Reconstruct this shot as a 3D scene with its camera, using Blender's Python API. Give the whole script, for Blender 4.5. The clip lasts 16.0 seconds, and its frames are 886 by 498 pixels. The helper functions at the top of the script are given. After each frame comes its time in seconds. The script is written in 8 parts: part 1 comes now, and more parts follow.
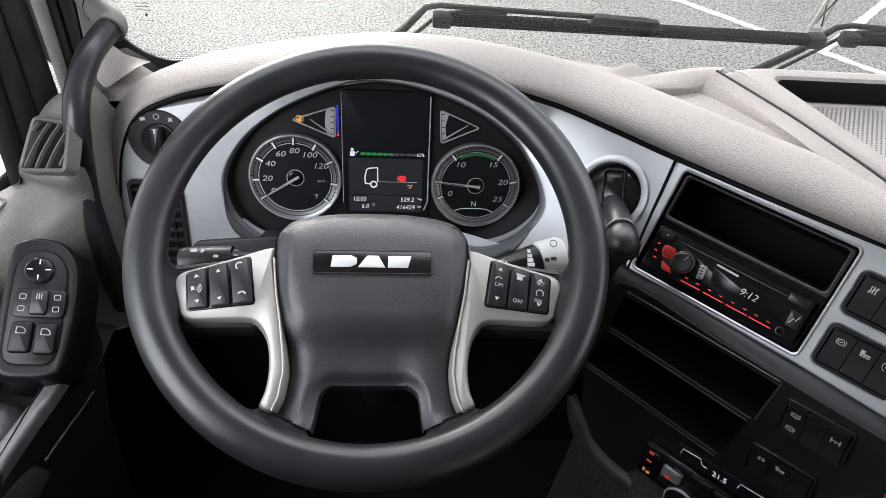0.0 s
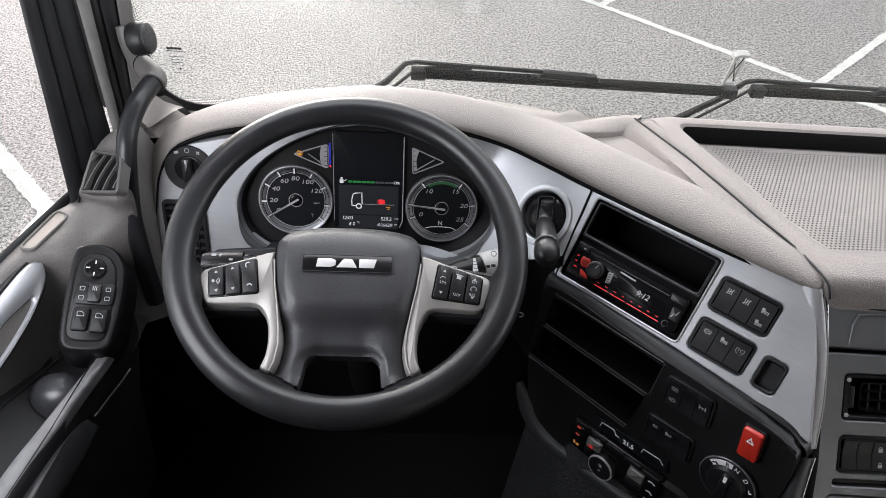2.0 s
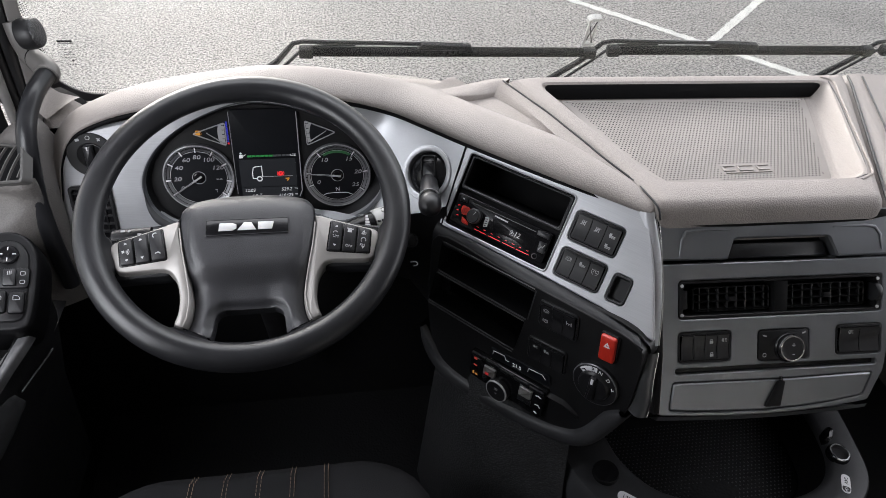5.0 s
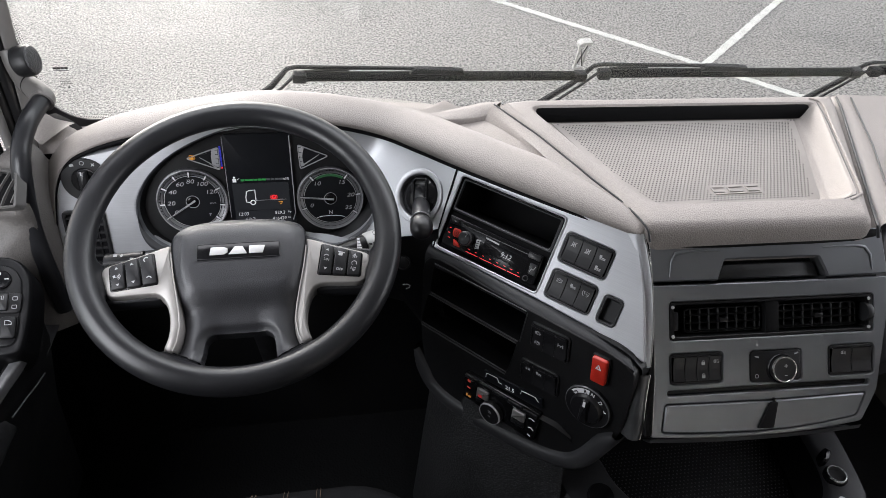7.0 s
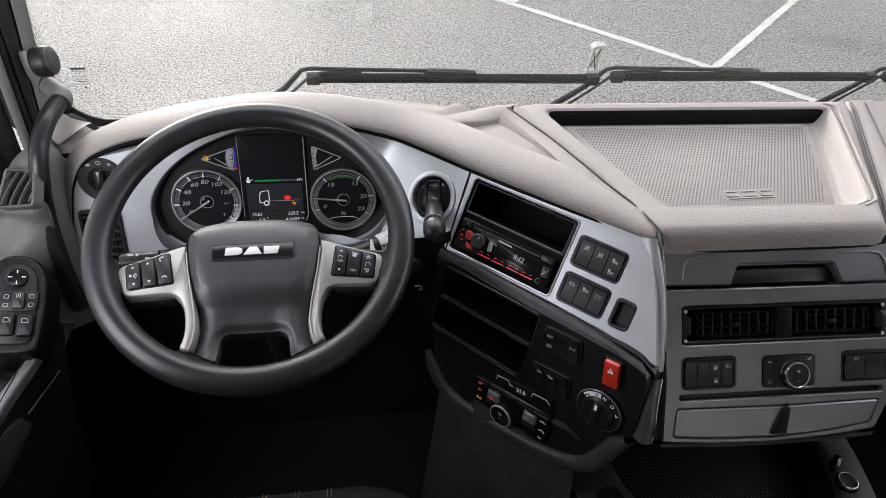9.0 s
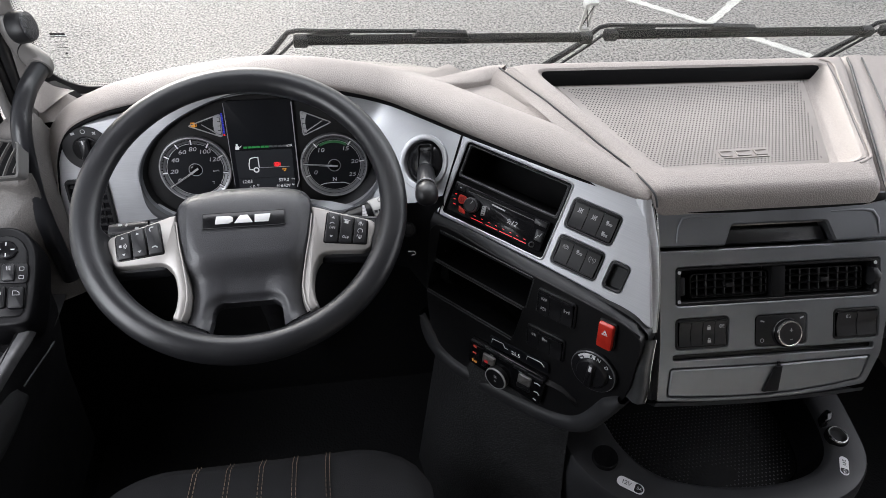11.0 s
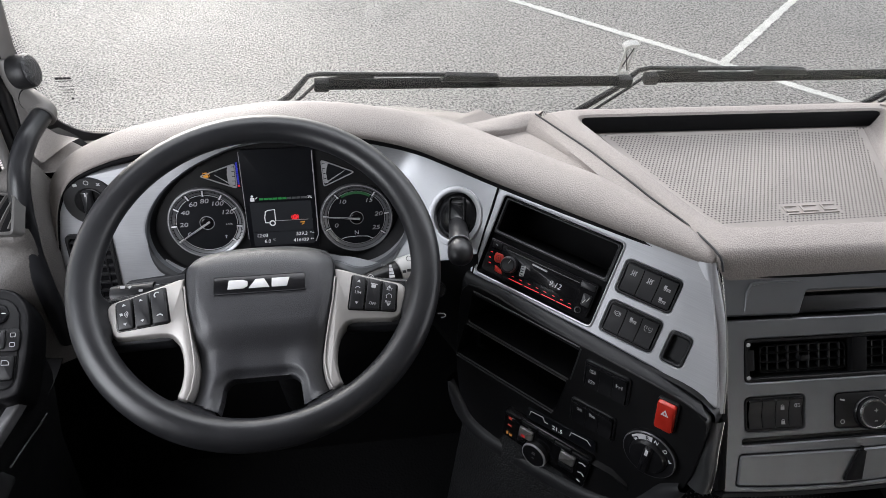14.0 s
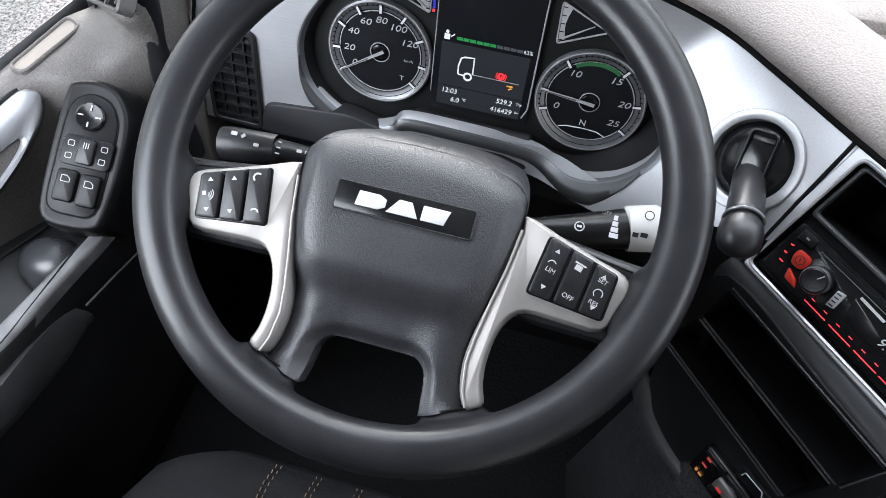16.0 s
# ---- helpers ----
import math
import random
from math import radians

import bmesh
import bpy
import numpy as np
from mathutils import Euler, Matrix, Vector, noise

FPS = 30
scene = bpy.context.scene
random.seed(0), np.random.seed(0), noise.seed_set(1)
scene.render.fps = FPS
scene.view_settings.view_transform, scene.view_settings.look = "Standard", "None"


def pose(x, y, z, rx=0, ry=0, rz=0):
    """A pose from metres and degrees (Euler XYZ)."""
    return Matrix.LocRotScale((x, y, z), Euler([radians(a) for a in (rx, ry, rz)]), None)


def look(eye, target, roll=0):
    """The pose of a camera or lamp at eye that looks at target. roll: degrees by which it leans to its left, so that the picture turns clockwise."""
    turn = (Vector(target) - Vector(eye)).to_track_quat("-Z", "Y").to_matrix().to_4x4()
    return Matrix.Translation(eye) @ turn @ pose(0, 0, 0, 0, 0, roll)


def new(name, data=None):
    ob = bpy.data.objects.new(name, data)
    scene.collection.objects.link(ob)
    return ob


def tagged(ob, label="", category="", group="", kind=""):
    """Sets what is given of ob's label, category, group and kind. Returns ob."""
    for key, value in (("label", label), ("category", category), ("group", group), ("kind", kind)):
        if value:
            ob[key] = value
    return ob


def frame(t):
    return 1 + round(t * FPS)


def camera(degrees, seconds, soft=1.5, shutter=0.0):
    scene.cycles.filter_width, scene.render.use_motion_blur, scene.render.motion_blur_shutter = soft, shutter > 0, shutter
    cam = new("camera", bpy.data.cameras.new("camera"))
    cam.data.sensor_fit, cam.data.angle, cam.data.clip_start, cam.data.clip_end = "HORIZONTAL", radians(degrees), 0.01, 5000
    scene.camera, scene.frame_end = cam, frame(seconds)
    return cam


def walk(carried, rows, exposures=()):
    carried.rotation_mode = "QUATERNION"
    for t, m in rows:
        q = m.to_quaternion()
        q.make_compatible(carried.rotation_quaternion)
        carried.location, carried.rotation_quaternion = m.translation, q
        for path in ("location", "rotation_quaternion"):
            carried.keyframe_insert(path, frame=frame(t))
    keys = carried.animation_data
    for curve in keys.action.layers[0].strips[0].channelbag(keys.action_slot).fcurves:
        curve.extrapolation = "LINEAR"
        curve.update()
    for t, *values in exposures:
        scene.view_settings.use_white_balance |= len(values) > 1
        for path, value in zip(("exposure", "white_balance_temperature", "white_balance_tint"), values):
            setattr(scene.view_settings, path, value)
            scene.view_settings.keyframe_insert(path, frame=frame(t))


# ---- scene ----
cam = camera(68.0, 16.0, soft=0.5)
PATH = [
    (0, (0.023, -0.465, 1.264), (0.162, 1.005, -0.084), 4.6),
    (0.5, (0.048, -0.535, 1.324), (0.183, 0.937, -0.024), 4.6),
    (1, (0.039, -0.56, 1.33), (0.163, 0.917, -0.012), 4.6),
    (1.5, (0.063, -0.588, 1.354), (0.172, 0.907, 0.031), 4.4),
    (2, (0.077, -0.628, 1.385), (0.175, 0.893, 0.09), 4.3),
    (2.5, (0.06, -0.624, 1.382), (0.175, 0.919, 0.114), 3.8),
    (3, (0.095, -0.632, 1.408), (0.33, 0.93, 0.182), 3.2),
    (3.5, (0.142, -0.688, 1.413), (0.446, 0.887, 0.219), 3.9),
    (4, (0.126, -0.731, 1.418), (0.422, 0.801, 0.168), 4.4),
    (6.5, (0.126, -0.743, 1.439), (0.442, 0.699, 0.089), 4.0),
    (7, (0.14, -0.743, 1.435), (0.443, 0.763, 0.154), 4.0),
    (7.5, (0.131, -0.75, 1.436), (0.446, 0.857, 0.288), 3.5),
    (8, (0.13, -0.745, 1.44), (0.439, 0.824, 0.239), 3.9),
    (8.5, (0.126, -0.743, 1.44), (0.426, 0.788, 0.188), 4.0),
    (9, (0.131, -0.743, 1.438), (0.413, 0.768, 0.158), 4.0),
    (9.5, (0.131, -0.74, 1.439), (0.398, 0.718, 0.096), 4.1),
    (12, (0.138, -0.736, 1.43), (0.445, 0.693, 0.064), 3.4),
    (12.5, (0.14, -0.731, 1.423), (0.44, 0.706, 0.065), 3.4),
    (13, (0.113, -0.706, 1.413), (0.413, 0.787, 0.117), 3.2),
    (13.5, (0.106, -0.676, 1.412), (0.397, 0.83, 0.128), 3.2),
    (14, (0.113, -0.635, 1.399), (0.389, 0.873, 0.115), 3.1),
    (14.5, (0.127, -0.524, 1.349), (0.355, 0.986, 0.057), 3.7),
    (15, (0.114, -0.42, 1.257), (0.138, 1.017, -0.134), 3.1),
    (15.5, (0.099, -0.328, 1.246), (-0.061, 0.906, -0.32), 3.4),
    (16, (0.094, -0.298, 1.254), (-0.139, 0.72, -0.452), 3.1),
]
# the clip's own exposure and white balance drift: seconds, stops, kelvin, tint
LIGHTNESS = [(0, 1.62, 6420, 13), (1.0, 1.51, 6460, 14), (2.0, 1.40, 6490, 15.5), (4.0, 1.28, 6490, 15.5), (6.6, 1.42, 6490, 15), (7.5, 1.32, 6490, 15), (9.0, 1.32, 6490, 15.5), (12.5, 1.48, 6440, 15), (14.5, 1.28, 6440, 15), (15.0, 1.46, 6360, 14), (15.5, 1.62, 6230, 13), (16.0, 1.98, 6190, 13)]
walk(cam, [(t, look(eye, target, roll)) for t, eye, target, roll in PATH], LIGHTNESS)

# ---- world, sun and exposure ----
world = bpy.data.worlds.new("sky")
scene.world = world
world.use_nodes = True
wn = world.node_tree.nodes
wl = world.node_tree.links
sky = wn.new("ShaderNodeTexSky")
sky.sky_type = "NISHITA"
sky.sun_disc = False
sky.sun_elevation = radians(20)
sky.sun_rotation = radians(-18)
sky.dust_density = 2.0
sky.air_density = 1.4
skysat = wn.new("ShaderNodeHueSaturation")
skysat.inputs["Saturation"].default_value = 0.22
wl.new(sky.outputs["Color"], skysat.inputs["Color"])
wl.new(skysat.outputs["Color"], wn["Background"].inputs["Color"])
wn["Background"].inputs["Strength"].default_value = 0.19
sun = new("sun", bpy.data.lights.new("sun", "SUN"))
sun.data.energy, sun.data.angle, sun.data.color = 0.9, radians(22), (1.0, 0.97, 0.93)
sun.matrix_world = look((-6, 17, 7), (0, 0, 0))


def daylight(name, at, target, w, h, watts, color=(0.93, 0.97, 1.0)):
    """Sky light that enters through a window opening."""
    lamp = new(name, bpy.data.lights.new(name, "AREA"))
    lamp.data.shape, lamp.data.size, lamp.data.size_y = "RECTANGLE", w, h
    lamp.data.energy, lamp.data.color = watts, color
    lamp.matrix_world = look(at, target)
    return lamp


daylight("windscreen_daylight", (0.45, 0.30, 1.48), (0.45, -0.45, 0.85), 1.9, 0.30, 5.0)
daylight("left_window_daylight", (-0.50, -0.26, 1.08), (-0.15, 0.25, 0.72), 0.36, 0.40, 1.9)
daylight("right_window_daylight", (1.585, -0.22, 1.20), (0.3, -0.20, 0.75), 0.70, 0.70, 1.5)

# ---- materials ----


def material(name, color, rough=0.5, metal=0.0, grain=0.0, grain_size=0.001, vary=0.08, vary_size=0.05, spec=0.5, glow=None, glow_strength=0.0, coat=0.0, kind="noise", pit=0.0):
    """A surface with two scales of variation: grain relief and broad wear in colour and gloss."""
    m = bpy.data.materials.new(name)
    m.use_nodes = True
    n, l = m.node_tree.nodes, m.node_tree.links
    b = n["Principled BSDF"]
    b.inputs["Metallic"].default_value = metal
    b.inputs["Specular IOR Level"].default_value = spec
    b.inputs["Coat Weight"].default_value = coat
    co = n.new("ShaderNodeTexCoord")
    big = n.new("ShaderNodeTexNoise")
    big.inputs["Scale"].default_value = 1 / vary_size
    big.inputs["Detail"].default_value = 5
    l.new(co.outputs["Object"], big.inputs["Vector"])
    ramp = n.new("ShaderNodeMapRange")
    ramp.inputs["From Min"].default_value, ramp.inputs["From Max"].default_value = 0.3, 0.7
    ramp.inputs["To Min"].default_value, ramp.inputs["To Max"].default_value = 1 - vary, 1 + vary
    l.new(big.outputs["Fac"], ramp.inputs["Value"])
    mul = n.new("ShaderNodeVectorMath")
    mul.operation = "SCALE"
    mul.inputs[0].default_value = color
    l.new(ramp.outputs["Result"], mul.inputs["Scale"])
    l.new(mul.outputs["Vector"], b.inputs["Base Color"])
    rr = n.new("ShaderNodeMapRange")
    rr.inputs["From Min"].default_value, rr.inputs["From Max"].default_value = 0.3, 0.7
    rr.inputs["To Min"].default_value, rr.inputs["To Max"].default_value = max(0.02, rough * 0.88), min(1.0, rough * 1.12)
    l.new(big.outputs["Fac"], rr.inputs["Value"])
    l.new(rr.outputs["Result"], b.inputs["Roughness"])
    if grain > 0:
        if kind in ("noise", "brush"):
            tex = n.new("ShaderNodeTexNoise")
            tex.inputs["Detail"].default_value = 3
            out = tex.outputs["Fac"]
        else:
            tex = n.new("ShaderNodeTexVoronoi")
            tex.feature = "SMOOTH_F1"
            out = tex.outputs["Distance"]
        tex.inputs["Scale"].default_value = 1 / grain_size
        if kind == "brush":
            # fine strokes along x
            stroke = n.new("ShaderNodeVectorMath")
            stroke.operation = "MULTIPLY"
            stroke.inputs[1].default_value = (0.02, 1.0, 1.0)
            l.new(co.outputs["Object"], stroke.inputs[0])
            l.new(stroke.outputs["Vector"], tex.inputs["Vector"])
        else:
            l.new(co.outputs["Object"], tex.inputs["Vector"])
        if pit > 0:
            # base colour follows the grain, darker in the hollows between its cells
            pr = n.new("ShaderNodeMapRange")
            pr.inputs["From Min"].default_value, pr.inputs["From Max"].default_value = 0.15, 0.65
            pr.inputs["To Min"].default_value, pr.inputs["To Max"].default_value = 1 + pit * 0.5, 1 - pit
            l.new(out, pr.inputs["Value"])
            pm = n.new("ShaderNodeMath")
            pm.operation = "MULTIPLY"
            l.new(ramp.outputs["Result"], pm.inputs[0])
            l.new(pr.outputs["Result"], pm.inputs[1])
            l.new(pm.outputs[0], mul.inputs["Scale"])
        bump = n.new("ShaderNodeBump")
        bump.inputs["Strength"].default_value = grain
        bump.inputs["Distance"].default_value = grain_size * 0.5
        bump.invert = kind == "cell"
        l.new(out, bump.inputs["Height"])
        l.new(bump.outputs["Normal"], b.inputs["Normal"])
    if glow:
        b.inputs["Emission Color"].default_value = (*glow, 1)
        b.inputs["Emission Strength"].default_value = glow_strength
    return m


SOFT = material("soft_taupe_dash", (0.228, 0.206, 0.193), 0.58, grain=0.65, grain_size=0.0017, pit=0.15, kind="cell", vary=0.07, vary_size=0.12, spec=0.35)
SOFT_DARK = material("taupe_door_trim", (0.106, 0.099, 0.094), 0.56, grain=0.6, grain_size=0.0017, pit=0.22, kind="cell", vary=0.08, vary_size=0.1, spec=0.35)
SOFT_PALE = material("pale_taupe_inlay", (0.19, 0.17, 0.15), 0.55, grain=0.3, grain_size=0.0015, kind="cell", vary=0.06, spec=0.35)
KNURL = material("dimpled_black_plastic", (0.016, 0.016, 0.018), 0.5, grain=1.0, grain_size=0.0026, kind="cell", vary=0.1)
SILVER = material("silver_painted_plastic", (0.412, 0.420, 0.439), 0.43, metal=0.55, grain=0.16, grain_size=0.0009, kind="brush", pit=0.10, vary=0.05, vary_size=0.06)
SILVER_GREY = material("grey_metallic_plastic", (0.169, 0.177, 0.190), 0.34, metal=0.82, grain=0.08, grain_size=0.0006, vary=0.05, vary_size=0.09)
CHAMFER = material("edge_highlight_metal", (0.62, 0.62, 0.62), 0.25, metal=0.9, vary=0.04)
BLACK = material("black_textured_plastic", (0.0075, 0.0075, 0.0082), 0.46, spec=0.32, grain=0.25, grain_size=0.0009, vary=0.12, vary_size=0.06)
DARK = material("charcoal_plastic", (0.015, 0.0155, 0.0175), 0.48, spec=0.35, grain=0.3, grain_size=0.0010, vary=0.1, vary_size=0.07)
GLOSS = material("gloss_black_plastic", (0.006, 0.006, 0.0068), 0.18, spec=0.3, vary=0.2, vary_size=0.03)
SWITCH = material("switch_black_plastic", (0.009, 0.009, 0.0102), 0.36, spec=0.35, grain=0.1, grain_size=0.0006, vary=0.15, vary_size=0.02)
RIM = material("black_wheel_leather", (0.0112, 0.0115, 0.0130), 0.33, spec=0.34, grain=0.10, grain_size=0.0012, kind="cell", vary=0.18, vary_size=0.05)
PAD = material("grained_hub_plastic", (0.0268, 0.0272, 0.0308), 0.43, spec=0.50, grain=0.55, grain_size=0.0010, pit=0.40, kind="cell", vary=0.1, vary_size=0.06)
FACE = material("gauge_face_black", (0.0080, 0.0086, 0.0105), 0.45, spec=0.18, vary=0.1, vary_size=0.02)
GREY = material("gauge_ring_grey", (0.40, 0.40, 0.41), 0.35, metal=0.1, vary=0.05)
# white print with a faint glow added to brighten it, though unlit
PRINT = material("faintly_glowing_print", (0.55, 0.55, 0.57), 0.5, vary=0.03, glow=(0.9, 0.93, 1.0), glow_strength=0.03)
DIAL_RING = material("dark_scale_ring", (0.12, 0.12, 0.128), 0.30, metal=0.3, vary=0.05)
SPOKE = material("satin_spoke_paint", (0.285, 0.272, 0.260), 0.48, metal=0.50, grain=0.08, grain_size=0.0006, vary=0.05, vary_size=0.06)
PRINT_DIM = material("grey_print", (0.34, 0.34, 0.35), 0.5, vary=0.03)
LCD = material("display_glass", (0.0075, 0.0082, 0.0105), 0.40, spec=0.16, vary=0.1)
LCD_GREY = material("display_lit_grey", (0.014, 0.015, 0.018), 0.35, spec=0.2, glow=(0.55, 0.6, 0.65), glow_strength=0.006)
LIT_WHITE = material("lit_white", (0.5, 0.5, 0.5), 0.4, glow=(0.9, 0.95, 1.0), glow_strength=0.13)
LIT_GREEN = material("lit_green", (0.02, 0.2, 0.05), 0.4, glow=(0.05, 0.5, 0.12), glow_strength=0.05)
LIT_RED = material("lit_red", (0.4, 0.01, 0.01), 0.4, glow=(1.0, 0.04, 0.05), glow_strength=0.3)
LIT_BLUE = material("lit_blue", (0.02, 0.03, 0.4), 0.4, glow=(0.08, 0.1, 0.9), glow_strength=0.10)
LIT_AMBER = material("lit_amber", (0.4, 0.2, 0.02), 0.4, glow=(1.0, 0.4, 0.05), glow_strength=0.16)
RED = material("red_plastic", (0.42, 0.022, 0.012), 0.35, vary=0.08, vary_size=0.02)
CHROME = material("chrome", (0.6, 0.6, 0.6), 0.12, metal=1.0, vary=0.03)
POD = material("satin_black_panel", (0.0055, 0.0055, 0.0062), 0.40, spec=0.22, vary=0.15, vary_size=0.03)
# metallic grey darkened to hold the shade on lower strip and surround lip
SHADED_GREY = material("shaded_metallic_grey", (0.105, 0.107, 0.112), 0.36, metal=0.7, vary=0.05)
# black plastic; also holds the shade of the box interior and of gaps
SLOT = material("black_plastic_and_shade", (0.004, 0.004, 0.0045), 0.7, spec=0.10, vary=0.2)
RUBBER = material("black_rubber", (0.010, 0.0105, 0.0118), 0.5, spec=0.35, vary=0.25, vary_size=0.05)
LIP = material("grey_slot_edge", (0.040, 0.041, 0.044), 0.42, vary=0.2, vary_size=0.02)
FABRIC = material("dark_seat_fabric", (0.016, 0.016, 0.0172), 0.95, grain=0.6, grain_size=0.0016, vary=0.2, vary_size=0.05, spec=0.2)
THREAD = material("tan_thread", (0.19, 0.135, 0.09), 0.8)
MAT_FLOOR = material("grained_floor_mat", (0.006, 0.0062, 0.0068), 0.7, spec=0.2, grain=0.5, grain_size=0.005, kind="cell", vary=0.2, vary_size=0.1)
WHITE_PAINT = material("white_cab_paint", (0.78, 0.78, 0.77), 0.3, vary=0.02, coat=0.4)
HEADLINER = material("grey_headliner", (0.42, 0.41, 0.39), 0.9, grain=0.2, grain_size=0.002, vary=0.06)
LINE = material("worn_white_road_paint", (0.50, 0.492, 0.470), 0.75, grain=0.5, grain_size=0.012, vary=0.14, vary_size=0.12)
BRACKET = material("dull_bracket_plastic", (0.42, 0.41, 0.40), 0.35, metal=0.1, vary=0.1)


def asphalt_material():
    m = bpy.data.materials.new("damp_asphalt")
    m.use_nodes = True
    n, l = m.node_tree.nodes, m.node_tree.links
    b = n["Principled BSDF"]
    co = n.new("ShaderNodeTexCoord")
    stone = n.new("ShaderNodeTexVoronoi")
    stone.inputs["Scale"].default_value = 62
    fine = n.new("ShaderNodeTexNoise")
    fine.inputs["Scale"].default_value, fine.inputs["Detail"].default_value = 45, 4
    broad = n.new("ShaderNodeTexNoise")
    broad.inputs["Scale"].default_value, broad.inputs["Detail"].default_value = 0.45, 4
    for t in (stone, fine, broad):
        l.new(co.outputs["Object"], t.inputs["Vector"])
    mix = n.new("ShaderNodeMix")
    mix.data_type = "RGBA"
    mix.inputs["A"].default_value, mix.inputs["B"].default_value = (0.008, 0.008, 0.0085, 1), (0.322, 0.305, 0.292, 1)
    add = n.new("ShaderNodeMath")
    add.operation = "MULTIPLY_ADD"
    l.new(stone.outputs["Color"], add.inputs[0])
    add.inputs[1].default_value = 0.55
    fr = n.new("ShaderNodeMapRange")
    fr.inputs["From Min"].default_value, fr.inputs["From Max"].default_value = 0.43, 0.53
    fr.inputs["To Max"].default_value = 0.52
    l.new(fine.outputs["Fac"], fr.inputs["Value"])
    l.new(fr.outputs["Result"], add.inputs[2])
    l.new(add.outputs[0], mix.inputs["Factor"])
    sc = n.new("ShaderNodeMapRange")
    sc.inputs["From Min"].default_value, sc.inputs["From Max"].default_value = 0.3, 0.7
    sc.inputs["To Min"].default_value, sc.inputs["To Max"].default_value = 0.85, 1.15
    l.new(broad.outputs["Fac"], sc.inputs["Value"])
    mul = n.new("ShaderNodeVectorMath")
    mul.operation = "SCALE"
    l.new(mix.outputs["Result"], mul.inputs[0])
    l.new(sc.outputs["Result"], mul.inputs["Scale"])
    l.new(mul.outputs["Vector"], b.inputs["Base Color"])
    rg = n.new("ShaderNodeMapRange")
    rg.inputs["From Min"].default_value, rg.inputs["From Max"].default_value = 0.3, 0.7
    rg.inputs["To Min"].default_value, rg.inputs["To Max"].default_value = 0.55, 0.72
    l.new(broad.outputs["Fac"], rg.inputs["Value"])
    l.new(rg.outputs["Result"], b.inputs["Roughness"])
    b.inputs["Specular IOR Level"].default_value = 0.5
    bump = n.new("ShaderNodeBump")
    bump.inputs["Strength"].default_value, bump.inputs["Distance"].default_value = 1.0, 0.011
    l.new(add.outputs[0], bump.inputs["Height"])
    l.new(bump.outputs["Normal"], b.inputs["Normal"])
    return m


def glass_material(name, tint):
    m = bpy.data.materials.new(name)
    m.use_nodes = True
    n, l = m.node_tree.nodes, m.node_tree.links
    n.remove(n["Principled BSDF"])
    clear, shine, mix = n.new("ShaderNodeBsdfTransparent"), n.new("ShaderNodeBsdfGlossy"), n.new("ShaderNodeMixShader")
    clear.inputs["Color"].default_value = (*tint, 1)
    shine.inputs["Roughness"].default_value = 0.02
    mix.inputs[0].default_value = 0.05
    l.new(clear.outputs[0], mix.inputs[1])
    l.new(shine.outputs[0], mix.inputs[2])
    l.new(mix.outputs[0], n["Material Output"].inputs["Surface"])
    return m


ASPHALT = asphalt_material()
GLASS = glass_material("clear_glass", (0.95, 0.97, 0.96))

# ---- mesh helpers ----


def frame_matrix(o, n, u):
    n, u = Vector(n).normalized(), Vector(u)
    u = (u - n * u.dot(n)).normalized()
    v = n.cross(u)
    return Matrix(((u.x, v.x, n.x, o[0]), (u.y, v.y, n.y, o[1]), (u.z, v.z, n.z, o[2]), (0, 0, 0, 1)))


def thing(name, label, category, m=None, group="", kind=""):
    ob = new(name)
    ob.empty_display_size = 0.05
    if m is not None:
        ob.matrix_world = m
    return tagged(ob, label, category, group, kind)


def mesh_of(name, bm, mat, sharp=35):
    bmesh.ops.recalc_face_normals(bm, faces=bm.faces)
    me = bpy.data.meshes.new(name)
    bm.to_mesh(me)
    bm.free()
    me.materials.append(mat)
    me.polygons.foreach_set("use_smooth", [True] * len(me.polygons))
    me.set_sharp_from_angle(angle=radians(sharp))
    return me


def part(name, bm, mat, parent, label="", m=None, sharp=35):
    ob = new(name, mesh_of(name, bm, mat, sharp))
    ob.parent = parent
    if m is not None:
        ob.matrix_local = m
    return tagged(ob, label)


def solo(name, bm, mat, label, category, m=None, group="", kind="", sharp=35):
    ob = new(name, mesh_of(name, bm, mat, sharp))
    if m is not None:
        ob.matrix_world = m
    return tagged(ob, label, category, group, kind)


def rrect(w, h, r, cx=0.0, cy=0.0, k=4):
    out = []
    for qx, qy, a0 in ((1, 1, 0), (-1, 1, 90), (-1, -1, 180), (1, -1, 270)):
        for i in range(k + 1):
            a = radians(a0 + 90 * i / k)
            out.append((cx + qx * (w / 2 - r) + r * math.cos(a), cy + qy * (h / 2 - r) + r * math.sin(a)))
    return out


def circle(r, n=32, cx=0.0, cy=0.0):
    return [(cx + r * math.cos(2 * math.pi * i / n), cy + r * math.sin(2 * math.pi * i / n)) for i in range(n)]


def area2(p):
    return sum(p[i - 1][0] * p[i][1] - p[i][0] * p[i - 1][1] for i in range(len(p)))


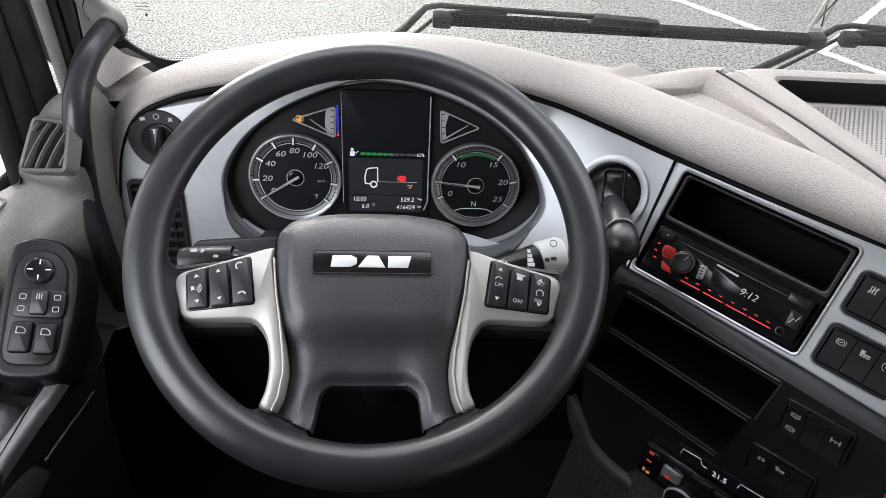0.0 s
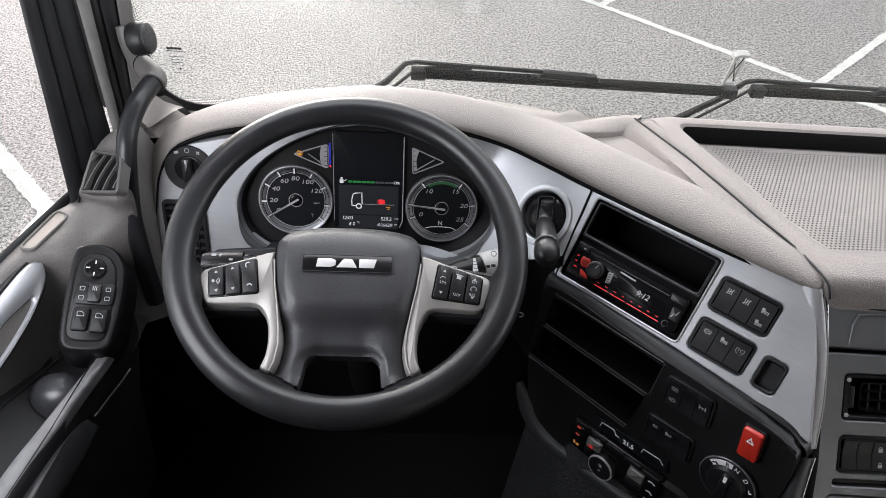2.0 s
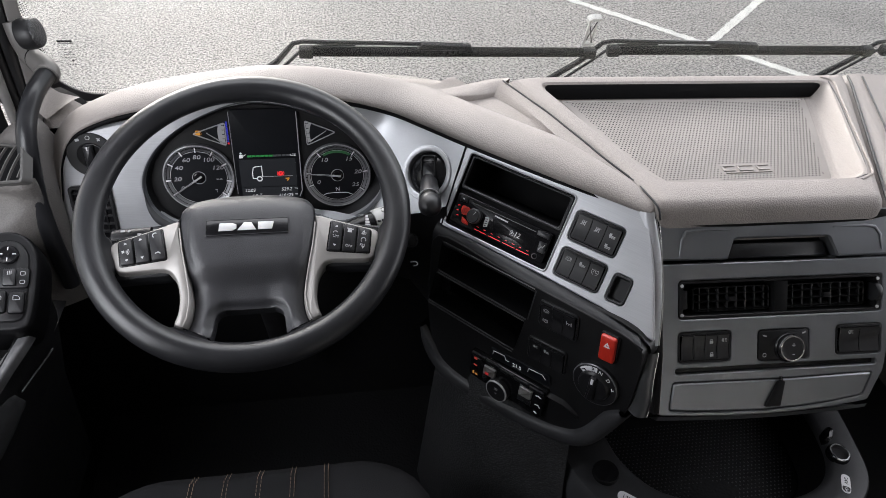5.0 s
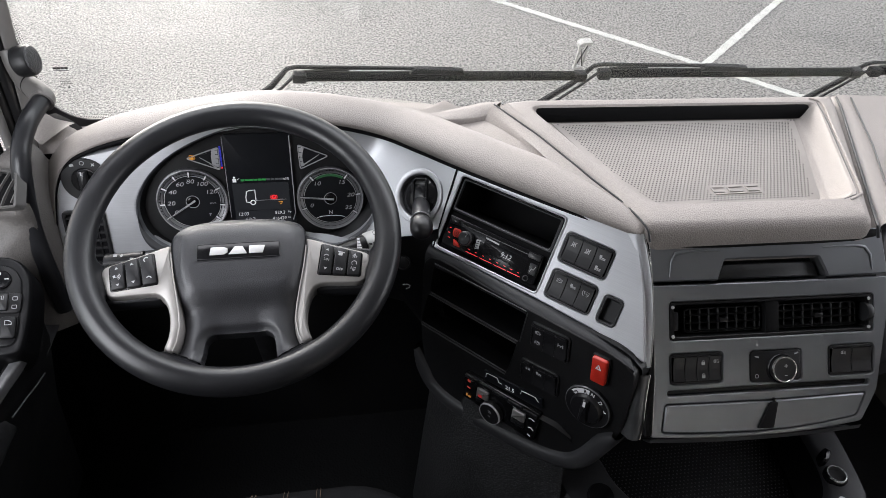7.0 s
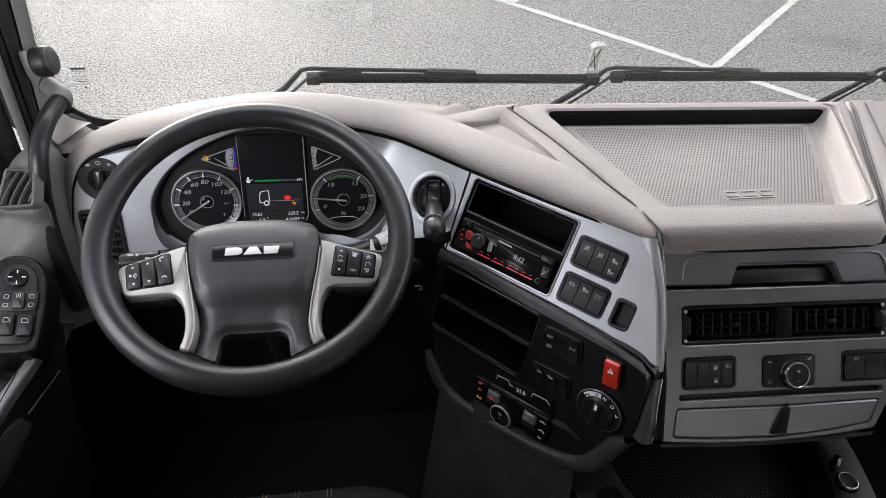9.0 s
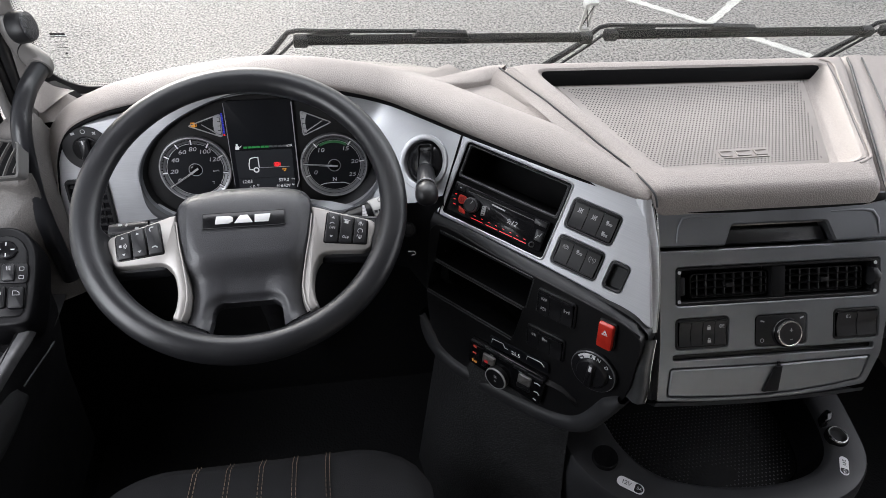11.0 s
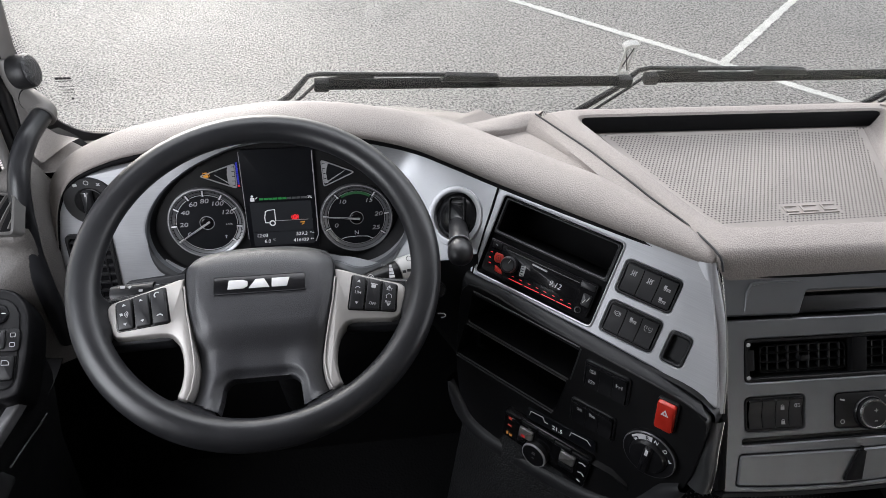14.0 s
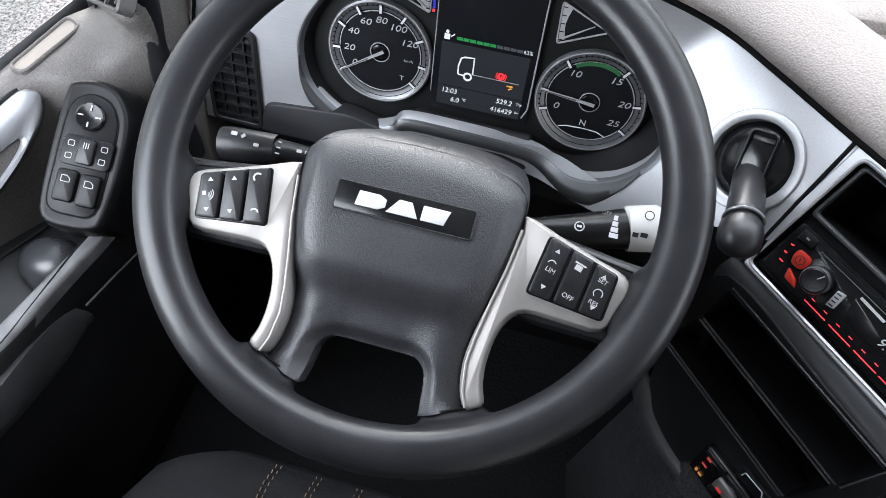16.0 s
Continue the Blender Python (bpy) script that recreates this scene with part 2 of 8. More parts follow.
def inset(poly, d):
    """The outline moved inwards by d (outwards: minus)."""
    sgn, out, n = (1 if area2(poly) > 0 else -1), [], len(poly)
    for i in range(n):
        a, b, c = Vector(poly[i - 1]), Vector(poly[i]), Vector(poly[(i + 1) % n])
        e, f = (b - a), (c - b)
        if e.length < 1e-9 or f.length < 1e-9:
            out.append((b.x, b.y))
            continue
        e.normalize(), f.normalize()
        n1, n2 = Vector((-e.y, e.x)) * sgn, Vector((-f.y, f.x)) * sgn
        m = n1 + n2
        k = m.length_squared
        m = m * (2 / k) if k > 0.5 else n1
        out.append((b.x + m.x * d, b.y + m.y * d))
    return out


def smooth_outline(points, steps=6, closed=True):
    """A Catmull-Rom curve through a few points."""
    n, out = len(points), []
    pts = [Vector(p) for p in points]
    for i in range(n if closed else n - 1):
        if closed:
            p0, p1, p2, p3 = pts[i - 1], pts[i], pts[(i + 1) % n], pts[(i + 2) % n]
        else:
            p0, p1, p2, p3 = pts[max(i - 1, 0)], pts[i], pts[i + 1], pts[min(i + 2, n - 1)]
        for s in range(steps):
            t = s / steps
            out.append(0.5 * ((2 * p1) + (p2 - p0) * t + (2 * p0 - 5 * p1 + 4 * p2 - p3) * t * t + (3 * p1 - p0 - 3 * p2 + p3) * t ** 3))
    if not closed:
        out.append(pts[-1])
    return [tuple(p) for p in out]


def rounded(points, r, k=4):
    """A polygon with its corners rounded by r."""
    n, out = len(points), []
    for i in range(n):
        a, b, c = Vector(points[i - 1]), Vector(points[i]), Vector(points[(i + 1) % n])
        e, f = (a - b), (c - b)
        d = min(r, e.length * 0.45, f.length * 0.45)
        p, q = b + e.normalized() * d, b + f.normalized() * d
        for s in range(k + 1):
            t = s / k
            w = p * (1 - t) ** 2 + b * 2 * t * (1 - t) + q * t * t
            out.append(tuple(w))
    return out


def add_loops(bm, loops, cap_first=False, cap_last=False, close=True):
    """Joins rings of equal count by quads. A ring is a list of 3D places."""
    rows = [[bm.verts.new(p) for p in loop] for loop in loops]
    n = len(rows[0])
    for a, b in zip(rows, rows[1:]):
        for i in range(n if close else n - 1):
            j = (i + 1) % n
            bm.faces.new((a[i], a[j], b[j], b[i]))
    if cap_first:
        bm.faces.new(rows[0][::-1])
    if cap_last:
        bm.faces.new(rows[-1])
    return rows


def loft(loops, cap_first=False, cap_last=False, close=True):
    bm = bmesh.new()
    add_loops(bm, loops, cap_first, cap_last, close)
    return bm


def ease(a, b, x):
    t = max(0.0, min(1.0, (x - a) / (b - a)))
    return t * t * (3 - 2 * t)


def lift(poly, z):
    return [(p[0], p[1], z) for p in poly]


def prism(poly, z0, z1, ch=0.0, bm=None):
    bm = bm or bmesh.new()
    if area2(poly) < 0:
        poly = poly[::-1]
    loops = [lift(poly, z0)]
    if ch:
        loops += [lift(poly, z1 - ch), lift(inset(poly, ch * 0.35), z1 - ch * 0.3), lift(inset(poly, ch), z1)]
    else:
        loops += [lift(poly, z1)]
    add_loops(bm, loops, True, True)
    return bm


def plate(poly, holes, z0, z1, ch=0.001):
    """A plate with chamfered rim and openings that go through it."""
    bm = bmesh.new()
    if area2(poly) < 0:
        poly = poly[::-1]
    edges = []
    for loop, s in [(poly, 1)] + [(h if area2(h) > 0 else h[::-1], -1) for h in holes]:
        rows = add_loops(bm, [lift(loop, z0), lift(loop, z1 - ch), lift(inset(loop, s * ch), z1)])
        top = rows[-1]
        edges += [bm.edges.get((top[i - 1], top[i])) for i in range(len(top))]
    bmesh.ops.triangle_fill(bm, use_beauty=True, use_dissolve=False, edges=edges, normal=(0, 0, 1))
    return bm


def band(outer, inner, z0, z1, ch=0.0005, bm=None):
    """A frame between two outlines of equal count."""
    bm = bm or bmesh.new()
    add_loops(bm, [lift(inner, z0), lift(inner, z1 - ch), lift(inset(inner, -ch), z1), lift(inset(outer, ch), z1), lift(outer, z1 - ch), lift(outer, z0)])
    return bm


def tube(points, radius, n=12, caps=True, squash=None, bm=None):
    pts = [Vector(p) for p in points]
    rad = radius if isinstance(radius, (list, tuple)) else [radius] * len(pts)
    loops, side = [], None
    for i, p in enumerate(pts):
        d = (pts[min(i + 1, len(pts) - 1)] - pts[max(i - 1, 0)]).normalized()
        side = d.orthogonal().normalized() if side is None else (side - d * side.dot(d)).normalized()
        up = d.cross(side)
        loops.append([tuple(p + (side * math.cos(2 * math.pi * k / n) + up * math.sin(2 * math.pi * k / n)) * rad[i]) for k in range(n)])
    bm = bm or bmesh.new()
    add_loops(bm, loops, caps, caps)
    return bm


def revolve(profile, n=32, bm=None, cx=0.0, cy=0.0, cap=True):
    bm = bm or bmesh.new()
    add_loops(bm, [[(cx + r * math.cos(2 * math.pi * k / n), cy + r * math.sin(2 * math.pi * k / n), z) for k in range(n)] for r, z in profile], cap, cap)
    return bm


def box(x0, x1, y0, y1, z0, z1, ch=0.0, bm=None):
    return prism([(x0, y0), (x1, y0), (x1, y1), (x0, y1)], z0, z1, ch, bm)


def bar(x, y, w, h, z, turn=0.0, bm=None, t=0.0004):
    """A small flat mark, w by h, on a face at height z."""
    bm = bm or bmesh.new()
    c, s = math.cos(radians(turn)), math.sin(radians(turn))
    pts = [(x + a * c - b * s, y + a * s + b * c) for a, b in ((-w / 2, -h / 2), (w / 2, -h / 2), (w / 2, h / 2), (-w / 2, h / 2))]
    return prism(pts, z, z + t, 0, bm)


def arc_band(r0, r1, a0, a1, z, n=24, bm=None, cx=0.0, cy=0.0, t=0.0004):
    """A flat arc from angle a0 to a1, in degrees from the x axis."""
    bm = bm or bmesh.new()
    pts = [(cx + r1 * math.cos(radians(a0 + (a1 - a0) * i / n)), cy + r1 * math.sin(radians(a0 + (a1 - a0) * i / n))) for i in range(n + 1)]
    pts += [(cx + r0 * math.cos(radians(a1 + (a0 - a1) * i / n)), cy + r0 * math.sin(radians(a1 + (a0 - a1) * i / n))) for i in range(n + 1)]
    full = abs(abs(a1 - a0) - 360) < 0.01
    if full:
        a = circle(r1, n, cx, cy)
        b = circle(r0, n, cx, cy)
        return band(a, b, z, z + t, 0.0001, bm)
    return prism(pts, z, z + t, 0, bm)


def writing(text, size, x, y, z, mat, parent, turn=0.0, name="lettering", slant=0.0, wide=1.0):
    cu = bpy.data.curves.new("lettering", "FONT")
    cu.body, cu.size, cu.align_x, cu.align_y, cu.extrude, cu.shear = text, size, "CENTER", "CENTER", 0.0002, slant
    cu.resolution_u = 3
    ob = bpy.data.objects.new("lettering", cu)
    me = bpy.data.meshes.new_from_object(ob)
    bpy.data.objects.remove(ob)
    bpy.data.curves.remove(cu)
    me.materials.clear()
    me.materials.append(mat)
    out = new(name, me)
    out.parent = parent
    for v in me.vertices:
        v.co.x *= wide
    out.matrix_local = pose(x, y, z, 0, 0, turn)
    return out


def field_mesh(name, f, lo, hi, step, mat):
    """The smooth skin of a solid given as a field that is negative inside."""
    axes = [np.arange(a, b, step) for a, b in zip(lo, hi)]
    inn = f(*np.meshgrid(*axes, indexing="ij")) < 0
    a, b, c = (n - 1 for n in inn.shape)
    corners = [inn[i:i + a, j:j + b, k:k + c] for i in (0, 1) for j in (0, 1) for k in (0, 1)]
    mixed = np.logical_or.reduce(corners) & ~np.logical_and.reduce(corners)
    index = np.full(mixed.shape, -1)
    index[mixed] = np.arange(mixed.sum())
    p = np.array(lo) + (np.argwhere(mixed) + 0.5) * step
    h = step * 0.05
    for _ in range(4):
        d = f(*p.T)
        g = np.stack([(f(*(p + h * np.eye(3)[k]).T) - d) / h for k in range(3)], -1)
        p = p - g * (d / np.maximum((g * g).sum(-1), 1e-9))[:, None]
    quads = []
    for k in range(3):
        m = np.moveaxis(inn, k, 0)
        ix = np.moveaxis(index, k, 0)
        i, j, l = np.nonzero(m[:-1, 1:-1, 1:-1] != m[1:, 1:-1, 1:-1])
        quads.append(np.stack([ix[i, j, l], ix[i, j + 1, l], ix[i, j + 1, l + 1], ix[i, j, l + 1]], -1))
    me = bpy.data.meshes.new(name)
    me.from_pydata(p.tolist(), [], np.concatenate(quads).tolist())
    bm = bmesh.new()
    bm.from_mesh(me)
    bpy.data.meshes.remove(me)
    return bm


# frames of the main panels: origin, facing, the way to the right
F_WHEEL = frame_matrix((0, 0, 0.85), (0, -0.419, 0.908), (1, 0, 0))
F_CLUSTER = frame_matrix((0.006, 0.231, 0.742), (0, -0.9659, 0.2588), (1, 0, 0))
F_STACK = frame_matrix((0.3378, 0.1102, 0.8543), (-0.6036, -0.5624, 0.5651), (0.6989, -0.7143, 0.0358))
F_LOW = frame_matrix((0.4864, -0.1923, 0.7239), (-0.7609, -0.6454, 0.0667), (0.6488, -0.7582, 0.065))
F_FASCIA = frame_matrix((0.553, -0.089, 0.88), (-0.029, -0.792, 0.610), (0.9993, -0.037, 0))

# ---- ground outside ----
F_GROUND = frame_matrix((0, 0, -1.587), (-0.0712, -0.0321, 1.0), (1, 0, 0.0712))


def ground_sheet():
    bm = bmesh.new()
    rings = [0.0, 3, 8, 20, 60, 200, 900, 3000]
    loops = [[(r * math.cos(a * math.pi / 16), r * math.sin(a * math.pi / 16), 0) for a in range(32)] for r in rings[1:]]
    add_loops(bm, loops, True, False)
    return bm


solo("ground", ground_sheet(), ASPHALT, "damp grey asphalt of a parking area", "ground", F_GROUND, kind="structure")


def painted_line(name, a, b, w, label):
    """A road marking with slightly ragged sides."""
    a, b = Vector(a), Vector(b)
    d = (b - a).normalized()
    s = Vector((-d.y, d.x))
    n = max(8, int((b - a).length / 0.03))
    left, right = [], []
    for i in range(n + 1):
        p = a + (b - a) * i / n
        left.append(p + s * (w / 2 + random.uniform(-0.012, 0.008)))
        right.append(p - s * (w / 2 + random.uniform(-0.012, 0.008)))
    bm = bmesh.new()
    add_loops(bm, [[(p.x, p.y, 0.0) for p in right], [(p.x, p.y, 0.006) for p in right], [(p.x, p.y, 0.006) for p in left], [(p.x, p.y, 0.0) for p in left]], close=False)
    return solo(name, bm, LINE, label, "road marking", F_GROUND, group="parking bay lines", kind="structure")


BAY = "worn white painted parking bay line on asphalt"
painted_line("bay_line", (-1.3, 10.84), (6.2, 1.92), 0.085, BAY)
painted_line("bay_line", (0.50, 8.70), (3.5, 11.3), 0.095, BAY)
painted_line("bay_line", (2.12, 6.75), (5.2, 9.42), 0.085, BAY)
painted_line("bay_line", (3.77, 4.86), (6.80, 7.52), 0.085, BAY)
painted_line("bay_line", (-4.1, 4.85), (-1.2, 1.8), 0.135, "broad worn white line on asphalt beside the cab")

# kerb and verge beyond the bays
KERB = material("weathered_concrete_kerb", (0.10, 0.095, 0.086), 0.9, spec=0.2, grain=0.6, grain_size=0.01, vary=0.25, vary_size=0.3)
VERGE = material("dark_wet_verge", (0.008, 0.009, 0.007), 0.95, spec=0.1, grain=0.8, grain_size=0.03, vary=0.5, vary_size=0.2)
kerb = thing("kerb", "low weathered concrete kerb at the edge of the asphalt", "kerb", F_GROUND, kind="structure")
kd = Vector((0.82, -1.28)).normalized()
kn = Vector((-kd.y, kd.x)) * -1 if (-kd.y) < 0 else Vector((-kd.y, kd.x))
k0 = Vector((6.75, 8.3))
stone_mesh = None
for i in range(-9, 10):
    c = k0 + kd * (i * 0.92)
    bm = box(-0.45, 0.45, -0.07, 0.07, -0.1, 0.12, 0.02)
    if stone_mesh is None:
        stone_mesh = mesh_of("kerb_stone", bm, KERB)
    else:
        bm.free()
    ob = new("kerb_stone", stone_mesh)
    ob.parent = kerb
    ob.matrix_local = pose(c.x, c.y, 0, 0, 0, math.degrees(math.atan2(kd.y, kd.x)))
bm = bmesh.new()
rows = []
for j in range(13):
    row = []
    for i in range(41):
        p = k0 + kd * (i - 20) * 0.9 + kn * (0.07 + j * 0.25)
        row.append((p.x, p.y, 0.09 + 0.03 * noise.noise((p.x * 2, p.y * 2, 0)) + 0.02 * j))
    rows.append(row)
add_loops(bm, rows, close=False)
tagged(solo("verge", bm, VERGE, "dark wet verge behind the kerb", "verge", F_GROUND, kind="structure"))

# ---- cab shell ----


def wall(name, bm, mat, label, category):
    return solo(name, bm, mat, label, category, kind="structure")


FLOOR_MAT = MAT_FLOOR
wall("floor", box(-0.56, 1.62, -1.40, 0.44, -0.06, 0.0), FLOOR_MAT, "dark grained rubber cab floor", "floor")
wall("ceiling", box(-0.60, 1.66, -1.46, 0.36, 1.92, 1.98), HEADLINER, "light grey cab headliner", "ceiling")
wall("wall_back", box(-0.60, 1.66, -1.46, -1.40, -0.06, 1.92), HEADLINER, "grey padded rear cab wall", "wall")
wall("wall_front", box(-0.42, 1.66, 0.46, 0.50, -0.5, 0.74), WHITE_PAINT, "white painted cab front below the windscreen", "wall")


def yz_box(x0, x1, y0, y1, z0, z1, bm=None):
    return box(x0, x1, y0, y1, z0, z1, 0, bm)


bm = yz_box(1.60, 1.66, -1.40, 0.44, -0.5, 0.72)
yz_box(1.60, 1.66, -1.40, -0.62, 0.72, 1.92, bm)
yz_box(1.60, 1.66, -0.62, 0.30, 1.62, 1.92, bm)
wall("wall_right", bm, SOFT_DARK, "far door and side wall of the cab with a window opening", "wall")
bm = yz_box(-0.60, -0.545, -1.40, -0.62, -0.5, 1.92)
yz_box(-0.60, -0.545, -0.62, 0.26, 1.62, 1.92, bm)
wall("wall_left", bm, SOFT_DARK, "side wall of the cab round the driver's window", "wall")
bm = bmesh.new()
add_loops(bm, [[(-0.62, 0.33, 1.60), (1.68, 0.33, 1.60), (1.68, 0.39, 1.60), (-0.62, 0.39, 1.60)], [(-0.62, 0.27, 1.98), (1.68, 0.27, 1.98), (1.68, 0.33, 1.98), (-0.62, 0.33, 1.98)]], True, True)
wall("windscreen_header", bm, HEADLINER, "grey lining above the windscreen", "wall")

# windscreen: pane with printed black border
F_GLASS = frame_matrix((0, 0.40, 0.9), (0, -1, -0.15), (1, 0, 0))
ws = thing("windscreen", "large clear truck windscreen with a black printed border", "windscreen", F_GLASS, kind="structure")
pane = part("pane", prism(rrect(2.05, 0.96, 0.06, 0.555, 0.37), -0.006, 0.0), GLASS, ws)
pane.visible_shadow = False
CERAMIC = material("black_ceramic_print", (0.010, 0.010, 0.011), 0.35)
fr = part("border", band(rrect(2.07, 0.98, 0.06, 0.555, 0.37, 8), rrect(1.835, 0.808, 0.075, 0.5525, 0.316, 8), 0.001, 0.004, 0.0005), CERAMIC, ws)
bm = bmesh.new()
gx0, gz0 = -0.368, -0.091


def print_dot(x, y, j):
    r = 0.00135 - 0.00020 * j
    add_loops(bm, [[(x + r * math.cos(a * math.pi / 3), y + r * math.sin(a * math.pi / 3), z) for a in range(6)] for z in (0.001, 0.0018)], False, True)


PITCH = 0.0041
for j in range(5):
    off = 0.003 + j * 0.0035
    for i in range(230):
        print_dot(gx0 + 0.055 + (i + 0.5 * (j % 2)) * PITCH, gz0 + off, j)
    for i in range(110):
        print_dot(gx0 + off, gz0 + 0.055 + (i + 0.5 * (j % 2)) * PITCH, j)
    R = 0.055 - off
    arc = int(R * math.pi / 2 / PITCH)
    for k in range(arc):
        a = radians(180 + 90 * (k + 0.5) / arc)
        print_dot(gx0 + 0.055 + R * math.cos(a), gz0 + 0.055 + R * math.sin(a), j)
tagged(part("dot_print", bm, CERAMIC, ws), kind="stuff")
# maker's stamp on the glass: plain marks
bm = bmesh.new()
for dx, w in ((-0.009, 0.0055), (-0.003, 0.0055), (0.003, 0.0050), (0.009, 0.0055)):
    bar(-0.316 + dx, 0.020, w, 0.0040, 0.001, 0, bm)
for dy, w, n in ((0.007, 0.024, 9), (-0.003, 0.024, 8), (-0.009, 0.020, 10), (-0.014, 0.018, 9), (-0.019, 0.020, 8), (-0.034, 0.018, 7)):
    for k in range(n):
        bar(-0.316 - w / 2 + (k + 0.5) * w / n, 0.008 + dy, w / n * 0.6, 0.0012, 0.001, 0, bm)
bar(-0.316, 0.0155, 0.026, 0.0008, 0.001, 0, bm)
bar(-0.314, -0.018, 0.004, 0.003, 0.001, 45, bm)
tagged(part("stamp", bm, CERAMIC, ws), "small dark stamped marks on the glass", kind="stuff")

# ---- wipers outside the glass ----
F_WIPE = frame_matrix((0, 0.43, 0.9), (0, -1, -0.15), (1, 0, 0))


def wiper(x0, x1, y0, y1, label):
    w = thing("windscreen_wiper", label, "wiper", F_WIPE, group="wipers")
    dx, dy = x1 - x0, y1 - y0
    L = math.hypot(dx, dy)
    turn = math.degrees(math.atan2(dy, dx))
    m = pose(x0, y0, 0, 0, 0, turn)
    bm = bmesh.new()
    prof = [(-0.009, -0.003), (-0.009, 0.006), (-0.004, 0.011), (0.004, 0.011), (0.007, 0.006), (0.007, -0.003)]
    add_loops(bm, [[(x, p[0], p[1]) for p in prof] for x in (0.0, L)], True, True)
    for k, off in enumerate((-0.0042, -0.001, 0.0022)):
        box(0.006, L - 0.006, off - 0.0007, off + 0.0007, 0.009, 0.0125 - 0.0004 * abs(k - 1), 0, bm)
    part("blade", bm, SLOT, w, "ridged black rubber blade", m)
    part("end_cap", prism(rounded([(-0.004, -0.0105), (0.022, -0.0105), (0.022, 0.0085), (-0.004, 0.0085)], 0.004), -0.004, 0.0125, 0.002), BLACK, w, "", m)
    part("end_cap", prism(rounded([(L - 0.022, -0.0105), (L + 0.004, -0.0105), (L + 0.004, 0.0085), (L - 0.022, 0.0085)], 0.004), -0.004, 0.0125, 0.002), BLACK, w, "", m)
    # arm: from a pivot below, bent, along the back of the blade to the clip
    ax = -0.075
    part("arm", tube([(ax - 0.060, -0.104, -0.012), (ax - 0.008, -0.062, -0.012), (ax + 0.030, -0.030, -0.010), (ax + 0.052, -0.002, -0.008), (ax + 0.062, 0.011, -0.006), (ax + 0.080, 0.0165, -0.004), (0.05, 0.0165, -0.002), (0.30, 0.014, 0.0)], [0.0075, 0.0065, 0.006, 0.0052, 0.0045, 0.0042, 0.0040, 0.0040], 8), BLACK, w, "bent black steel arm", m)
    part("washer_hose", tube([(ax - 0.030, -0.104, -0.008), (ax + 0.016, -0.062, -0.008), (ax + 0.050, -0.030, -0.006), (ax + 0.072, -0.006, -0.004), (ax + 0.095, 0.007, -0.002), (0.04, 0.010, 0.0), (0.10, 0.012, 0.0)], 0.003, 6), RUBBER, w, "", m)
    part("clip", prism(rounded([(0.215, 0.006), (0.325, 0.004), (0.318, 0.0155), (0.225, 0.0195)], 0.003), -0.002, 0.009, 0.002), BLACK, w, "", m)
    bm = bmesh.new()
    for i in range(5):
        bar(0.268 + i * 0.0105, 0.004, 0.005, 0.004, 0.0105, 0, bm, 0.003)
    part("clip_teeth", bm, BLACK, w, "", m)
    return w


wiper(0.071, 0.640, -0.0185, -0.0285, "long black windscreen wiper resting low on the glass")
wiper(0.672, 1.262, -0.0235, -0.0315, "long black windscreen wiper beside the first")
wiper(1.290, 1.85, -0.030, -0.036, "black windscreen wiper at the far side")
# tubular bracket outside the glass, seen at the top of the pillar
LOOP = smooth_outline([(-0.3450, 0.45, 1.36), (-0.3540, 0.45, 1.20), (-0.3635, 0.45, 1.119), (-0.3675, 0.45, 1.0923), (-0.3639, 0.45, 1.0760), (-0.3540, 0.45, 1.0735), (-0.3445, 0.45, 1.0840), (-0.3395, 0.45, 1.1061), (-0.3375, 0.45, 1.13), (-0.330, 0.45, 1.20), (-0.322, 0.45, 1.36)], 4, False)
solo("mirror_bracket", tube(LOOP, 0.0046, 10), RUBBER, "black tubular loop of a mirror bracket outside the windscreen", "bracket")
# folded bracket standing up between the wipers
br = thing("spray_bracket", "small folded clear plastic bracket standing between the wipers", "bracket", F_WIPE)
part("plate", prism(rounded([(0.6135, -0.012), (0.6185, -0.012), (0.6205, 0.036), (0.6160, 0.037)], 0.001), -0.002, 0.002, 0.0006), BRACKET, br)
part("plate", prism(rounded([(0.6300, -0.012), (0.6340, -0.012), (0.6365, 0.038), (0.6325, 0.038)], 0.001), -0.006, -0.002, 0.0006), BRACKET, br)
part("foot", prism(rounded([(0.6135, -0.014), (0.6345, -0.014), (0.6345, -0.009), (0.6135, -0.009)], 0.001), -0.006, 0.003, 0.0006), BRACKET, br)
part("flange", prism(rounded([(0.614, 0.034), (0.624, 0.040), (0.640, 0.040), (0.640, 0.046), (0.622, 0.046), (0.614, 0.041)], 0.0015), -0.012, 0.004, 0.001), BRACKET, br)
for a, b in (((0.6175, -0.009), (0.6335, 0.036)), ((0.6320, -0.009), (0.6190, 0.036))):
    part("strut", tube([(*a, -0.001), (*b, -0.002)], 0.0012, 6), RUBBER, br, "dark crossed strut")

# ---- dashboard ----
dash = thing("dashboard", "taupe and silver truck dashboard curving round the driver", "dashboard")


def mask_y(x, z):
    """Depth of the silver surround: a flat face that turns towards the driver at the radio side."""
    flat = 0.231 + 0.268 * (z - 0.742) - 0.02
    side = 0.110 - 1.0733 * (x - 0.338) + 1.0048 * (z - 0.854)
    k = 0.012
    m = min(flat, side)
    return m - k * math.log(math.exp(-(flat - m) / k) + math.exp(-(side - m) / k))


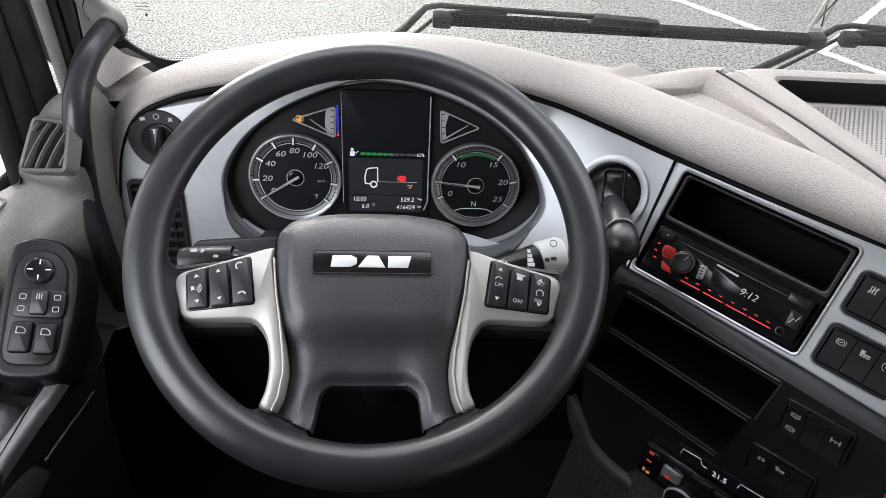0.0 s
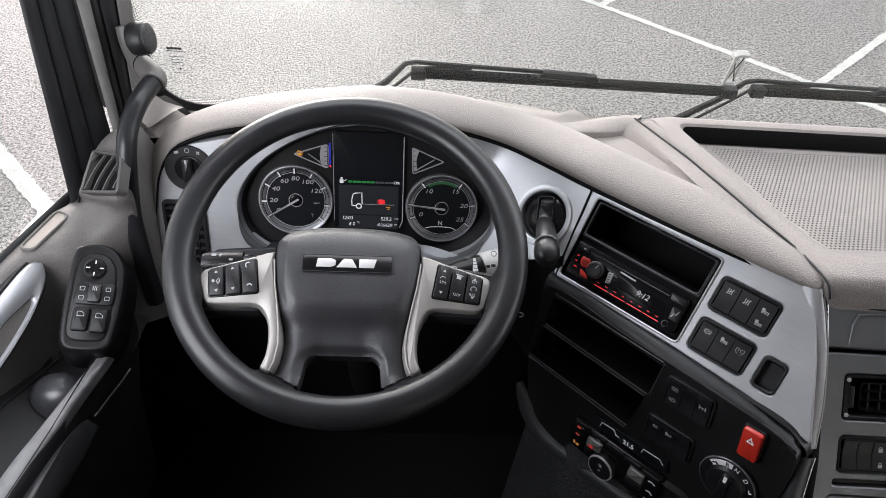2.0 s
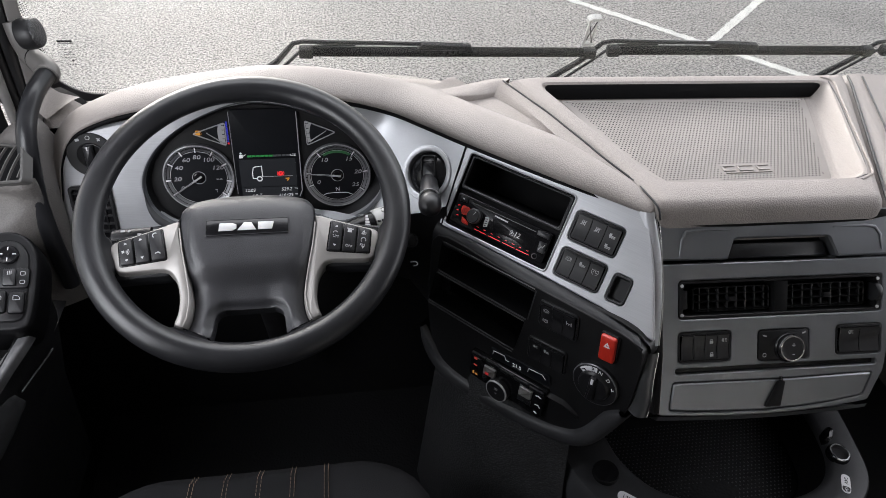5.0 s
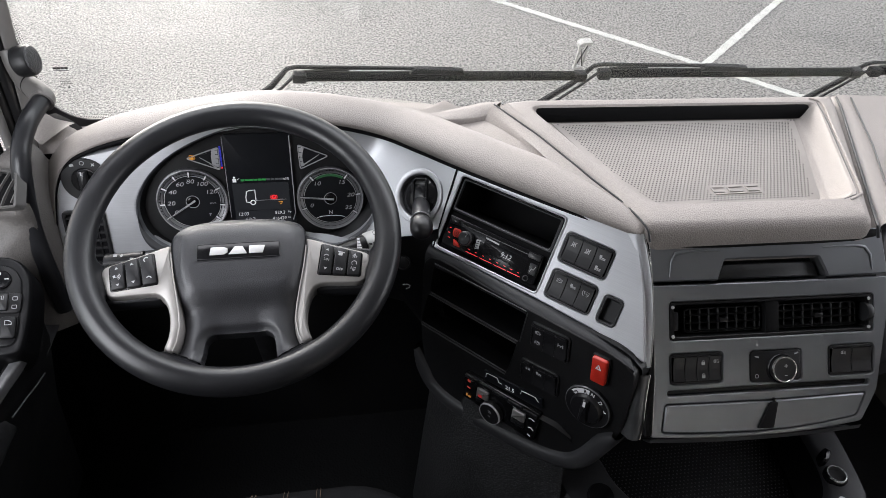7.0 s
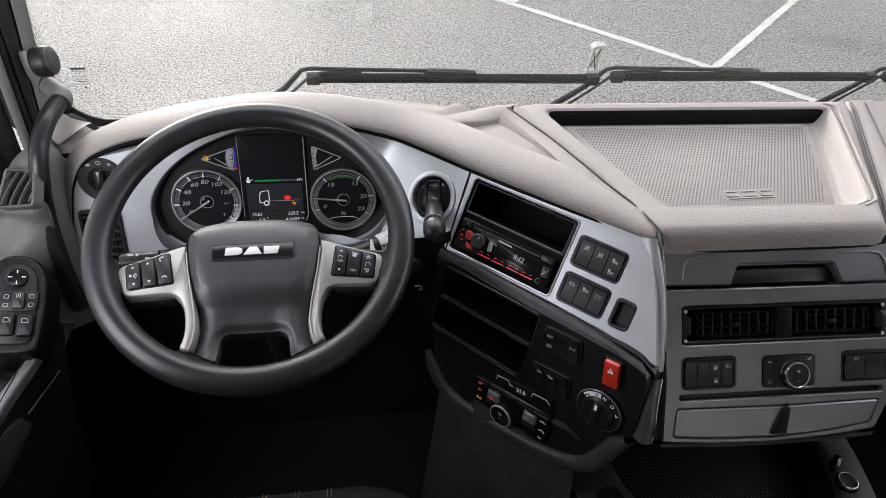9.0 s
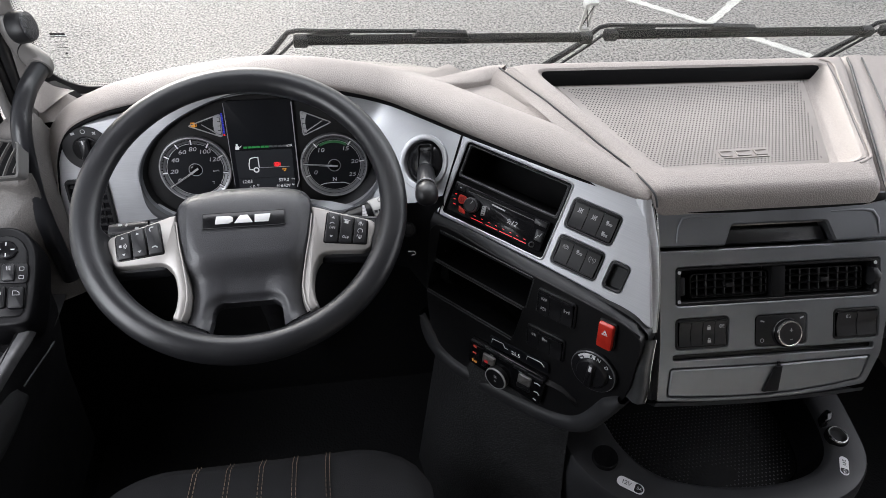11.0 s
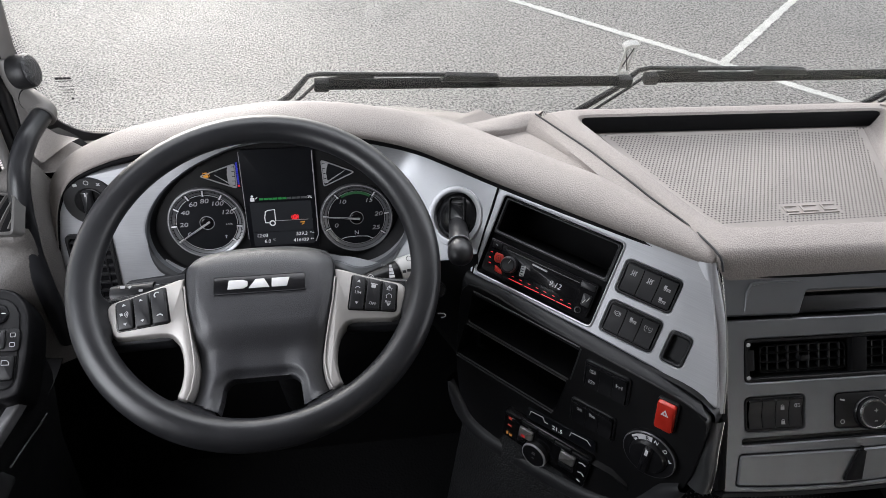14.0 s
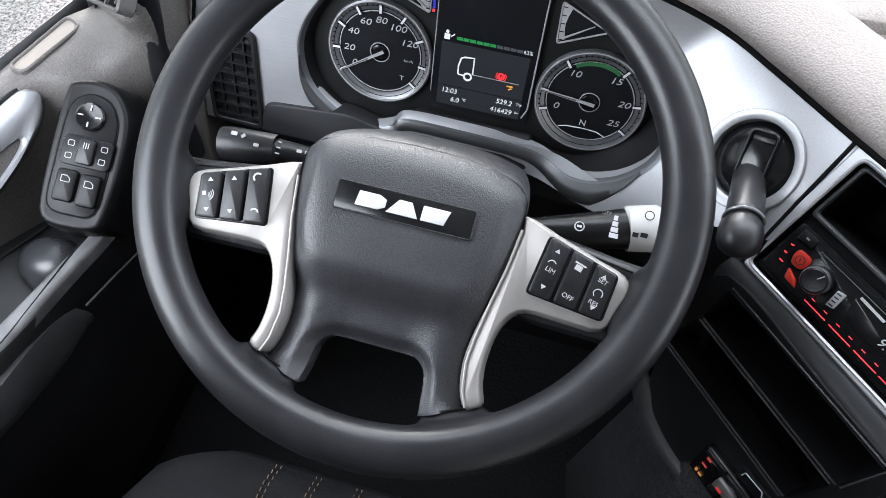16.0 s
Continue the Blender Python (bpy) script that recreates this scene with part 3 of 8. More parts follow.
# outline of the instrument opening in x and z
OPENING = [(-0.0029, 0.8801), (0.0581, 0.8712), (0.1216, 0.8464), (0.1735, 0.8105), (0.199, 0.7796), (0.1965, 0.752), (0.164, 0.7137), (0.119, 0.6861), (0.069, 0.6880), (0.0, 0.6905), (-0.0708, 0.6895), (-0.090, 0.676), (-0.125, 0.667), (-0.1653, 0.6836), (-0.1913, 0.7145), (-0.195, 0.7595), (-0.1683, 0.8066), (-0.1179, 0.8456), (-0.0497, 0.8741)]
OUTER = [(-0.0029, 0.893), (0.085, 0.892), (0.150, 0.882), (0.2224, 0.866), (0.3295, 0.866), (0.3085, 0.812), (0.293, 0.775), (0.240, 0.746), (0.207, 0.714), (0.165, 0.687), (0.10, 0.664), (0.0, 0.646), (-0.10, 0.632), (-0.18, 0.632), (-0.25, 0.632), (-0.34, 0.632), (-0.3425, 0.66), (-0.3265, 0.744), (-0.3135, 0.794), (-0.275, 0.840), (-0.15, 0.879)]
op = smooth_outline(OPENING, 12)
ou = smooth_outline(OUTER, 12)


def on_mask(p, lift_by=0.0):
    return (p[0], mask_y(p[0], p[1]) - lift_by, p[1])


rows = [[on_mask(p, -0.012) for p in op], [on_mask(p, 0.001) for p in op]]
for s in (0.02, 0.05, 0.09, 0.13, 0.17, 0.21, 0.25, 0.29, 0.33, 0.37, 0.41, 0.45, 0.49, 0.53, 0.57, 0.61, 0.65, 0.69, 0.73, 0.77, 0.81, 0.85, 0.89, 0.93, 0.96, 0.985, 1.0):
    rows.append([on_mask((a[0] + (b[0] - a[0]) * s, a[1] + (b[1] - a[1]) * s), 0.002 if s < 0.99 else 0.0) for a, b in zip(op, ou)])
rows.append([on_mask(b, -0.01) for b in ou])
bm = loft(rows)
lock_axis = F_STACK @ Vector((-0.0668, -0.0552, 0.0))
gone = [f for f in bm.faces if (lambda q: (q - Vector((-0.6036, -0.5624, 0.5651)) * q.dot(Vector((-0.6036, -0.5624, 0.5651)))).length < 0.0405)(f.calc_center_median() - lock_axis)]
bmesh.ops.delete(bm, geom=gone, context="FACES")
part("instrument_surround", bm, SILVER, dash, "satin silver panel round the instruments", sharp=50)
# lip along the foot of the opening, its shade put into a darker grey
lip = [[], [], [], []]
foot = [i for i in range(len(op)) if op[i][1] < 0.742]
start = next(i for i in foot if (i - 1) % len(op) not in foot)
for k in range(len(foot)):
    i = (start + k) % len(op)
    a, b = op[i - 7], op[(i + 7) % len(op)]
    d = Vector((b[1] - a[1], a[0] - b[0])).normalized()
    if d.dot(Vector((op[i][0], op[i][1] - 0.77))) < 0:
        d = -d
    w = 0.016 * min(1.0, k / 14, (len(foot) - 1 - k) / 14) + 0.0004
    for row, s, up in zip(lip, (-0.02, 0.25, 0.7, 1.0), (0.002, 0.0065, 0.0060, 0.0010)):
        row.append(on_mask((op[i][0] + d.x * w * s, op[i][1] + d.y * w * s), up))
part("surround_lip", loft(lip, close=False), SHADED_GREY, dash, "grey lip under the gauges, darkened for its shade", sharp=60)


# soft top: stations along the lower front edge, each with a rolled section
EDGE = [(-0.346, 0.187, 0.640), (-0.3290, 0.2065, 0.742), (-0.3160, 0.225, 0.796), (-0.2890, 0.2345, 0.836), (-0.2472, 0.2405, 0.8565), (-0.190, 0.244, 0.8715), (-0.10, 0.247, 0.883), (0.0, 0.249, 0.892), (0.09, 0.247, 0.890), (0.16, 0.243, 0.880), (0.222, 0.230, 0.868), (0.27, 0.191, 0.866), (0.33, 0.129, 0.8685), (0.414, 0.045, 0.873), (0.485, -0.025, 0.877), (0.550, -0.086, 0.880)]
# direction inwards (plan), crest height and distance, deck height and distance, where the deck ends (y)
INWARD = [(-0.6, 0.25), (-0.6, 0.4), (-0.5, 0.6), (-0.35, 0.9), (-0.15, 1), (0, 1), (0, 1), (0, 1), (0, 1), (0.1, 1), (0.3, 0.95), (0.6, 0.8), (0.7, 0.71), (0.71, 0.70), (0.72, 0.69), (0.75, 0.66)]
CREST = [0.006, 0.008, 0.010, 0.013, 0.015, 0.017, 0.019, 0.020, 0.020, 0.021, 0.023, 0.028, 0.031, 0.030, 0.0225, 0.0125]
REACH = [0.03, 0.035, 0.045, 0.06, 0.075, 0.085, 0.095, 0.10, 0.10, 0.10, 0.095, 0.09, 0.085, 0.076, 0.052, 0.028]
ed = smooth_outline(EDGE, 5, closed=False)


def along(values, i):
    f = i / 5
    a = min(int(f), len(values) - 1)
    b = min(a + 1, len(values) - 1)
    t = f - a
    if isinstance(values[0], tuple):
        return tuple(values[a][k] * (1 - t) + values[b][k] * t for k in range(len(values[0])))
    return values[a] * (1 - t) + values[b] * t


rows = []
for i, e in enumerate(ed):
    e = Vector(e)
    d = Vector((*along(INWARD, i), 0)).normalized()
    c, w = along(CREST, i), along(REACH, i)
    up = Vector((0, 0, 1))
    drop = 0.030 - 0.027 * max(0.0, min(1.0, (i - 43) / 9)) - 0.013 * ease(58, 67, i)
    sec = [e + d * 0.02 - up * 0.004, e - d * 0.002 - up * 0.002, e - d * 0.0062 + up * 0.0005]
    for k in range(1, 12):
        s = k / 11 * math.pi / 2
        sec.append(e + d * (-0.0068 + (w * 0.55 + 0.0068) * (1 - math.cos(s))) + up * (0.0025 + (c - 0.0025) * math.sin(s) ** 0.9))
    for k in range(1, 9):
        s = k / 8
        sec.append(e + d * (w * 0.55 + w * 0.65 * s) + up * (c - (c + drop) * (1 - math.cos(s * math.pi / 2))))
    last = sec[-1]
    k_end = 1.0 if i < 52 else max(0.15, 1 - (i - 52) / 16)
    far = last + d * 0.10 * k_end
    if i < 52:
        far.y = max(far.y, min(last.y + 0.1, 0.39))
    sec.append(last + (far - last) * 0.5 - up * (0.006 if i > 52 else 0.020))
    sec.append(far - up * (0.016 if i > 52 else 0.036))
    rows.append([tuple(p) for p in sec])
# rounded nose where the cover meets the tray block
tail = [Vector(p) for p in rows[-1]]
for f, dx in ((0.08, 0.0012), (0.30, 0.0024), (0.70, 0.0034), (1.0, 0.0036)):
    rows.append([tuple(p + Vector((dx, -dx * 0.9, -f * max(0.0, p.z - 0.872)))) for p in tail])
part("dash_cover", loft(rows, close=False), SOFT, dash, "grained taupe soft-touch cover", sharp=60)
# rubber joint and the shade below the cover, put into one black tube
part("cover_seal", tube([tuple(Vector(e) + Vector((*along(INWARD, i), 0)).normalized() * -0.0015 - Vector((0, 0, 0.0050))) for i, e in enumerate(ed)], 0.0042, 8), SLOT, dash, "black joint and painted shade under the cover", sharp=80)
# low deck between cover and glass, and the ledge beside the tray block
part("dash_deck", loft([[(x, 0.46, 0.795), (x, 0.40, 0.80), (x, 0.33, 0.805), (x, 0.27, 0.81)] for x in np.linspace(-0.36, 1.6, 12)], close=False), SOFT, dash, sharp=60)
FOOT = [(0.303, 0.267, 0.872), (0.356, 0.219, 0.8755), (0.410, 0.167, 0.879), (0.453, 0.116, 0.884), (0.481, 0.078, 0.889), (0.512, 0.030, 0.893), (0.538, -0.030, 0.893)]
INNER = [(0.408, 0.277, 0.880), (0.4245, 0.229, 0.887), (0.440, 0.180, 0.890), (0.454, 0.137, 0.892), (0.472, 0.082, 0.8925), (0.500, 0.038, 0.8945), (0.534, -0.028, 0.894)]
SEAM = [(0.4175, 0.278, 0.893), (0.447, 0.205, 0.896), (0.467, 0.160, 0.8965), (0.482, 0.118, 0.897), (0.500, 0.070, 0.897), (0.515, 0.030, 0.896), (0.541, -0.030, 0.895)]
rows = []
lines = [smooth_outline(p, 5, False) for p in (FOOT, INNER, SEAM)]
for k, (a, b, c) in enumerate(zip(*lines)):
    a, b, c = Vector(a), Vector(b), Vector(c)
    dip = Vector((0, 0, -0.015 * max(0.0, 1 - k / 21) ** 0.8))
    low = Vector((0, 0, -1))
    rows.append([tuple(p) for p in (a + Vector((-0.034, -0.030, -0.014)) * (1 - 0.85 * ease(14, 26, k)) + dip, a + Vector((-0.012, -0.010, -0.0025)) * (1 - 0.8 * ease(14, 26, k)) + dip, a.lerp(b, 0.05) + dip * 0.9, a.lerp(b, 0.3) + dip, a.lerp(b, 0.6) + dip, a.lerp(b, 0.93) + dip * 0.95, b + dip * 0.12, b.lerp(c, 0.2), b.lerp(c, 0.75) + low * -0.0006, c, c + Vector((0.006, 0.002, -0.012)))])
part("dash_ledge", loft(rows, close=False), SOFT, dash, "taupe ledge with a shallow valley", sharp=50)
EDGE_S = [(0.262, 0.290, 0.866), (0.303, 0.2665, 0.872), (0.340, 0.2665, 0.8725), (0.375, 0.268, 0.8730), (0.402, 0.272, 0.8750), (0.420, 0.279, 0.887)]
BACK_S = [(0.235, 0.318, 0.838), (0.275, 0.311, 0.857), (0.330, 0.310, 0.865), (0.375, 0.311, 0.874), (0.405, 0.304, 0.884), (0.436, 0.290, 0.893)]
rows = []
for k, (e, b) in enumerate(zip(smooth_outline(EDGE_S, 5, False), smooth_outline(BACK_S, 5, False))):
    e, b = Vector(e), Vector(b)
    deep = 0.014 * ease(0.0, 5.0, k) * ease(24.0, 19.0, k)
    rows.append([tuple(p) for p in (e + Vector((0, -0.006, -0.002 - deep)), e + Vector((0, -0.0015, -0.0022 - deep * 0.6)), e + Vector((0, 0.0005, -0.0014)), e + Vector((0, 0.003, 0)), e.lerp(b, 0.4) + Vector((0, 0, 0.0015)), e.lerp(b, 0.75) + Vector((0, 0, 0.001)), b, b + Vector((0, 0.006, -0.006)), b + Vector((0, 0.016, -0.06)))])
part("dash_shelf", loft(rows, close=False), SOFT, dash, "small taupe shelf behind the valley", sharp=60)
# flexible shroud of the dash front, closing it downwards
wall("wall_under_dash", box(-0.50, 1.62, 0.30, 0.34, 0.0, 0.64), BLACK, "black bulkhead under the dashboard", "wall")

# ---- raised tray block on the dash top ----
block_out = rounded([(0.421, 0.276), (0.470, 0.289), (1.082, 0.276), (1.066, 0.236), (0.895, -0.107), (0.556, -0.096), (0.543, -0.065), (0.518, 0.030), (0.484, 0.118), (0.449, 0.205)], 0.016, 4)
tray_open = rounded([(0.474, 0.262), (1.028, 0.249), (0.980, 0.135), (0.906, -0.038), (0.880, -0.050), (0.598, -0.042), (0.572, -0.026), (0.535, 0.075)], 0.026, 6)
tray_floor = rounded([(0.504, 0.266), (1.008, 0.253), (0.960, 0.135), (0.896, -0.014), (0.872, -0.026), (0.612, -0.020), (0.590, -0.006), (0.553, 0.085)], 0.026, 6)


def tray_block():
    bm = bmesh.new()
    lo = inset(block_out, -0.012)
    add = add_loops(bm, [lift(lo, 0.845), lift(inset(block_out, -0.006), 0.872), lift(inset(block_out, 0.001), 0.889), lift(inset(block_out, 0.008), 0.8975), lift(inset(block_out, 0.016), 0.900)])
    hole = add_loops(bm, [lift(tray_open, 0.8985), lift(inset(tray_open, 0.003), 0.895), [(a[0] * 0.5 + b[0] * 0.5, a[1] * 0.5 + b[1] * 0.5, 0.880) for a, b in zip(tray_open, tray_floor)], lift(inset(tray_floor, -0.003), 0.8695), lift(inset(tray_floor, 0.002), 0.8665)], False, True)
    top, inner = add[-1], hole[0]
    edges = [bm.edges.get((r[i - 1], r[i])) for r in (top, inner) for i in range(len(r))]
    bmesh.ops.triangle_fill(bm, use_beauty=True, use_dissolve=False, edges=edges, normal=(0, 0, 1))
    return bm


part("tray_block", tray_block(), SOFT, dash, "grained taupe block with a shallow recessed tray", sharp=40)
# black strip at the back of the tray, with the shade there in its colour
part("tray_back", loft([[(0.480, 0.2595, 0.8955), (0.75, 0.2530, 0.8955), (1.022, 0.2465, 0.8955)], [(0.484, 0.2560, 0.890), (0.75, 0.2495, 0.890), (1.019, 0.2430, 0.890)], [(0.497, 0.2545, 0.8685), (0.75, 0.2485, 0.8685), (1.010, 0.2420, 0.8685)]], close=False), SLOT, dash, "rear wall of the tray, its shade put into black")
part("block_seam", tube(smooth_outline([(x + 0.0015, y, z + 0.001) for x, y, z in SEAM] + [(0.5480, -0.056, 0.8965), (0.5530, -0.078, 0.8955), (0.5560, -0.092, 0.8915), (0.5575, -0.101, 0.8800)], 4, False), 0.0015, 6), RUBBER, dash, "dark narrow seam")
# raised bead and groove along the far side of the tray, and the joint beside the block
part("tray_bead", tube(smooth_outline([(1.018, 0.258, 0.8995), (1.034, 0.240, 0.9002), (1.010, 0.180, 0.9004), (0.966, 0.075, 0.9004), (0.922, -0.030, 0.9002), (0.908, -0.046, 0.8995), (0.890, -0.054, 0.8985)], 5, False), 0.0022, 8), SOFT, dash, "raised taupe bead")
part("tray_groove", tube(smooth_outline([(1.026, 0.244, 0.8990), (1.004, 0.180, 0.8990), (0.960, 0.075, 0.8990), (0.915, -0.030, 0.8990), (0.900, -0.044, 0.8985), (0.882, -0.0505, 0.8980)], 5, False), 0.0009, 6), RUBBER, dash, "dark narrow groove")
part("block_joint", tube([(1.090, 0.274, 0.8925), (1.073, 0.236, 0.8935), (0.902, -0.107, 0.8890), (0.903, -0.116, 0.875)], 0.0022, 6), RUBBER, dash, "dark joint beside the block")
part("block_joint", tube([(1.118, 0.270, 0.8935), (1.045, 0.105, 0.8925), (0.945, -0.095, 0.8885)], 0.0014, 6), RUBBER, dash, "dark joint beside the block")
mat_out = inset(tray_floor, 0.012)
MESH = material("dotted_tray_liner", (0.248, 0.228, 0.213), 0.7, grain=0.2, grain_size=0.003, vary=0.08)
liner = thing("tray_liner", "taupe tray liner with a grid of small dark holes", "tray liner", Matrix.Translation((0, 0, 0.8655)))
part("sheet", prism(mat_out, 0.0, 0.002, 0.0006), MESH, liner)


def inside(poly, x, y):
    hit = False
    for i in range(len(poly)):
        (x1, y1), (x2, y2) = poly[i - 1], poly[i]
        if (y1 > y) != (y2 > y) and x < (x2 - x1) * (y - y1) / (y2 - y1) + x1:
            hit = not hit
    return hit


HOLE = material("dark_hole", (0.022, 0.021, 0.020), 0.9)
dots = inset(mat_out, 0.011)
bm = bmesh.new()
hexa = [(0.00145 * math.cos(a * math.pi / 3), 0.00145 * math.sin(a * math.pi / 3)) for a in range(6)]
yy, j = -0.02, 0
while yy < 0.27:
    xx = 0.48 + (0.0030 if j % 2 else 0)
    while xx < 1.04:
        if inside(dots, xx, yy) and not (0.712 < xx < 0.804 and 0.012 < yy < 0.038):
            bm.faces.new([bm.verts.new((xx + a, yy + b, 0.0024)) for a, b in hexa])
        xx += 0.0060
    yy += 0.0052
    j += 1
tagged(part("perforation", bm, HOLE, liner), kind="stuff")
bm = bmesh.new()
for x, w in ((0.728, 0.018), (0.757, 0.022), (0.787, 0.018)):
    box(x - w / 2, x + w / 2, 0.0210, 0.0226, 0.002, 0.0038, 0, bm)
    box(x - w / 2 + 0.003, x + w / 2 + 0.003, 0.0330, 0.0346, 0.002, 0.0038, 0, bm)
    box(x - w / 2 - 0.001, x - w / 2 + 0.001, 0.0210, 0.0346, 0.002, 0.0038, 0, bm)
box(0.719, 0.797, 0.0155, 0.0168, 0.002, 0.0036, 0, bm)
part("emblem", bm, MESH, liner, "plain raised maker's mark")
# dash end beyond the block and the passenger's side
bm = bmesh.new()
add_loops(bm, [[(1.080, 0.30, 0.80), (0.900, -0.108, 0.80)], [(1.090, 0.29, 0.884), (0.906, -0.104, 0.879)], [(1.102, 0.285, 0.892), (0.918, -0.100, 0.887)], [(1.118, 0.282, 0.893), (0.940, -0.095, 0.888)], [(1.160, 0.285, 0.889), (0.99, -0.05, 0.882)], [(1.58, 0.30, 0.872), (1.58, 0.02, 0.865)], [(1.60, 0.30, 0.60), (1.60, -0.02, 0.60)]], close=False)
part("passenger_cover", bm, SOFT, dash, sharp=60)
part("passenger_front", loft([[(0.925, -0.10, 0.885), (0.90, -0.16, 0.80), (0.93, -0.19, 0.70), (0.98, -0.16, 0.60), (1.0, 0.30, 0.58)], [(1.59, 0.02, 0.868), (1.59, -0.02, 0.80), (1.59, -0.03, 0.70), (1.59, 0.0, 0.6), (1.59, 0.3, 0.58)]], close=False), DARK, dash, sharp=60)
part("rear_seam", loft([[(0.42, 0.292, 0.880), (1.12, 0.284, 0.880)], [(0.40, 0.36, 0.80), (1.6, 0.36, 0.80)]], close=False), SOFT, dash)

# ---- instrument cluster ----
cluster = thing("instrument_cluster", "black instrument cluster with two round gauges and a lit display", "instrument cluster", F_CLUSTER)
inv = F_CLUSTER.inverted()
rim3 = [inv @ Vector(on_mask(p, 0.003)) for p in op]
lip = [inv @ Vector(on_mask((p[0] * 1.012 + 0.0001, 0.775 + (p[1] - 0.775) * 1.014), 0.0035)) for p in op]
low_ring = [inv @ Vector(on_mask((p[0] * 1.012, 0.775 + (p[1] - 0.775) * 1.014), -0.004)) for p in op]
flat_ring = [(p.x * 0.965, p.y * 0.955 - 0.002, 0.0) for p in rim3]
mid_ring = [(a.x * 0.6 + b[0] * 0.4, a.y * 0.6 + b[1] * 0.4, a.z * 0.45) for a, b in zip(rim3, flat_ring)]
part("bezel", loft([[tuple(p) for p in rim3], mid_ring, flat_ring, [(p[0] * 0.97, p[1] * 0.97, 0.0) for p in flat_ring]], False, True), BLACK, cluster, "deep black bezel", sharp=50)
part("bezel_trim", loft([[tuple(p) for p in low_ring], [tuple(p) for p in lip], [tuple(p) for p in rim3], [(p.x * 0.985, p.y * 0.985, p.z - 0.006) for p in rim3]]), SILVER_GREY, cluster, "thin bright edge", sharp=50)


NUMERAL = material("numeral_grey", (0.42, 0.42, 0.43), 0.5, vary=0.03)


SCALE = material("satin_scale_metal", (0.30, 0.305, 0.32), 0.33, metal=0.85, vary=0.05, vary_size=0.02)


def gauge(cx, cy, r, labels, a0, a1, value_angle, ticks, label):
    """A round dial with a grey ring, ticks, numerals and a needle. Angles in degrees, clockwise from a0 to a1."""
    g = new("gauge")
    g.parent = cluster
    g.matrix_local = Matrix.Translation((cx, cy, 0.001))
    g.empty_display_size = 0.02
    tagged(g, label)
    part("dial", prism(circle(r * 0.985, 64), 0, 0.002), FACE, g)
    part("outer_ring", revolve([(r * 0.985, 0.0052), (r * 0.992, 0.0064), (r * 1.010, 0.0060), (r * 1.020, 0)], 72, cap=False), DIAL_RING, g, "dark satin ring")
    part("rim_line", arc_band(r * 0.972, r * 0.990, 0, 360, 0.0060, 72, t=0.0006), GREY, g, "thin bright edge")
    part("scale_ring", revolve([(r * 0.825, 0.002), (r * 0.830, 0.0032), (r * 0.905, 0.0042), (r * 0.965, 0.0058), (r * 0.985, 0.0052)], 72, cap=False), SCALE, g, "satin metal scale ring")
    part("scale_line", arc_band(r * 0.899, r * 0.909, 0, 360, 0.0043, 72, t=0.0004), GLOSS, g, "thin dark line")
    part("ring_line", arc_band(r * 0.785, r * 0.803, 0, 360, 0.0026, 64), GREY, g)
    bm = bmesh.new()
    for k in range(ticks + 1):
        a = radians(a0 + (a1 - a0) * k / ticks)
        bar(r * 0.920 * math.cos(a), r * 0.920 * math.sin(a), r * (0.055 if k % 3 == 0 else 0.030), r * 0.013, 0.0050, math.degrees(a), bm, 0.0006)
    tagged(part("minute_scale", bm, GLOSS, g), kind="stuff")
    for a in [t for _, t in labels]:
        c_, s_ = math.cos(radians(a)), math.sin(radians(a))
        part("tick_shadow", bar(r * 0.845 * c_, r * 0.845 * s_, r * 0.15, r * 0.075, 0.0046, a, t=0.0008), FACE, g)
        part("tick", bar(r * 0.850 * c_, r * 0.850 * s_, r * 0.15, r * 0.042, 0.0056, a), PRINT, g)
    for text, a in labels:
        if text:
            writing(text, r * 0.175, r * 0.62 * math.cos(radians(a)), r * 0.62 * math.sin(radians(a)), 0.0024, NUMERAL, g, name="numeral", slant=0.2, wide=1.3)
    c, s = math.cos(radians(value_angle)), math.sin(radians(value_angle))
    L, tail = r * 0.93, r * 0.10
    part("needle", prism([(c * L - s * 0.0007, s * L + c * 0.0007), (-c * tail - s * 0.0017, -s * tail + c * 0.0017), (-c * tail + s * 0.0017, -s * tail - c * 0.0017), (c * L + s * 0.0007, s * L - c * 0.0007)], 0.0065, 0.0078), PRINT_DIM, g)
    part("needle_groove", prism([(c * L * 0.96 - s * 0.0002, s * L * 0.96 + c * 0.0002), (c * r * 0.25 - s * 0.0004, s * r * 0.25 + c * 0.0004), (c * r * 0.25 + s * 0.0004, s * r * 0.25 - c * 0.0004), (c * L * 0.96 + s * 0.0002, s * L * 0.96 - c * 0.0002)], 0.0076, 0.0081), FACE, g)
    part("hub", revolve([(r * 0.16, 0.002), (r * 0.16, 0.005), (r * 0.145, 0.0056), (r * 0.10, 0.0060), (r * 0.01, 0.0061)], 32), GLOSS, g)
    part("hub_ring", arc_band(r * 0.178, r * 0.195, 0, 360, 0.0030, 40, t=0.0006), PRINT_DIM, g)
    return g


speed = [("", 213), ("20", 183), ("40", 150), ("60", 119), ("80", 90), ("100", 59), ("120", 27), ("", -8), ("", -38)]
g1 = gauge(-0.1156, 0.0055, 0.0585, speed, 213, -38, 213, 42, "round speedometer at zero")
writing("T", 0.008, 0.026, -0.026, 0.0024, NUMERAL, g1, name="numeral")
writing("km/h", 0.0042, 0.033, -0.004, 0.0024, NUMERAL, g1, name="numeral", wide=1.2)
writing("0", 0.0095, -0.030, -0.0185, 0.0024, NUMERAL, g1, name="numeral", slant=0.2, wide=1.3)
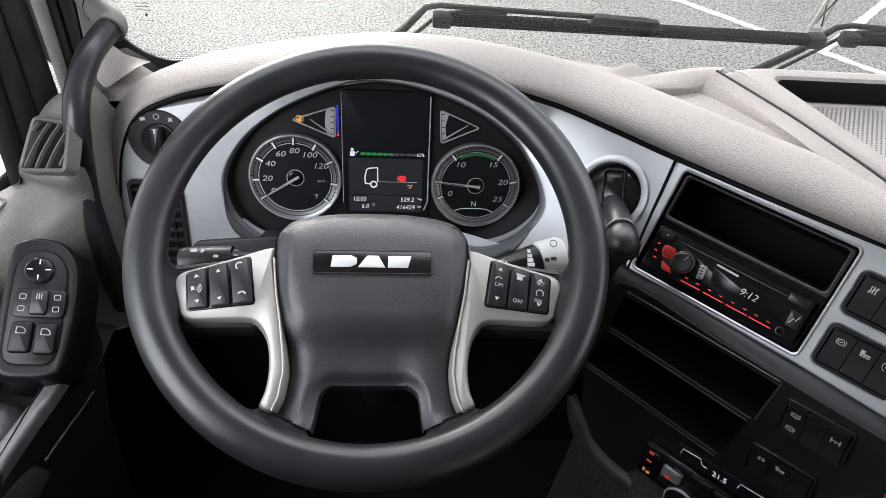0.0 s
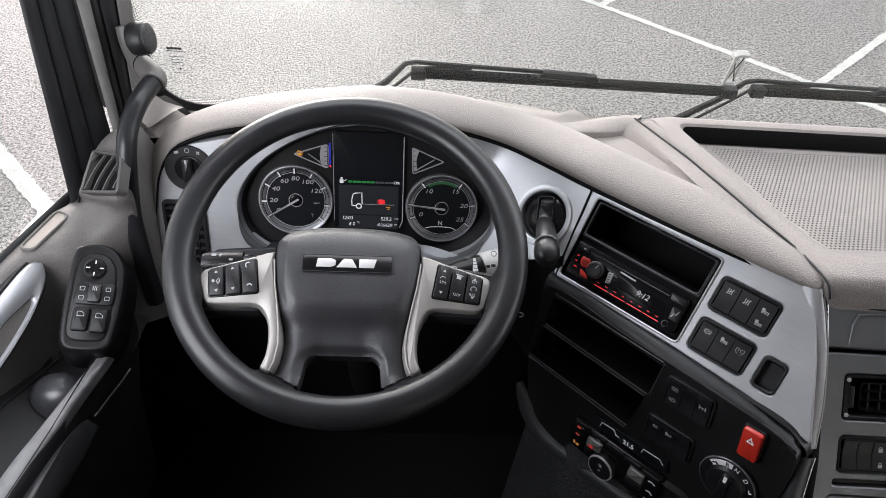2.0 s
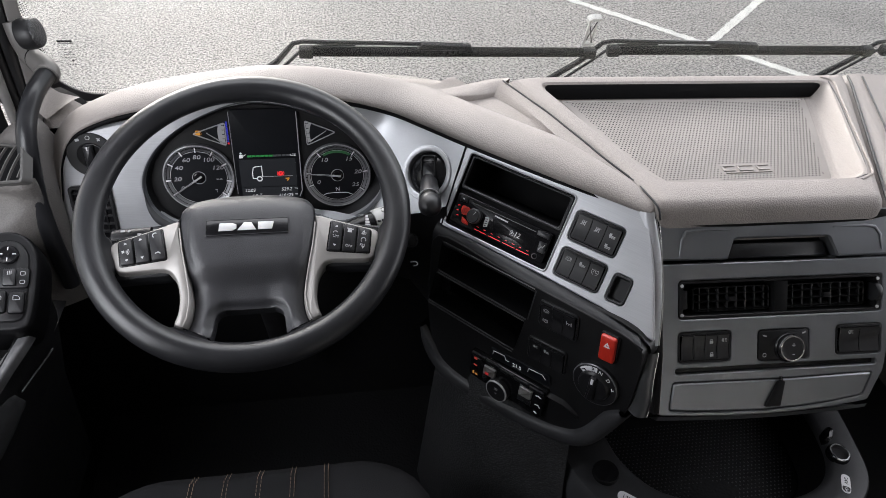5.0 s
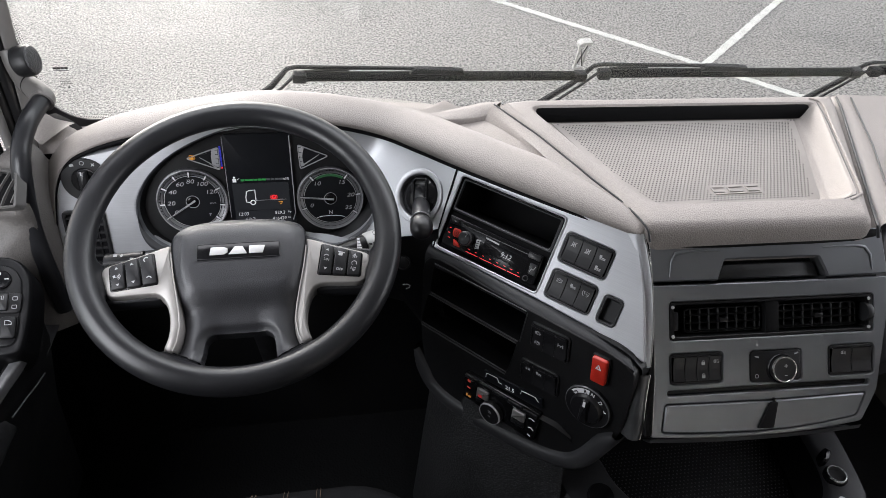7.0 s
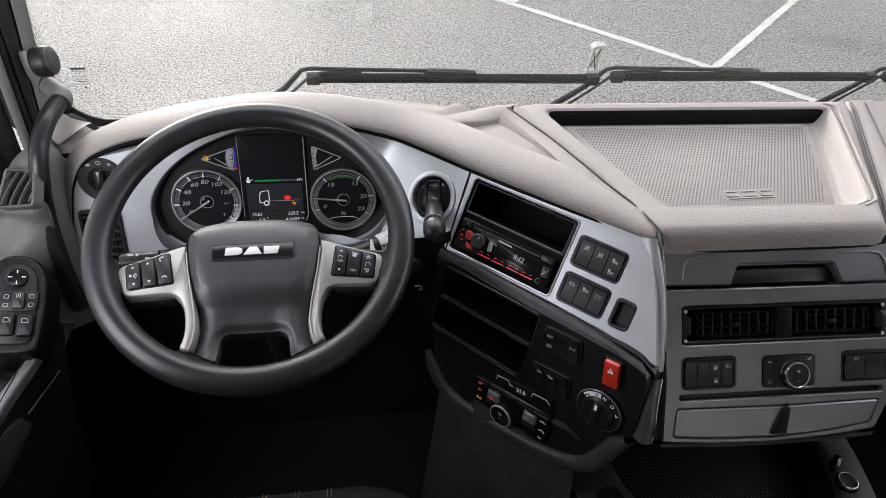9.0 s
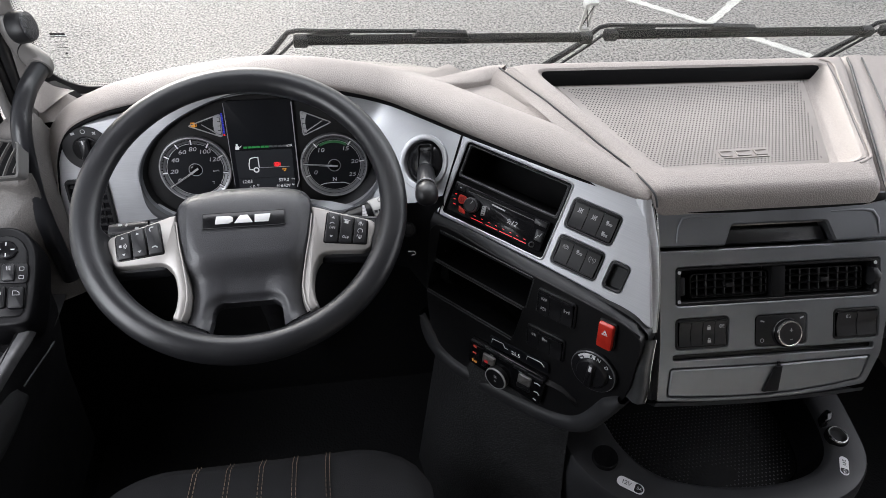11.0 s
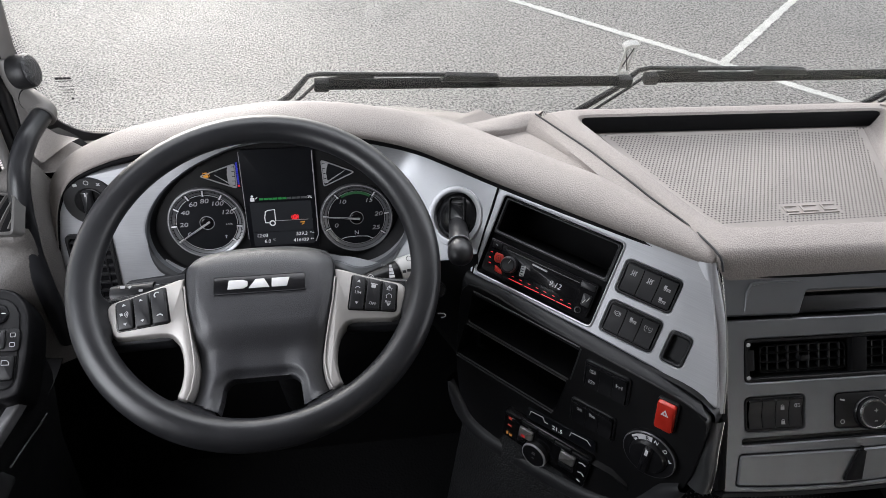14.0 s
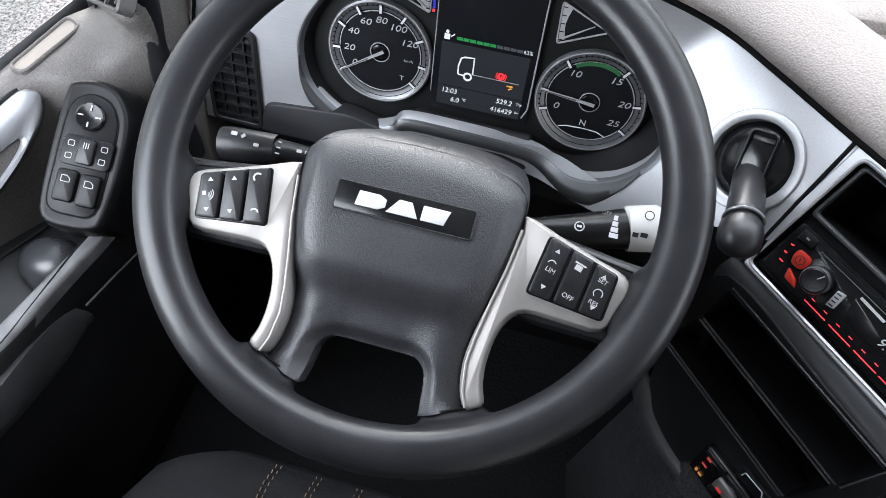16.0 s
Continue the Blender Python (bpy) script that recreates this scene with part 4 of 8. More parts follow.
rev = [("0", 200), ("", 174), ("10", 128), ("15", 55), ("20", 8), ("25", -32)]
g2 = gauge(0.1187, 0.0003, 0.0580, rev, 200, -36, 174, 38, "round rev counter at idle")
writing("N", 0.010, -0.001, -0.0265, 0.0024, PRINT, g2, name="numeral")
part("green_zone", arc_band(0.0415, 0.0465, 58, 122, 0.0026, 24), material("dim_green_zone", (0.02, 0.07, 0.03), 0.5, glow=(0.02, 0.25, 0.06), glow_strength=0.04), g2)
part("range_arc", tube([(-0.026, -0.036, 0.003), (-0.018, -0.0335, 0.003), (0, -0.0325, 0.003), (0.016, -0.0335, 0.003), (0.026, -0.038, 0.003)], 0.0006, 5), PRINT, g2)


def small_gauge(pts, needle, name, label, lit):
    g = new("small_gauge")
    g.parent = cluster
    g.matrix_local = Matrix.Translation((0, 0.0036, 0.001))
    tagged(g, label)
    tri = rounded(pts, 0.006, 4)
    part("frame", band(tri, inset(tri, 0.0016), 0.0, 0.0022, 0.0003), PRINT_DIM, g)
    part("window", prism(inset(tri, 0.0016), 0.0, 0.0008), FACE, g)
    scale = [(x, y) for x, y in pts if abs(x) < 0.09]
    for k in range(5):
        a, b = scale
        f = 0.14 + 0.18 * k
        part("scale_tick", bar((a[0] + (b[0] - a[0]) * f) * (1.07 if abs(a[0]) < 0.065 else 1.06), a[1] + (b[1] - a[1]) * f, 0.0042, 0.0009, 0.0016), FACE, g)
    part("needle", tube([(*needle[0], 0.002), (*needle[1], 0.003)], [0.0006, 0.0012], 5), PRINT_DIM, g)
    return g


sg = small_gauge([(-0.118, 0.0785), (-0.0615, 0.0975), (-0.0625, 0.0555)], ((-0.094, 0.080), (-0.068, 0.062)), "fuel", "small fan-shaped fuel gauge", LIT_AMBER)
part("scale_bar", prism([(-0.0735, 0.0925), (-0.0640, 0.0960), (-0.0648, 0.0575), (-0.0730, 0.0605), (-0.0752, 0.070), (-0.0755, 0.080)], 0.001, 0.0016), GREY, sg)
bm = bmesh.new()
for k in range(12):
    bar(-0.0598, 0.064 + k * 0.003, 0.0028, 0.0024, 0.001, 0, bm)
part("blue_bar", bm, LIT_BLUE, sg)
part("red_mark", bar(-0.0598, 0.0605, 0.0028, 0.003, 0.001), LIT_RED, sg)
part("pump_mark", prism(rounded([(-0.111, 0.076), (-0.104, 0.076), (-0.104, 0.084), (-0.111, 0.084)], 0.001), 0.001, 0.0016), LIT_AMBER, sg)
part("pump_window", bar(-0.1085, 0.0815, 0.0032, 0.0022, 0.0018), LCD, sg)
part("pump_hose", tube([(-0.1035, 0.082, 0.0018), (-0.1018, 0.081, 0.0018), (-0.1018, 0.0775, 0.0018), (-0.1032, 0.0770, 0.0018)], 0.0004, 5), LIT_AMBER, sg)
sg = small_gauge([(0.0675, 0.0975), (0.121, 0.0745), (0.0695, 0.0515)], ((0.104, 0.078), (0.076, 0.0605)), "heat", "small fan-shaped temperature gauge", PRINT)
part("scale_bar", prism([(0.0695, 0.0945), (0.0790, 0.0905), (0.0765, 0.083), (0.0752, 0.075), (0.0758, 0.067), (0.0775, 0.0585), (0.0715, 0.0560)], 0.001, 0.0016), GREY, sg)

disp = new("display")
disp.parent = cluster
disp.matrix_local = Matrix.Translation((0, 0.0042, 0.002))
tagged(disp, "dark lit driver information display")
part("screen", prism(rounded([(-0.054, -0.050), (0.056, -0.050), (0.057, 0.118), (-0.053, 0.118)], 0.003), 0, 0.003, 0.0006), LCD, disp)
part("screen_edge", tube([(0.0555, 0.113, 0.0035), (0.0558, -0.028, 0.0035), (0.0510, -0.040, 0.0035)], 0.0009, 6), PRINT_DIM, disp)
part("screen_edge", tube([(-0.0545, 0.115, 0.0035), (-0.0545, -0.03, 0.0035)], 0.0005, 6), GREY, disp)
part("lit_field", prism(rounded([(-0.047, -0.019), (0.048, -0.019), (0.048, 0.031), (-0.047, 0.031)], 0.001), 0.003, 0.0034), LCD_GREY, disp)
part("lower_field", prism(rounded([(-0.047, -0.043), (0.048, -0.043), (0.048, -0.020), (-0.047, -0.020)], 0.001), 0.003, 0.0033), LCD_GREY, disp)
bm, bm2 = bmesh.new(), bmesh.new()
for k in range(10):
    bar(-0.0285 + k * 0.0072, 0.037, 0.0062, 0.0033, 0.0034, 0, bm if k < 6 else bm2)
part("green_bar", bm, LIT_GREEN, disp)
part("dim_bar", bm2, DIAL_RING, disp)
bm = revolve([(0.0018, 0.0034), (0.0018, 0.004)], 12, None, -0.042, 0.0425)
bar(-0.042, 0.037, 0.006, 0.006, 0.0034, 0, bm)
bar(-0.036, 0.039, 0.005, 0.001, 0.0034, 40, bm)
part("driver_mark", bm, LIT_WHITE, disp)
writing("63%", 0.0060, 0.0450, 0.037, 0.0036, LIT_WHITE, disp)
bm = tube([(-0.0200, -0.0035, 0.004), (-0.0258, -0.0030, 0.004), (-0.0262, 0.006, 0.004), (-0.0240, 0.0160, 0.004), (-0.0205, 0.0178, 0.004), (-0.0100, 0.0188, 0.004), (-0.0098, -0.0005, 0.004)], 0.0009, 5)
arc_band(0.0030, 0.0050, 0, 360, 0.0036, 20, bm, -0.0150, -0.0043)
part("truck_mark", bm, LIT_WHITE, disp)
part("axle_line", bar(0.0160, -0.0006, 0.051, 0.0007, 0.0036), PRINT_DIM, disp)
part("red_lamp", prism(circle(0.0042, 24, 0.0212, 0.0043), 0.0036, 0.0040), LIT_RED, disp)
bm = arc_band(0.0052, 0.0060, -45, 45, 0.0036, 8, None, 0.0212, 0.0043)
arc_band(0.0052, 0.0060, 135, 225, 0.0036, 8, bm, 0.0212, 0.0043)
part("red_lamp_arc", bm, LIT_RED, disp)
writing("P", 0.0062, 0.0213, 0.0043, 0.0042, LCD, disp)
bm = bar(0.0322, -0.0050, 0.007, 0.0016, 0.0036)
bar(0.0328, -0.0080, 0.004, 0.0014, 0.0036, 30, bm)
part("amber_lamp", bm, LIT_AMBER, disp)
writing("°C", 0.0042, -0.0158, -0.0335, 0.0036, LIT_WHITE, disp)
writing("Trip", 0.0038, 0.0455, -0.0245, 0.0036, LIT_WHITE, disp, slant=0.2)
writing("km", 0.0038, 0.0450, -0.0350, 0.0036, LIT_WHITE, disp)
writing("12:03", 0.0082, -0.0335, -0.0255, 0.0036, LIT_WHITE, disp, slant=0.12)
writing("6.0", 0.0082, -0.0262, -0.0358, 0.0036, LIT_WHITE, disp, slant=0.12)
writing("529.2", 0.0082, 0.0290, -0.0255, 0.0036, LIT_WHITE, disp, slant=0.12)
writing("416429", 0.0082, 0.027, -0.0365, 0.0036, LIT_WHITE, disp, slant=0.12)
part("lower_bar", prism(rounded([(-0.082, -0.0725), (0.078, -0.0725), (0.066, -0.0560), (-0.070, -0.0560)], 0.004), -0.002, 0.012, 0.005), DARK, cluster, "charcoal ledge under the display")

# light switch on the silver surround
F_LIGHT = frame_matrix((-0.2665, 0.2265, 0.8035), (0.02, -0.9659, 0.2588), (1, 0, 0))
ls = thing("light_switch", "round black headlamp switch with a raised grip", "switch", F_LIGHT)
part("body", revolve([(0.037, -0.01), (0.037, 0.002), (0.0355, 0.0035), (0.022, 0.003)], 40), SWITCH, ls)
part("dial", revolve([(0.0212, 0.0043), (0.0205, 0.006), (0.0195, 0.007)], 32), GLOSS, ls)
part("grip", prism(rounded([(-0.0065, -0.018), (0.0065, -0.018), (0.0065, 0.019), (-0.0065, 0.019)], 0.003), 0.006, 0.017, 0.003), SWITCH, ls)
bm = bar(0, 0.015, 0.002, 0.006, 0.0172)
arc_band(0.0028, 0.0036, 0, 360, 0.0036, 16, bm, 0, 0.029)
bar(-0.016, 0.026, 0.006, 0.004, 0.0036, 10, bm)
bar(0.016, 0.0255, 0.006, 0.0016, 0.0036, 45, bm)
bar(0.016, 0.0255, 0.006, 0.0016, 0.0036, -45, bm)
part("mark", bm, PRINT_DIM, ls)

# side vent in the surround, mostly hidden by the wheel
F_SVENT = frame_matrix((-0.2815, 0.194, 0.694), (0.0, -0.9659, 0.2588), (1, 0, 0))
sv = thing("side_vent", "black louvred air vent in the silver surround", "air vent", F_SVENT)
part("frame", band(rrect(0.066, 0.125, 0.008), rrect(0.056, 0.113, 0.005), -0.008, 0.004, 0.001), BLACK, sv)
part("well", prism(rrect(0.058, 0.115, 0.005), -0.004, -0.002), GLOSS, sv)
for k in range(8):
    part("slat", box(-0.028, 0.028, -0.052 + k * 0.0142, -0.0495 + k * 0.0142, -0.002, 0.002), SWITCH, sv)
for k in range(3):
    part("slat", box(-0.018 + k * 0.017, -0.016 + k * 0.017, -0.055, 0.055, -0.002, 0.0005), SWITCH, sv)
# dark pocket left below the cluster
F_PKT = frame_matrix((-0.168, 0.186, 0.660), (0.0, -0.9659, 0.2588), (1, 0, 0))
part("surround_pocket", prism(rounded([(-0.088, -0.030), (0.115, -0.030), (0.100, 0.004), (0.060, 0.013), (0.030, 0.022), (-0.075, 0.012)], 0.012, 5), -0.02, 0.004, 0.003), DARK, dash, "dark moulded pocket", F_PKT)
F_PKT2 = frame_matrix((0.168, 0.186, 0.655), (0.0, -0.9659, 0.2588), (1, 0, 0))
part("surround_pocket", prism(rounded([(-0.125, -0.030), (0.062, -0.030), (0.072, 0.012), (0.050, 0.036), (0.022, 0.034), (-0.005, 0.020), (-0.05, 0.0125), (-0.09, 0.0125), (-0.125, 0.016)], 0.008, 4), -0.02, 0.004, 0.003), DARK, dash, "dark moulded pocket", F_PKT2)

# ---- steering wheel ----
wheel = thing("steering_wheel", "black four-spoke truck steering wheel with silver trim", "steering wheel", F_WHEEL)
R0 = 0.2062


def rounded_block(a, b, c, ha, hb, hc, r):
    qa, qb, qc = np.abs(a) - ha + r, np.abs(b) - hb + r, np.abs(c) - hc + r
    out = np.sqrt(np.maximum(qa, 0) ** 2 + np.maximum(qb, 0) ** 2 + np.maximum(qc, 0) ** 2)
    return out + np.minimum(np.maximum(qa, np.maximum(qb, qc)), 0) - r


def blend(d, e, k):
    f = np.clip(0.5 + 0.5 * (e - d) / k, 0, 1)
    return e + (d - e) * f - k * f * (1 - f)


def rim_field(u, v, n):
    """The ring with the four leather roots of the spokes run into it."""
    q = np.hypot((np.hypot(u, v) - R0) / 0.0190, n / 0.0172)
    d = (q - 1) * 0.018
    for side in (-1, 1):
        for cu, cv, eu, ev, ha, hb, cn, hc, r, k in ((0.0790, -0.1786, 0.404, -0.915, 0.0155, 0.0235, -0.0195, 0.0100, 0.0045, 0.016), (0.1850, -0.0530, 0.9625, -0.2715, 0.0120, 0.0255, -0.0150, 0.0095, 0.008, 0.014)):
            x, y = u * side - cu, v - cv
            d = blend(d, rounded_block(x * eu + y * ev, x * ev - y * eu, n - cn, ha, hb, hc, r), k)
    return d


part("rim", field_mesh("rim", rim_field, (-0.232, -0.232, -0.037), (0.234, 0.234, 0.024), 0.0017, RIM), RIM, wheel, "worn black leather-grained rim", sharp=70)


def pad_half(v):
    """Half width of the hub at a height v of the wheel."""
    pts = [(0.026, 0.020), (0.0245, 0.040), (0.0212, 0.060), (0.0155, 0.0775), (0.0065, 0.0870), (-0.004, 0.0905), (-0.02, 0.0895), (-0.05, 0.0845), (-0.083, 0.0772), (-0.107, 0.0728), (-0.125, 0.070), (-0.145, 0.0725), (-0.166, 0.080), (-0.180, 0.090)]
    for (v0, w0), (v1, w1) in zip(pts, pts[1:]):
        if v <= v0 and v >= v1:
            return w0 + (w1 - w0) * (v0 - v) / (v0 - v1)
    return pts[0][1] if v > pts[0][0] else pts[-1][1]


def pad_n(v):
    """Height of the hub's face over the wheel's plane."""
    if v > -0.078:
        s = (v + 0.03) / 0.055
        return 0.006 - 0.004 * s * s
    s = min(1, (-0.078 - v) / 0.03)
    return 0.0032 - 0.014 * s * s * (3 - 2 * s)


def opening_gap(u, v):
    """Distance from the edge of the opening between the lower spokes, negative inside."""
    half = 0.0470 - 0.13 * (v + 0.165)
    qx, qy = abs(u) - (half - 0.014), abs(v + 0.1745) - (0.0405 - 0.014)
    return math.hypot(max(qx, 0.0), max(qy, 0.0)) + min(max(qx, qy), 0.0) - 0.014


HUB_SIDE = [(pad_half(0.026 - 0.002 * k), 0.026 - 0.002 * k) for k in range(104)]
HUB_EDGE = np.array([(0.0, 0.026), (0.010, 0.026)] + HUB_SIDE)


def to_edge(u, v):
    """Distance from the outer edge of the hub."""
    p, d = HUB_EDGE[:-1], HUB_EDGE[1:] - HUB_EDGE[:-1]
    q = np.array((abs(u), v)) - p
    f = np.clip((q * d).sum(1) / np.maximum((d * d).sum(1), 1e-12), 0, 1)
    return float(np.sqrt(((q - f[:, None] * d) ** 2).sum(1)).min())


def hub_pad():
    """Hub cover and both lower spokes in one sheet, with the opening between the spokes sunk into it."""
    bm = bmesh.new()
    rows, n = [], 72
    vs = [0.026, 0.0245, 0.0225, 0.020, 0.017, 0.012, 0.006, 0.0] + [-0.006 * k for k in range(1, 21)] + [-0.120 - 0.0025 * k for k in range(1, 31)]
    for v in vs:
        w, h = pad_half(v), pad_n(v)
        row = [(-w * 0.99, v - 0.001, h - 0.034)]
        for k in range(n + 1):
            q = -1 + 2 * k / n
            u = w * q
            drop = 0.011 * max(0.0, 1 - to_edge(u, v) / 0.032) ** 3.2
            d = opening_gap(u, v)
            sink = 0.007 * ease(0.012, 0.0, d) + 0.008 * ease(-0.085, -0.135, v) * ease(0.055, 0.02, abs(u)) - 0.010 * ease(-0.156, -0.186, v)
            panel = (abs(u) / 0.077) ** 5 + (max(0.0, -0.02 - v) / 0.063) ** 5
            row.append((u, v, h - drop - sink + 0.0022 * (ease(1.12, 0.88, panel) if v < 0.0 else 1.0)))
        row.append((w * 0.99, v - 0.001, h - 0.034))
        rows.append(row)
    rows.insert(0, [(p[0] * 0.98, p[1] - 0.002, -0.030) for p in rows[0]])
    add_loops(bm, rows, close=False)
    # end the lower spokes at their seams, cut the opening, draw its edge smooth and turn it inwards
    gone = [f for f in bm.faces if all(w.co.y < -0.150 and (abs(w.co.x) - 0.0725) * 0.404 - (w.co.y + 0.164) * 0.915 > 0.001 for w in f.verts)]
    bmesh.ops.delete(bm, geom=gone, context="FACES")
    for w in bm.verts:
        over = (abs(w.co.x) - 0.0725) * 0.404 - (w.co.y + 0.164) * 0.915 - 0.001
        if w.co.y < -0.150 and over > 0:
            w.co.x -= math.copysign(0.404 * over, w.co.x)
            w.co.y += 0.915 * over
    gone = [f for f in bm.faces if all(opening_gap(w.co.x, w.co.y) < 0.0004 and w.co.y < -0.13 for w in f.verts)]
    bmesh.ops.delete(bm, geom=gone, context="FACES")
    rim_edges = [e for e in bm.edges if e.is_boundary and all(abs(w.co.x) < 0.056 and w.co.y < -0.13 and opening_gap(w.co.x, w.co.y) < 0.004 for w in e.verts)]
    for w in {w for e in rim_edges for w in e.verts}:
        for _ in range(3):
            d = opening_gap(w.co.x, w.co.y)
            gx = (opening_gap(w.co.x + 1e-4, w.co.y) - d) / 1e-4
            gy = (opening_gap(w.co.x, w.co.y + 1e-4) - d) / 1e-4
            w.co.x -= d * gx
            w.co.y -= d * gy
    back = bmesh.ops.extrude_edge_only(bm, edges=rim_edges)["geom"]
    for w in back:
        if isinstance(w, bmesh.types.BMVert):
            w.co.z -= 0.022
    return bm


part("hub_pad", hub_pad(), PAD, wheel, "grained black hub cover", sharp=60)
# back of the hub, falling away towards the column
rows = []
shoulder = [(-0.0893, -0.020), (-0.0905, -0.004), (-0.0870, 0.0065), (-0.0775, 0.0155), (-0.060, 0.0212), (-0.040, 0.0245), (-0.020, 0.026)]
shoulder = smooth_outline(shoulder + [(-x, y) for x, y in shoulder[::-1]], 4, False)
for push, n in ((-0.0004, 0.0003), (0.0012, 0.0018), (0.0032, 0.0042), (0.0065, 0.0090), (0.0110, 0.0180), (0.0165, 0.0325), (0.022, 0.0485), (0.027, 0.0645)):
    rows.append([(x * (1 + 0.25 * max(push, 0) * ease(-0.02, 0.02, y)), y + push * ease(-0.022, 0.018, y), pad_n(y) - 0.0088 - n) for x, y in shoulder])
part("hub_back", loft(rows, close=False), PAD, wheel, "grained shoulder of the hub", sharp=80)
for side in (-1, 1):
    part("seam", tube([(side * (0.0725 + 0.915 * b), -0.1640 + 0.404 * b, n) for b, n in ((-0.0235, -0.0185), (-0.018, -0.0108), (-0.010, -0.0092), (0.0, -0.0090), (0.010, -0.0092), (0.018, -0.0098), (0.0235, -0.0140))], 0.0009, 6), SLOT, wheel, "seam between hub cover and rim")
for side in (-1, 1):
    trim = [(0.0915, -0.0075), (0.120, -0.0165), (0.150, -0.0265), (0.1735, -0.0345), (0.1785, -0.046), (0.1735, -0.062), (0.1650, -0.0800), (0.135, -0.0805), (0.1075, -0.0800), (0.0960, -0.0885), (0.0895, -0.105), (0.0875, -0.125), (0.0893, -0.142), (0.0930, -0.1555), (0.0815, -0.1610), (0.0745, -0.148), (0.0718, -0.127), (0.0738, -0.108), (0.0783, -0.083), (0.0850, -0.052), (0.0905, -0.022)]
    out = smooth_outline([(side * x, y) for x, y in trim], 3)
    out = out if area2(out) > 0 else out[::-1]
    part("spoke_trim", loft([lift(inset(out, d), z) for d, z in ((-0.0005, -0.032), (-0.0010, -0.020), (0.0, -0.0110), (0.0010, -0.0070), (0.0021, -0.0049), (0.0034, -0.0038))], True, True), SPOKE, wheel, "satin silver spoke trim", sharp=50)
    # bright bead along the inner edge of the trim
    part("trim_bead", tube([(side * 0.0905, -0.020, -0.003), (side * 0.0862, -0.052, -0.0028), (side * 0.0800, -0.083, -0.0028), (side * 0.0757, -0.108, -0.0030), (side * 0.0738, -0.127, -0.0032), (side * 0.0765, -0.148, -0.0034), (side * 0.0812, -0.159, -0.0040)], 0.0011, 8), SPOKE, wheel, "bright bead")
    spoke = rounded([(side * 0.085, -0.010), (side * 0.170, -0.022), (side * 0.196, -0.024), (side * 0.196, -0.075), (side * 0.178, -0.088), (side * 0.100, -0.086)], 0.008)
    part("side_spoke", prism(spoke, -0.034, -0.012, 0.008), RIM, wheel)
    well = rounded([(side * 0.1115, -0.0185), (side * 0.1685, -0.0365), (side * 0.1635, -0.0730), (side * 0.1033, -0.0655)], 0.004)
    pod = part("button_pod", prism(well, -0.006, -0.0030, 0.0006), GLOSS, wheel, "black button pod")
    for k in range(3):
        s0, s1 = (k + 0.06) / 3, (k + 0.94) / 3
        tl, tr, bl_, br_ = (0.1122, -0.0197), (0.1673, -0.0372), (0.1043, -0.0645), (0.1624, -0.0718)
        q = [(a[0] + (b[0] - a[0]) * s, a[1] + (b[1] - a[1]) * s) for a, b, s in ((tl, tr, s0), (tl, tr, s1), (bl_, br_, s1), (bl_, br_, s0))]
        b_ = part("button", prism(rounded([(side * x, y) for x, y in q], 0.0025), -0.005, 0.0008, 0.0016), SWITCH, pod)
        cx, cy = side * sum(p[0] for p in q) / 4, sum(p[1] for p in q) / 4
        top, bot = ((q[0][0] + q[1][0]) / 2, (q[0][1] + q[1][1]) / 2), ((q[2][0] + q[3][0]) / 2, (q[2][1] + q[3][1]) / 2)
        up = (side * (cx / side * 0.35 + top[0] * 0.65), cy * 0.35 + top[1] * 0.65)
        dn = (side * (cx / side * 0.35 + bot[0] * 0.65), cy * 0.35 + bot[1] * 0.65)
        turn = math.degrees(math.atan2(q[1][1] - q[0][1], (q[1][0] - q[0][0]))) * side
        bm = bmesh.new()
        phone, word = side < 0 and k == 0, None
        if side > 0 and k == 1:
            word = ("OFF", dn, 0.0062)
            bar(up[0], up[1], 0.009, 0.0012, 0.0009, turn, bm)
            bar(up[0] - 0.001, up[1] - 0.003, 0.0055, 0.0042, 0.0009, turn, bm)
        elif phone:
            for p, up_side in ((up, 1), (dn, -1)):
                arc_band(0.0026, 0.0040, (60 if up_side > 0 else 20), (240 if up_side > 0 else 160), 0.0009, 10, bm, p[0], p[1])
        else:
            for p, sgn in ((up, 1), (dn, -1)):
                c_, s_ = math.cos(radians(turn)), math.sin(radians(turn))
                prism([(p[0] + a * c_ - b * s_, p[1] + a * s_ + b * c_) for a, b in ((-0.0022, -0.0012 * sgn), (0.0022, -0.0012 * sgn), (0, 0.0020 * sgn))], 0.0008, 0.0012, 0, bm)
            if side > 0 and k == 0:
                word = ("LIM", (cx, cy - 0.001), 0.0062)
                arc_band(0.0028, 0.0036, 20, 160, 0.0009, 10, bm, cx, cy + 0.0035)
            if side > 0 and k == 2:
                arc_band(0.0030, 0.0038, -40, 220, 0.0009, 14, bm, cx, cy - 0.001)
                word = ("SET", (cx + 0.0015, cy + 0.0085), 0.0056)
            if side < 0 and k == 2:
                bar(cx - 0.0035, cy, 0.003, 0.0035, 0.0009, turn, bm)
                for w in (0.0015, 0.0032, 0.0049):
                    arc_band(w, w + 0.0007, -50, 50, 0.0009, 8, bm, cx - 0.0012, cy)
        tagged(part("mark", bm, PRINT_DIM, b_), kind="stuff")
        if word:
            writing(word[0], word[2] * 0.85, word[1][0], word[1][1], 0.001, PRINT_DIM, b_, turn)
        if side > 0 and k == 2:
            writing("RES", 0.0048, cx - 0.002, cy - 0.0085, 0.001, PRINT_DIM, b_, turn)
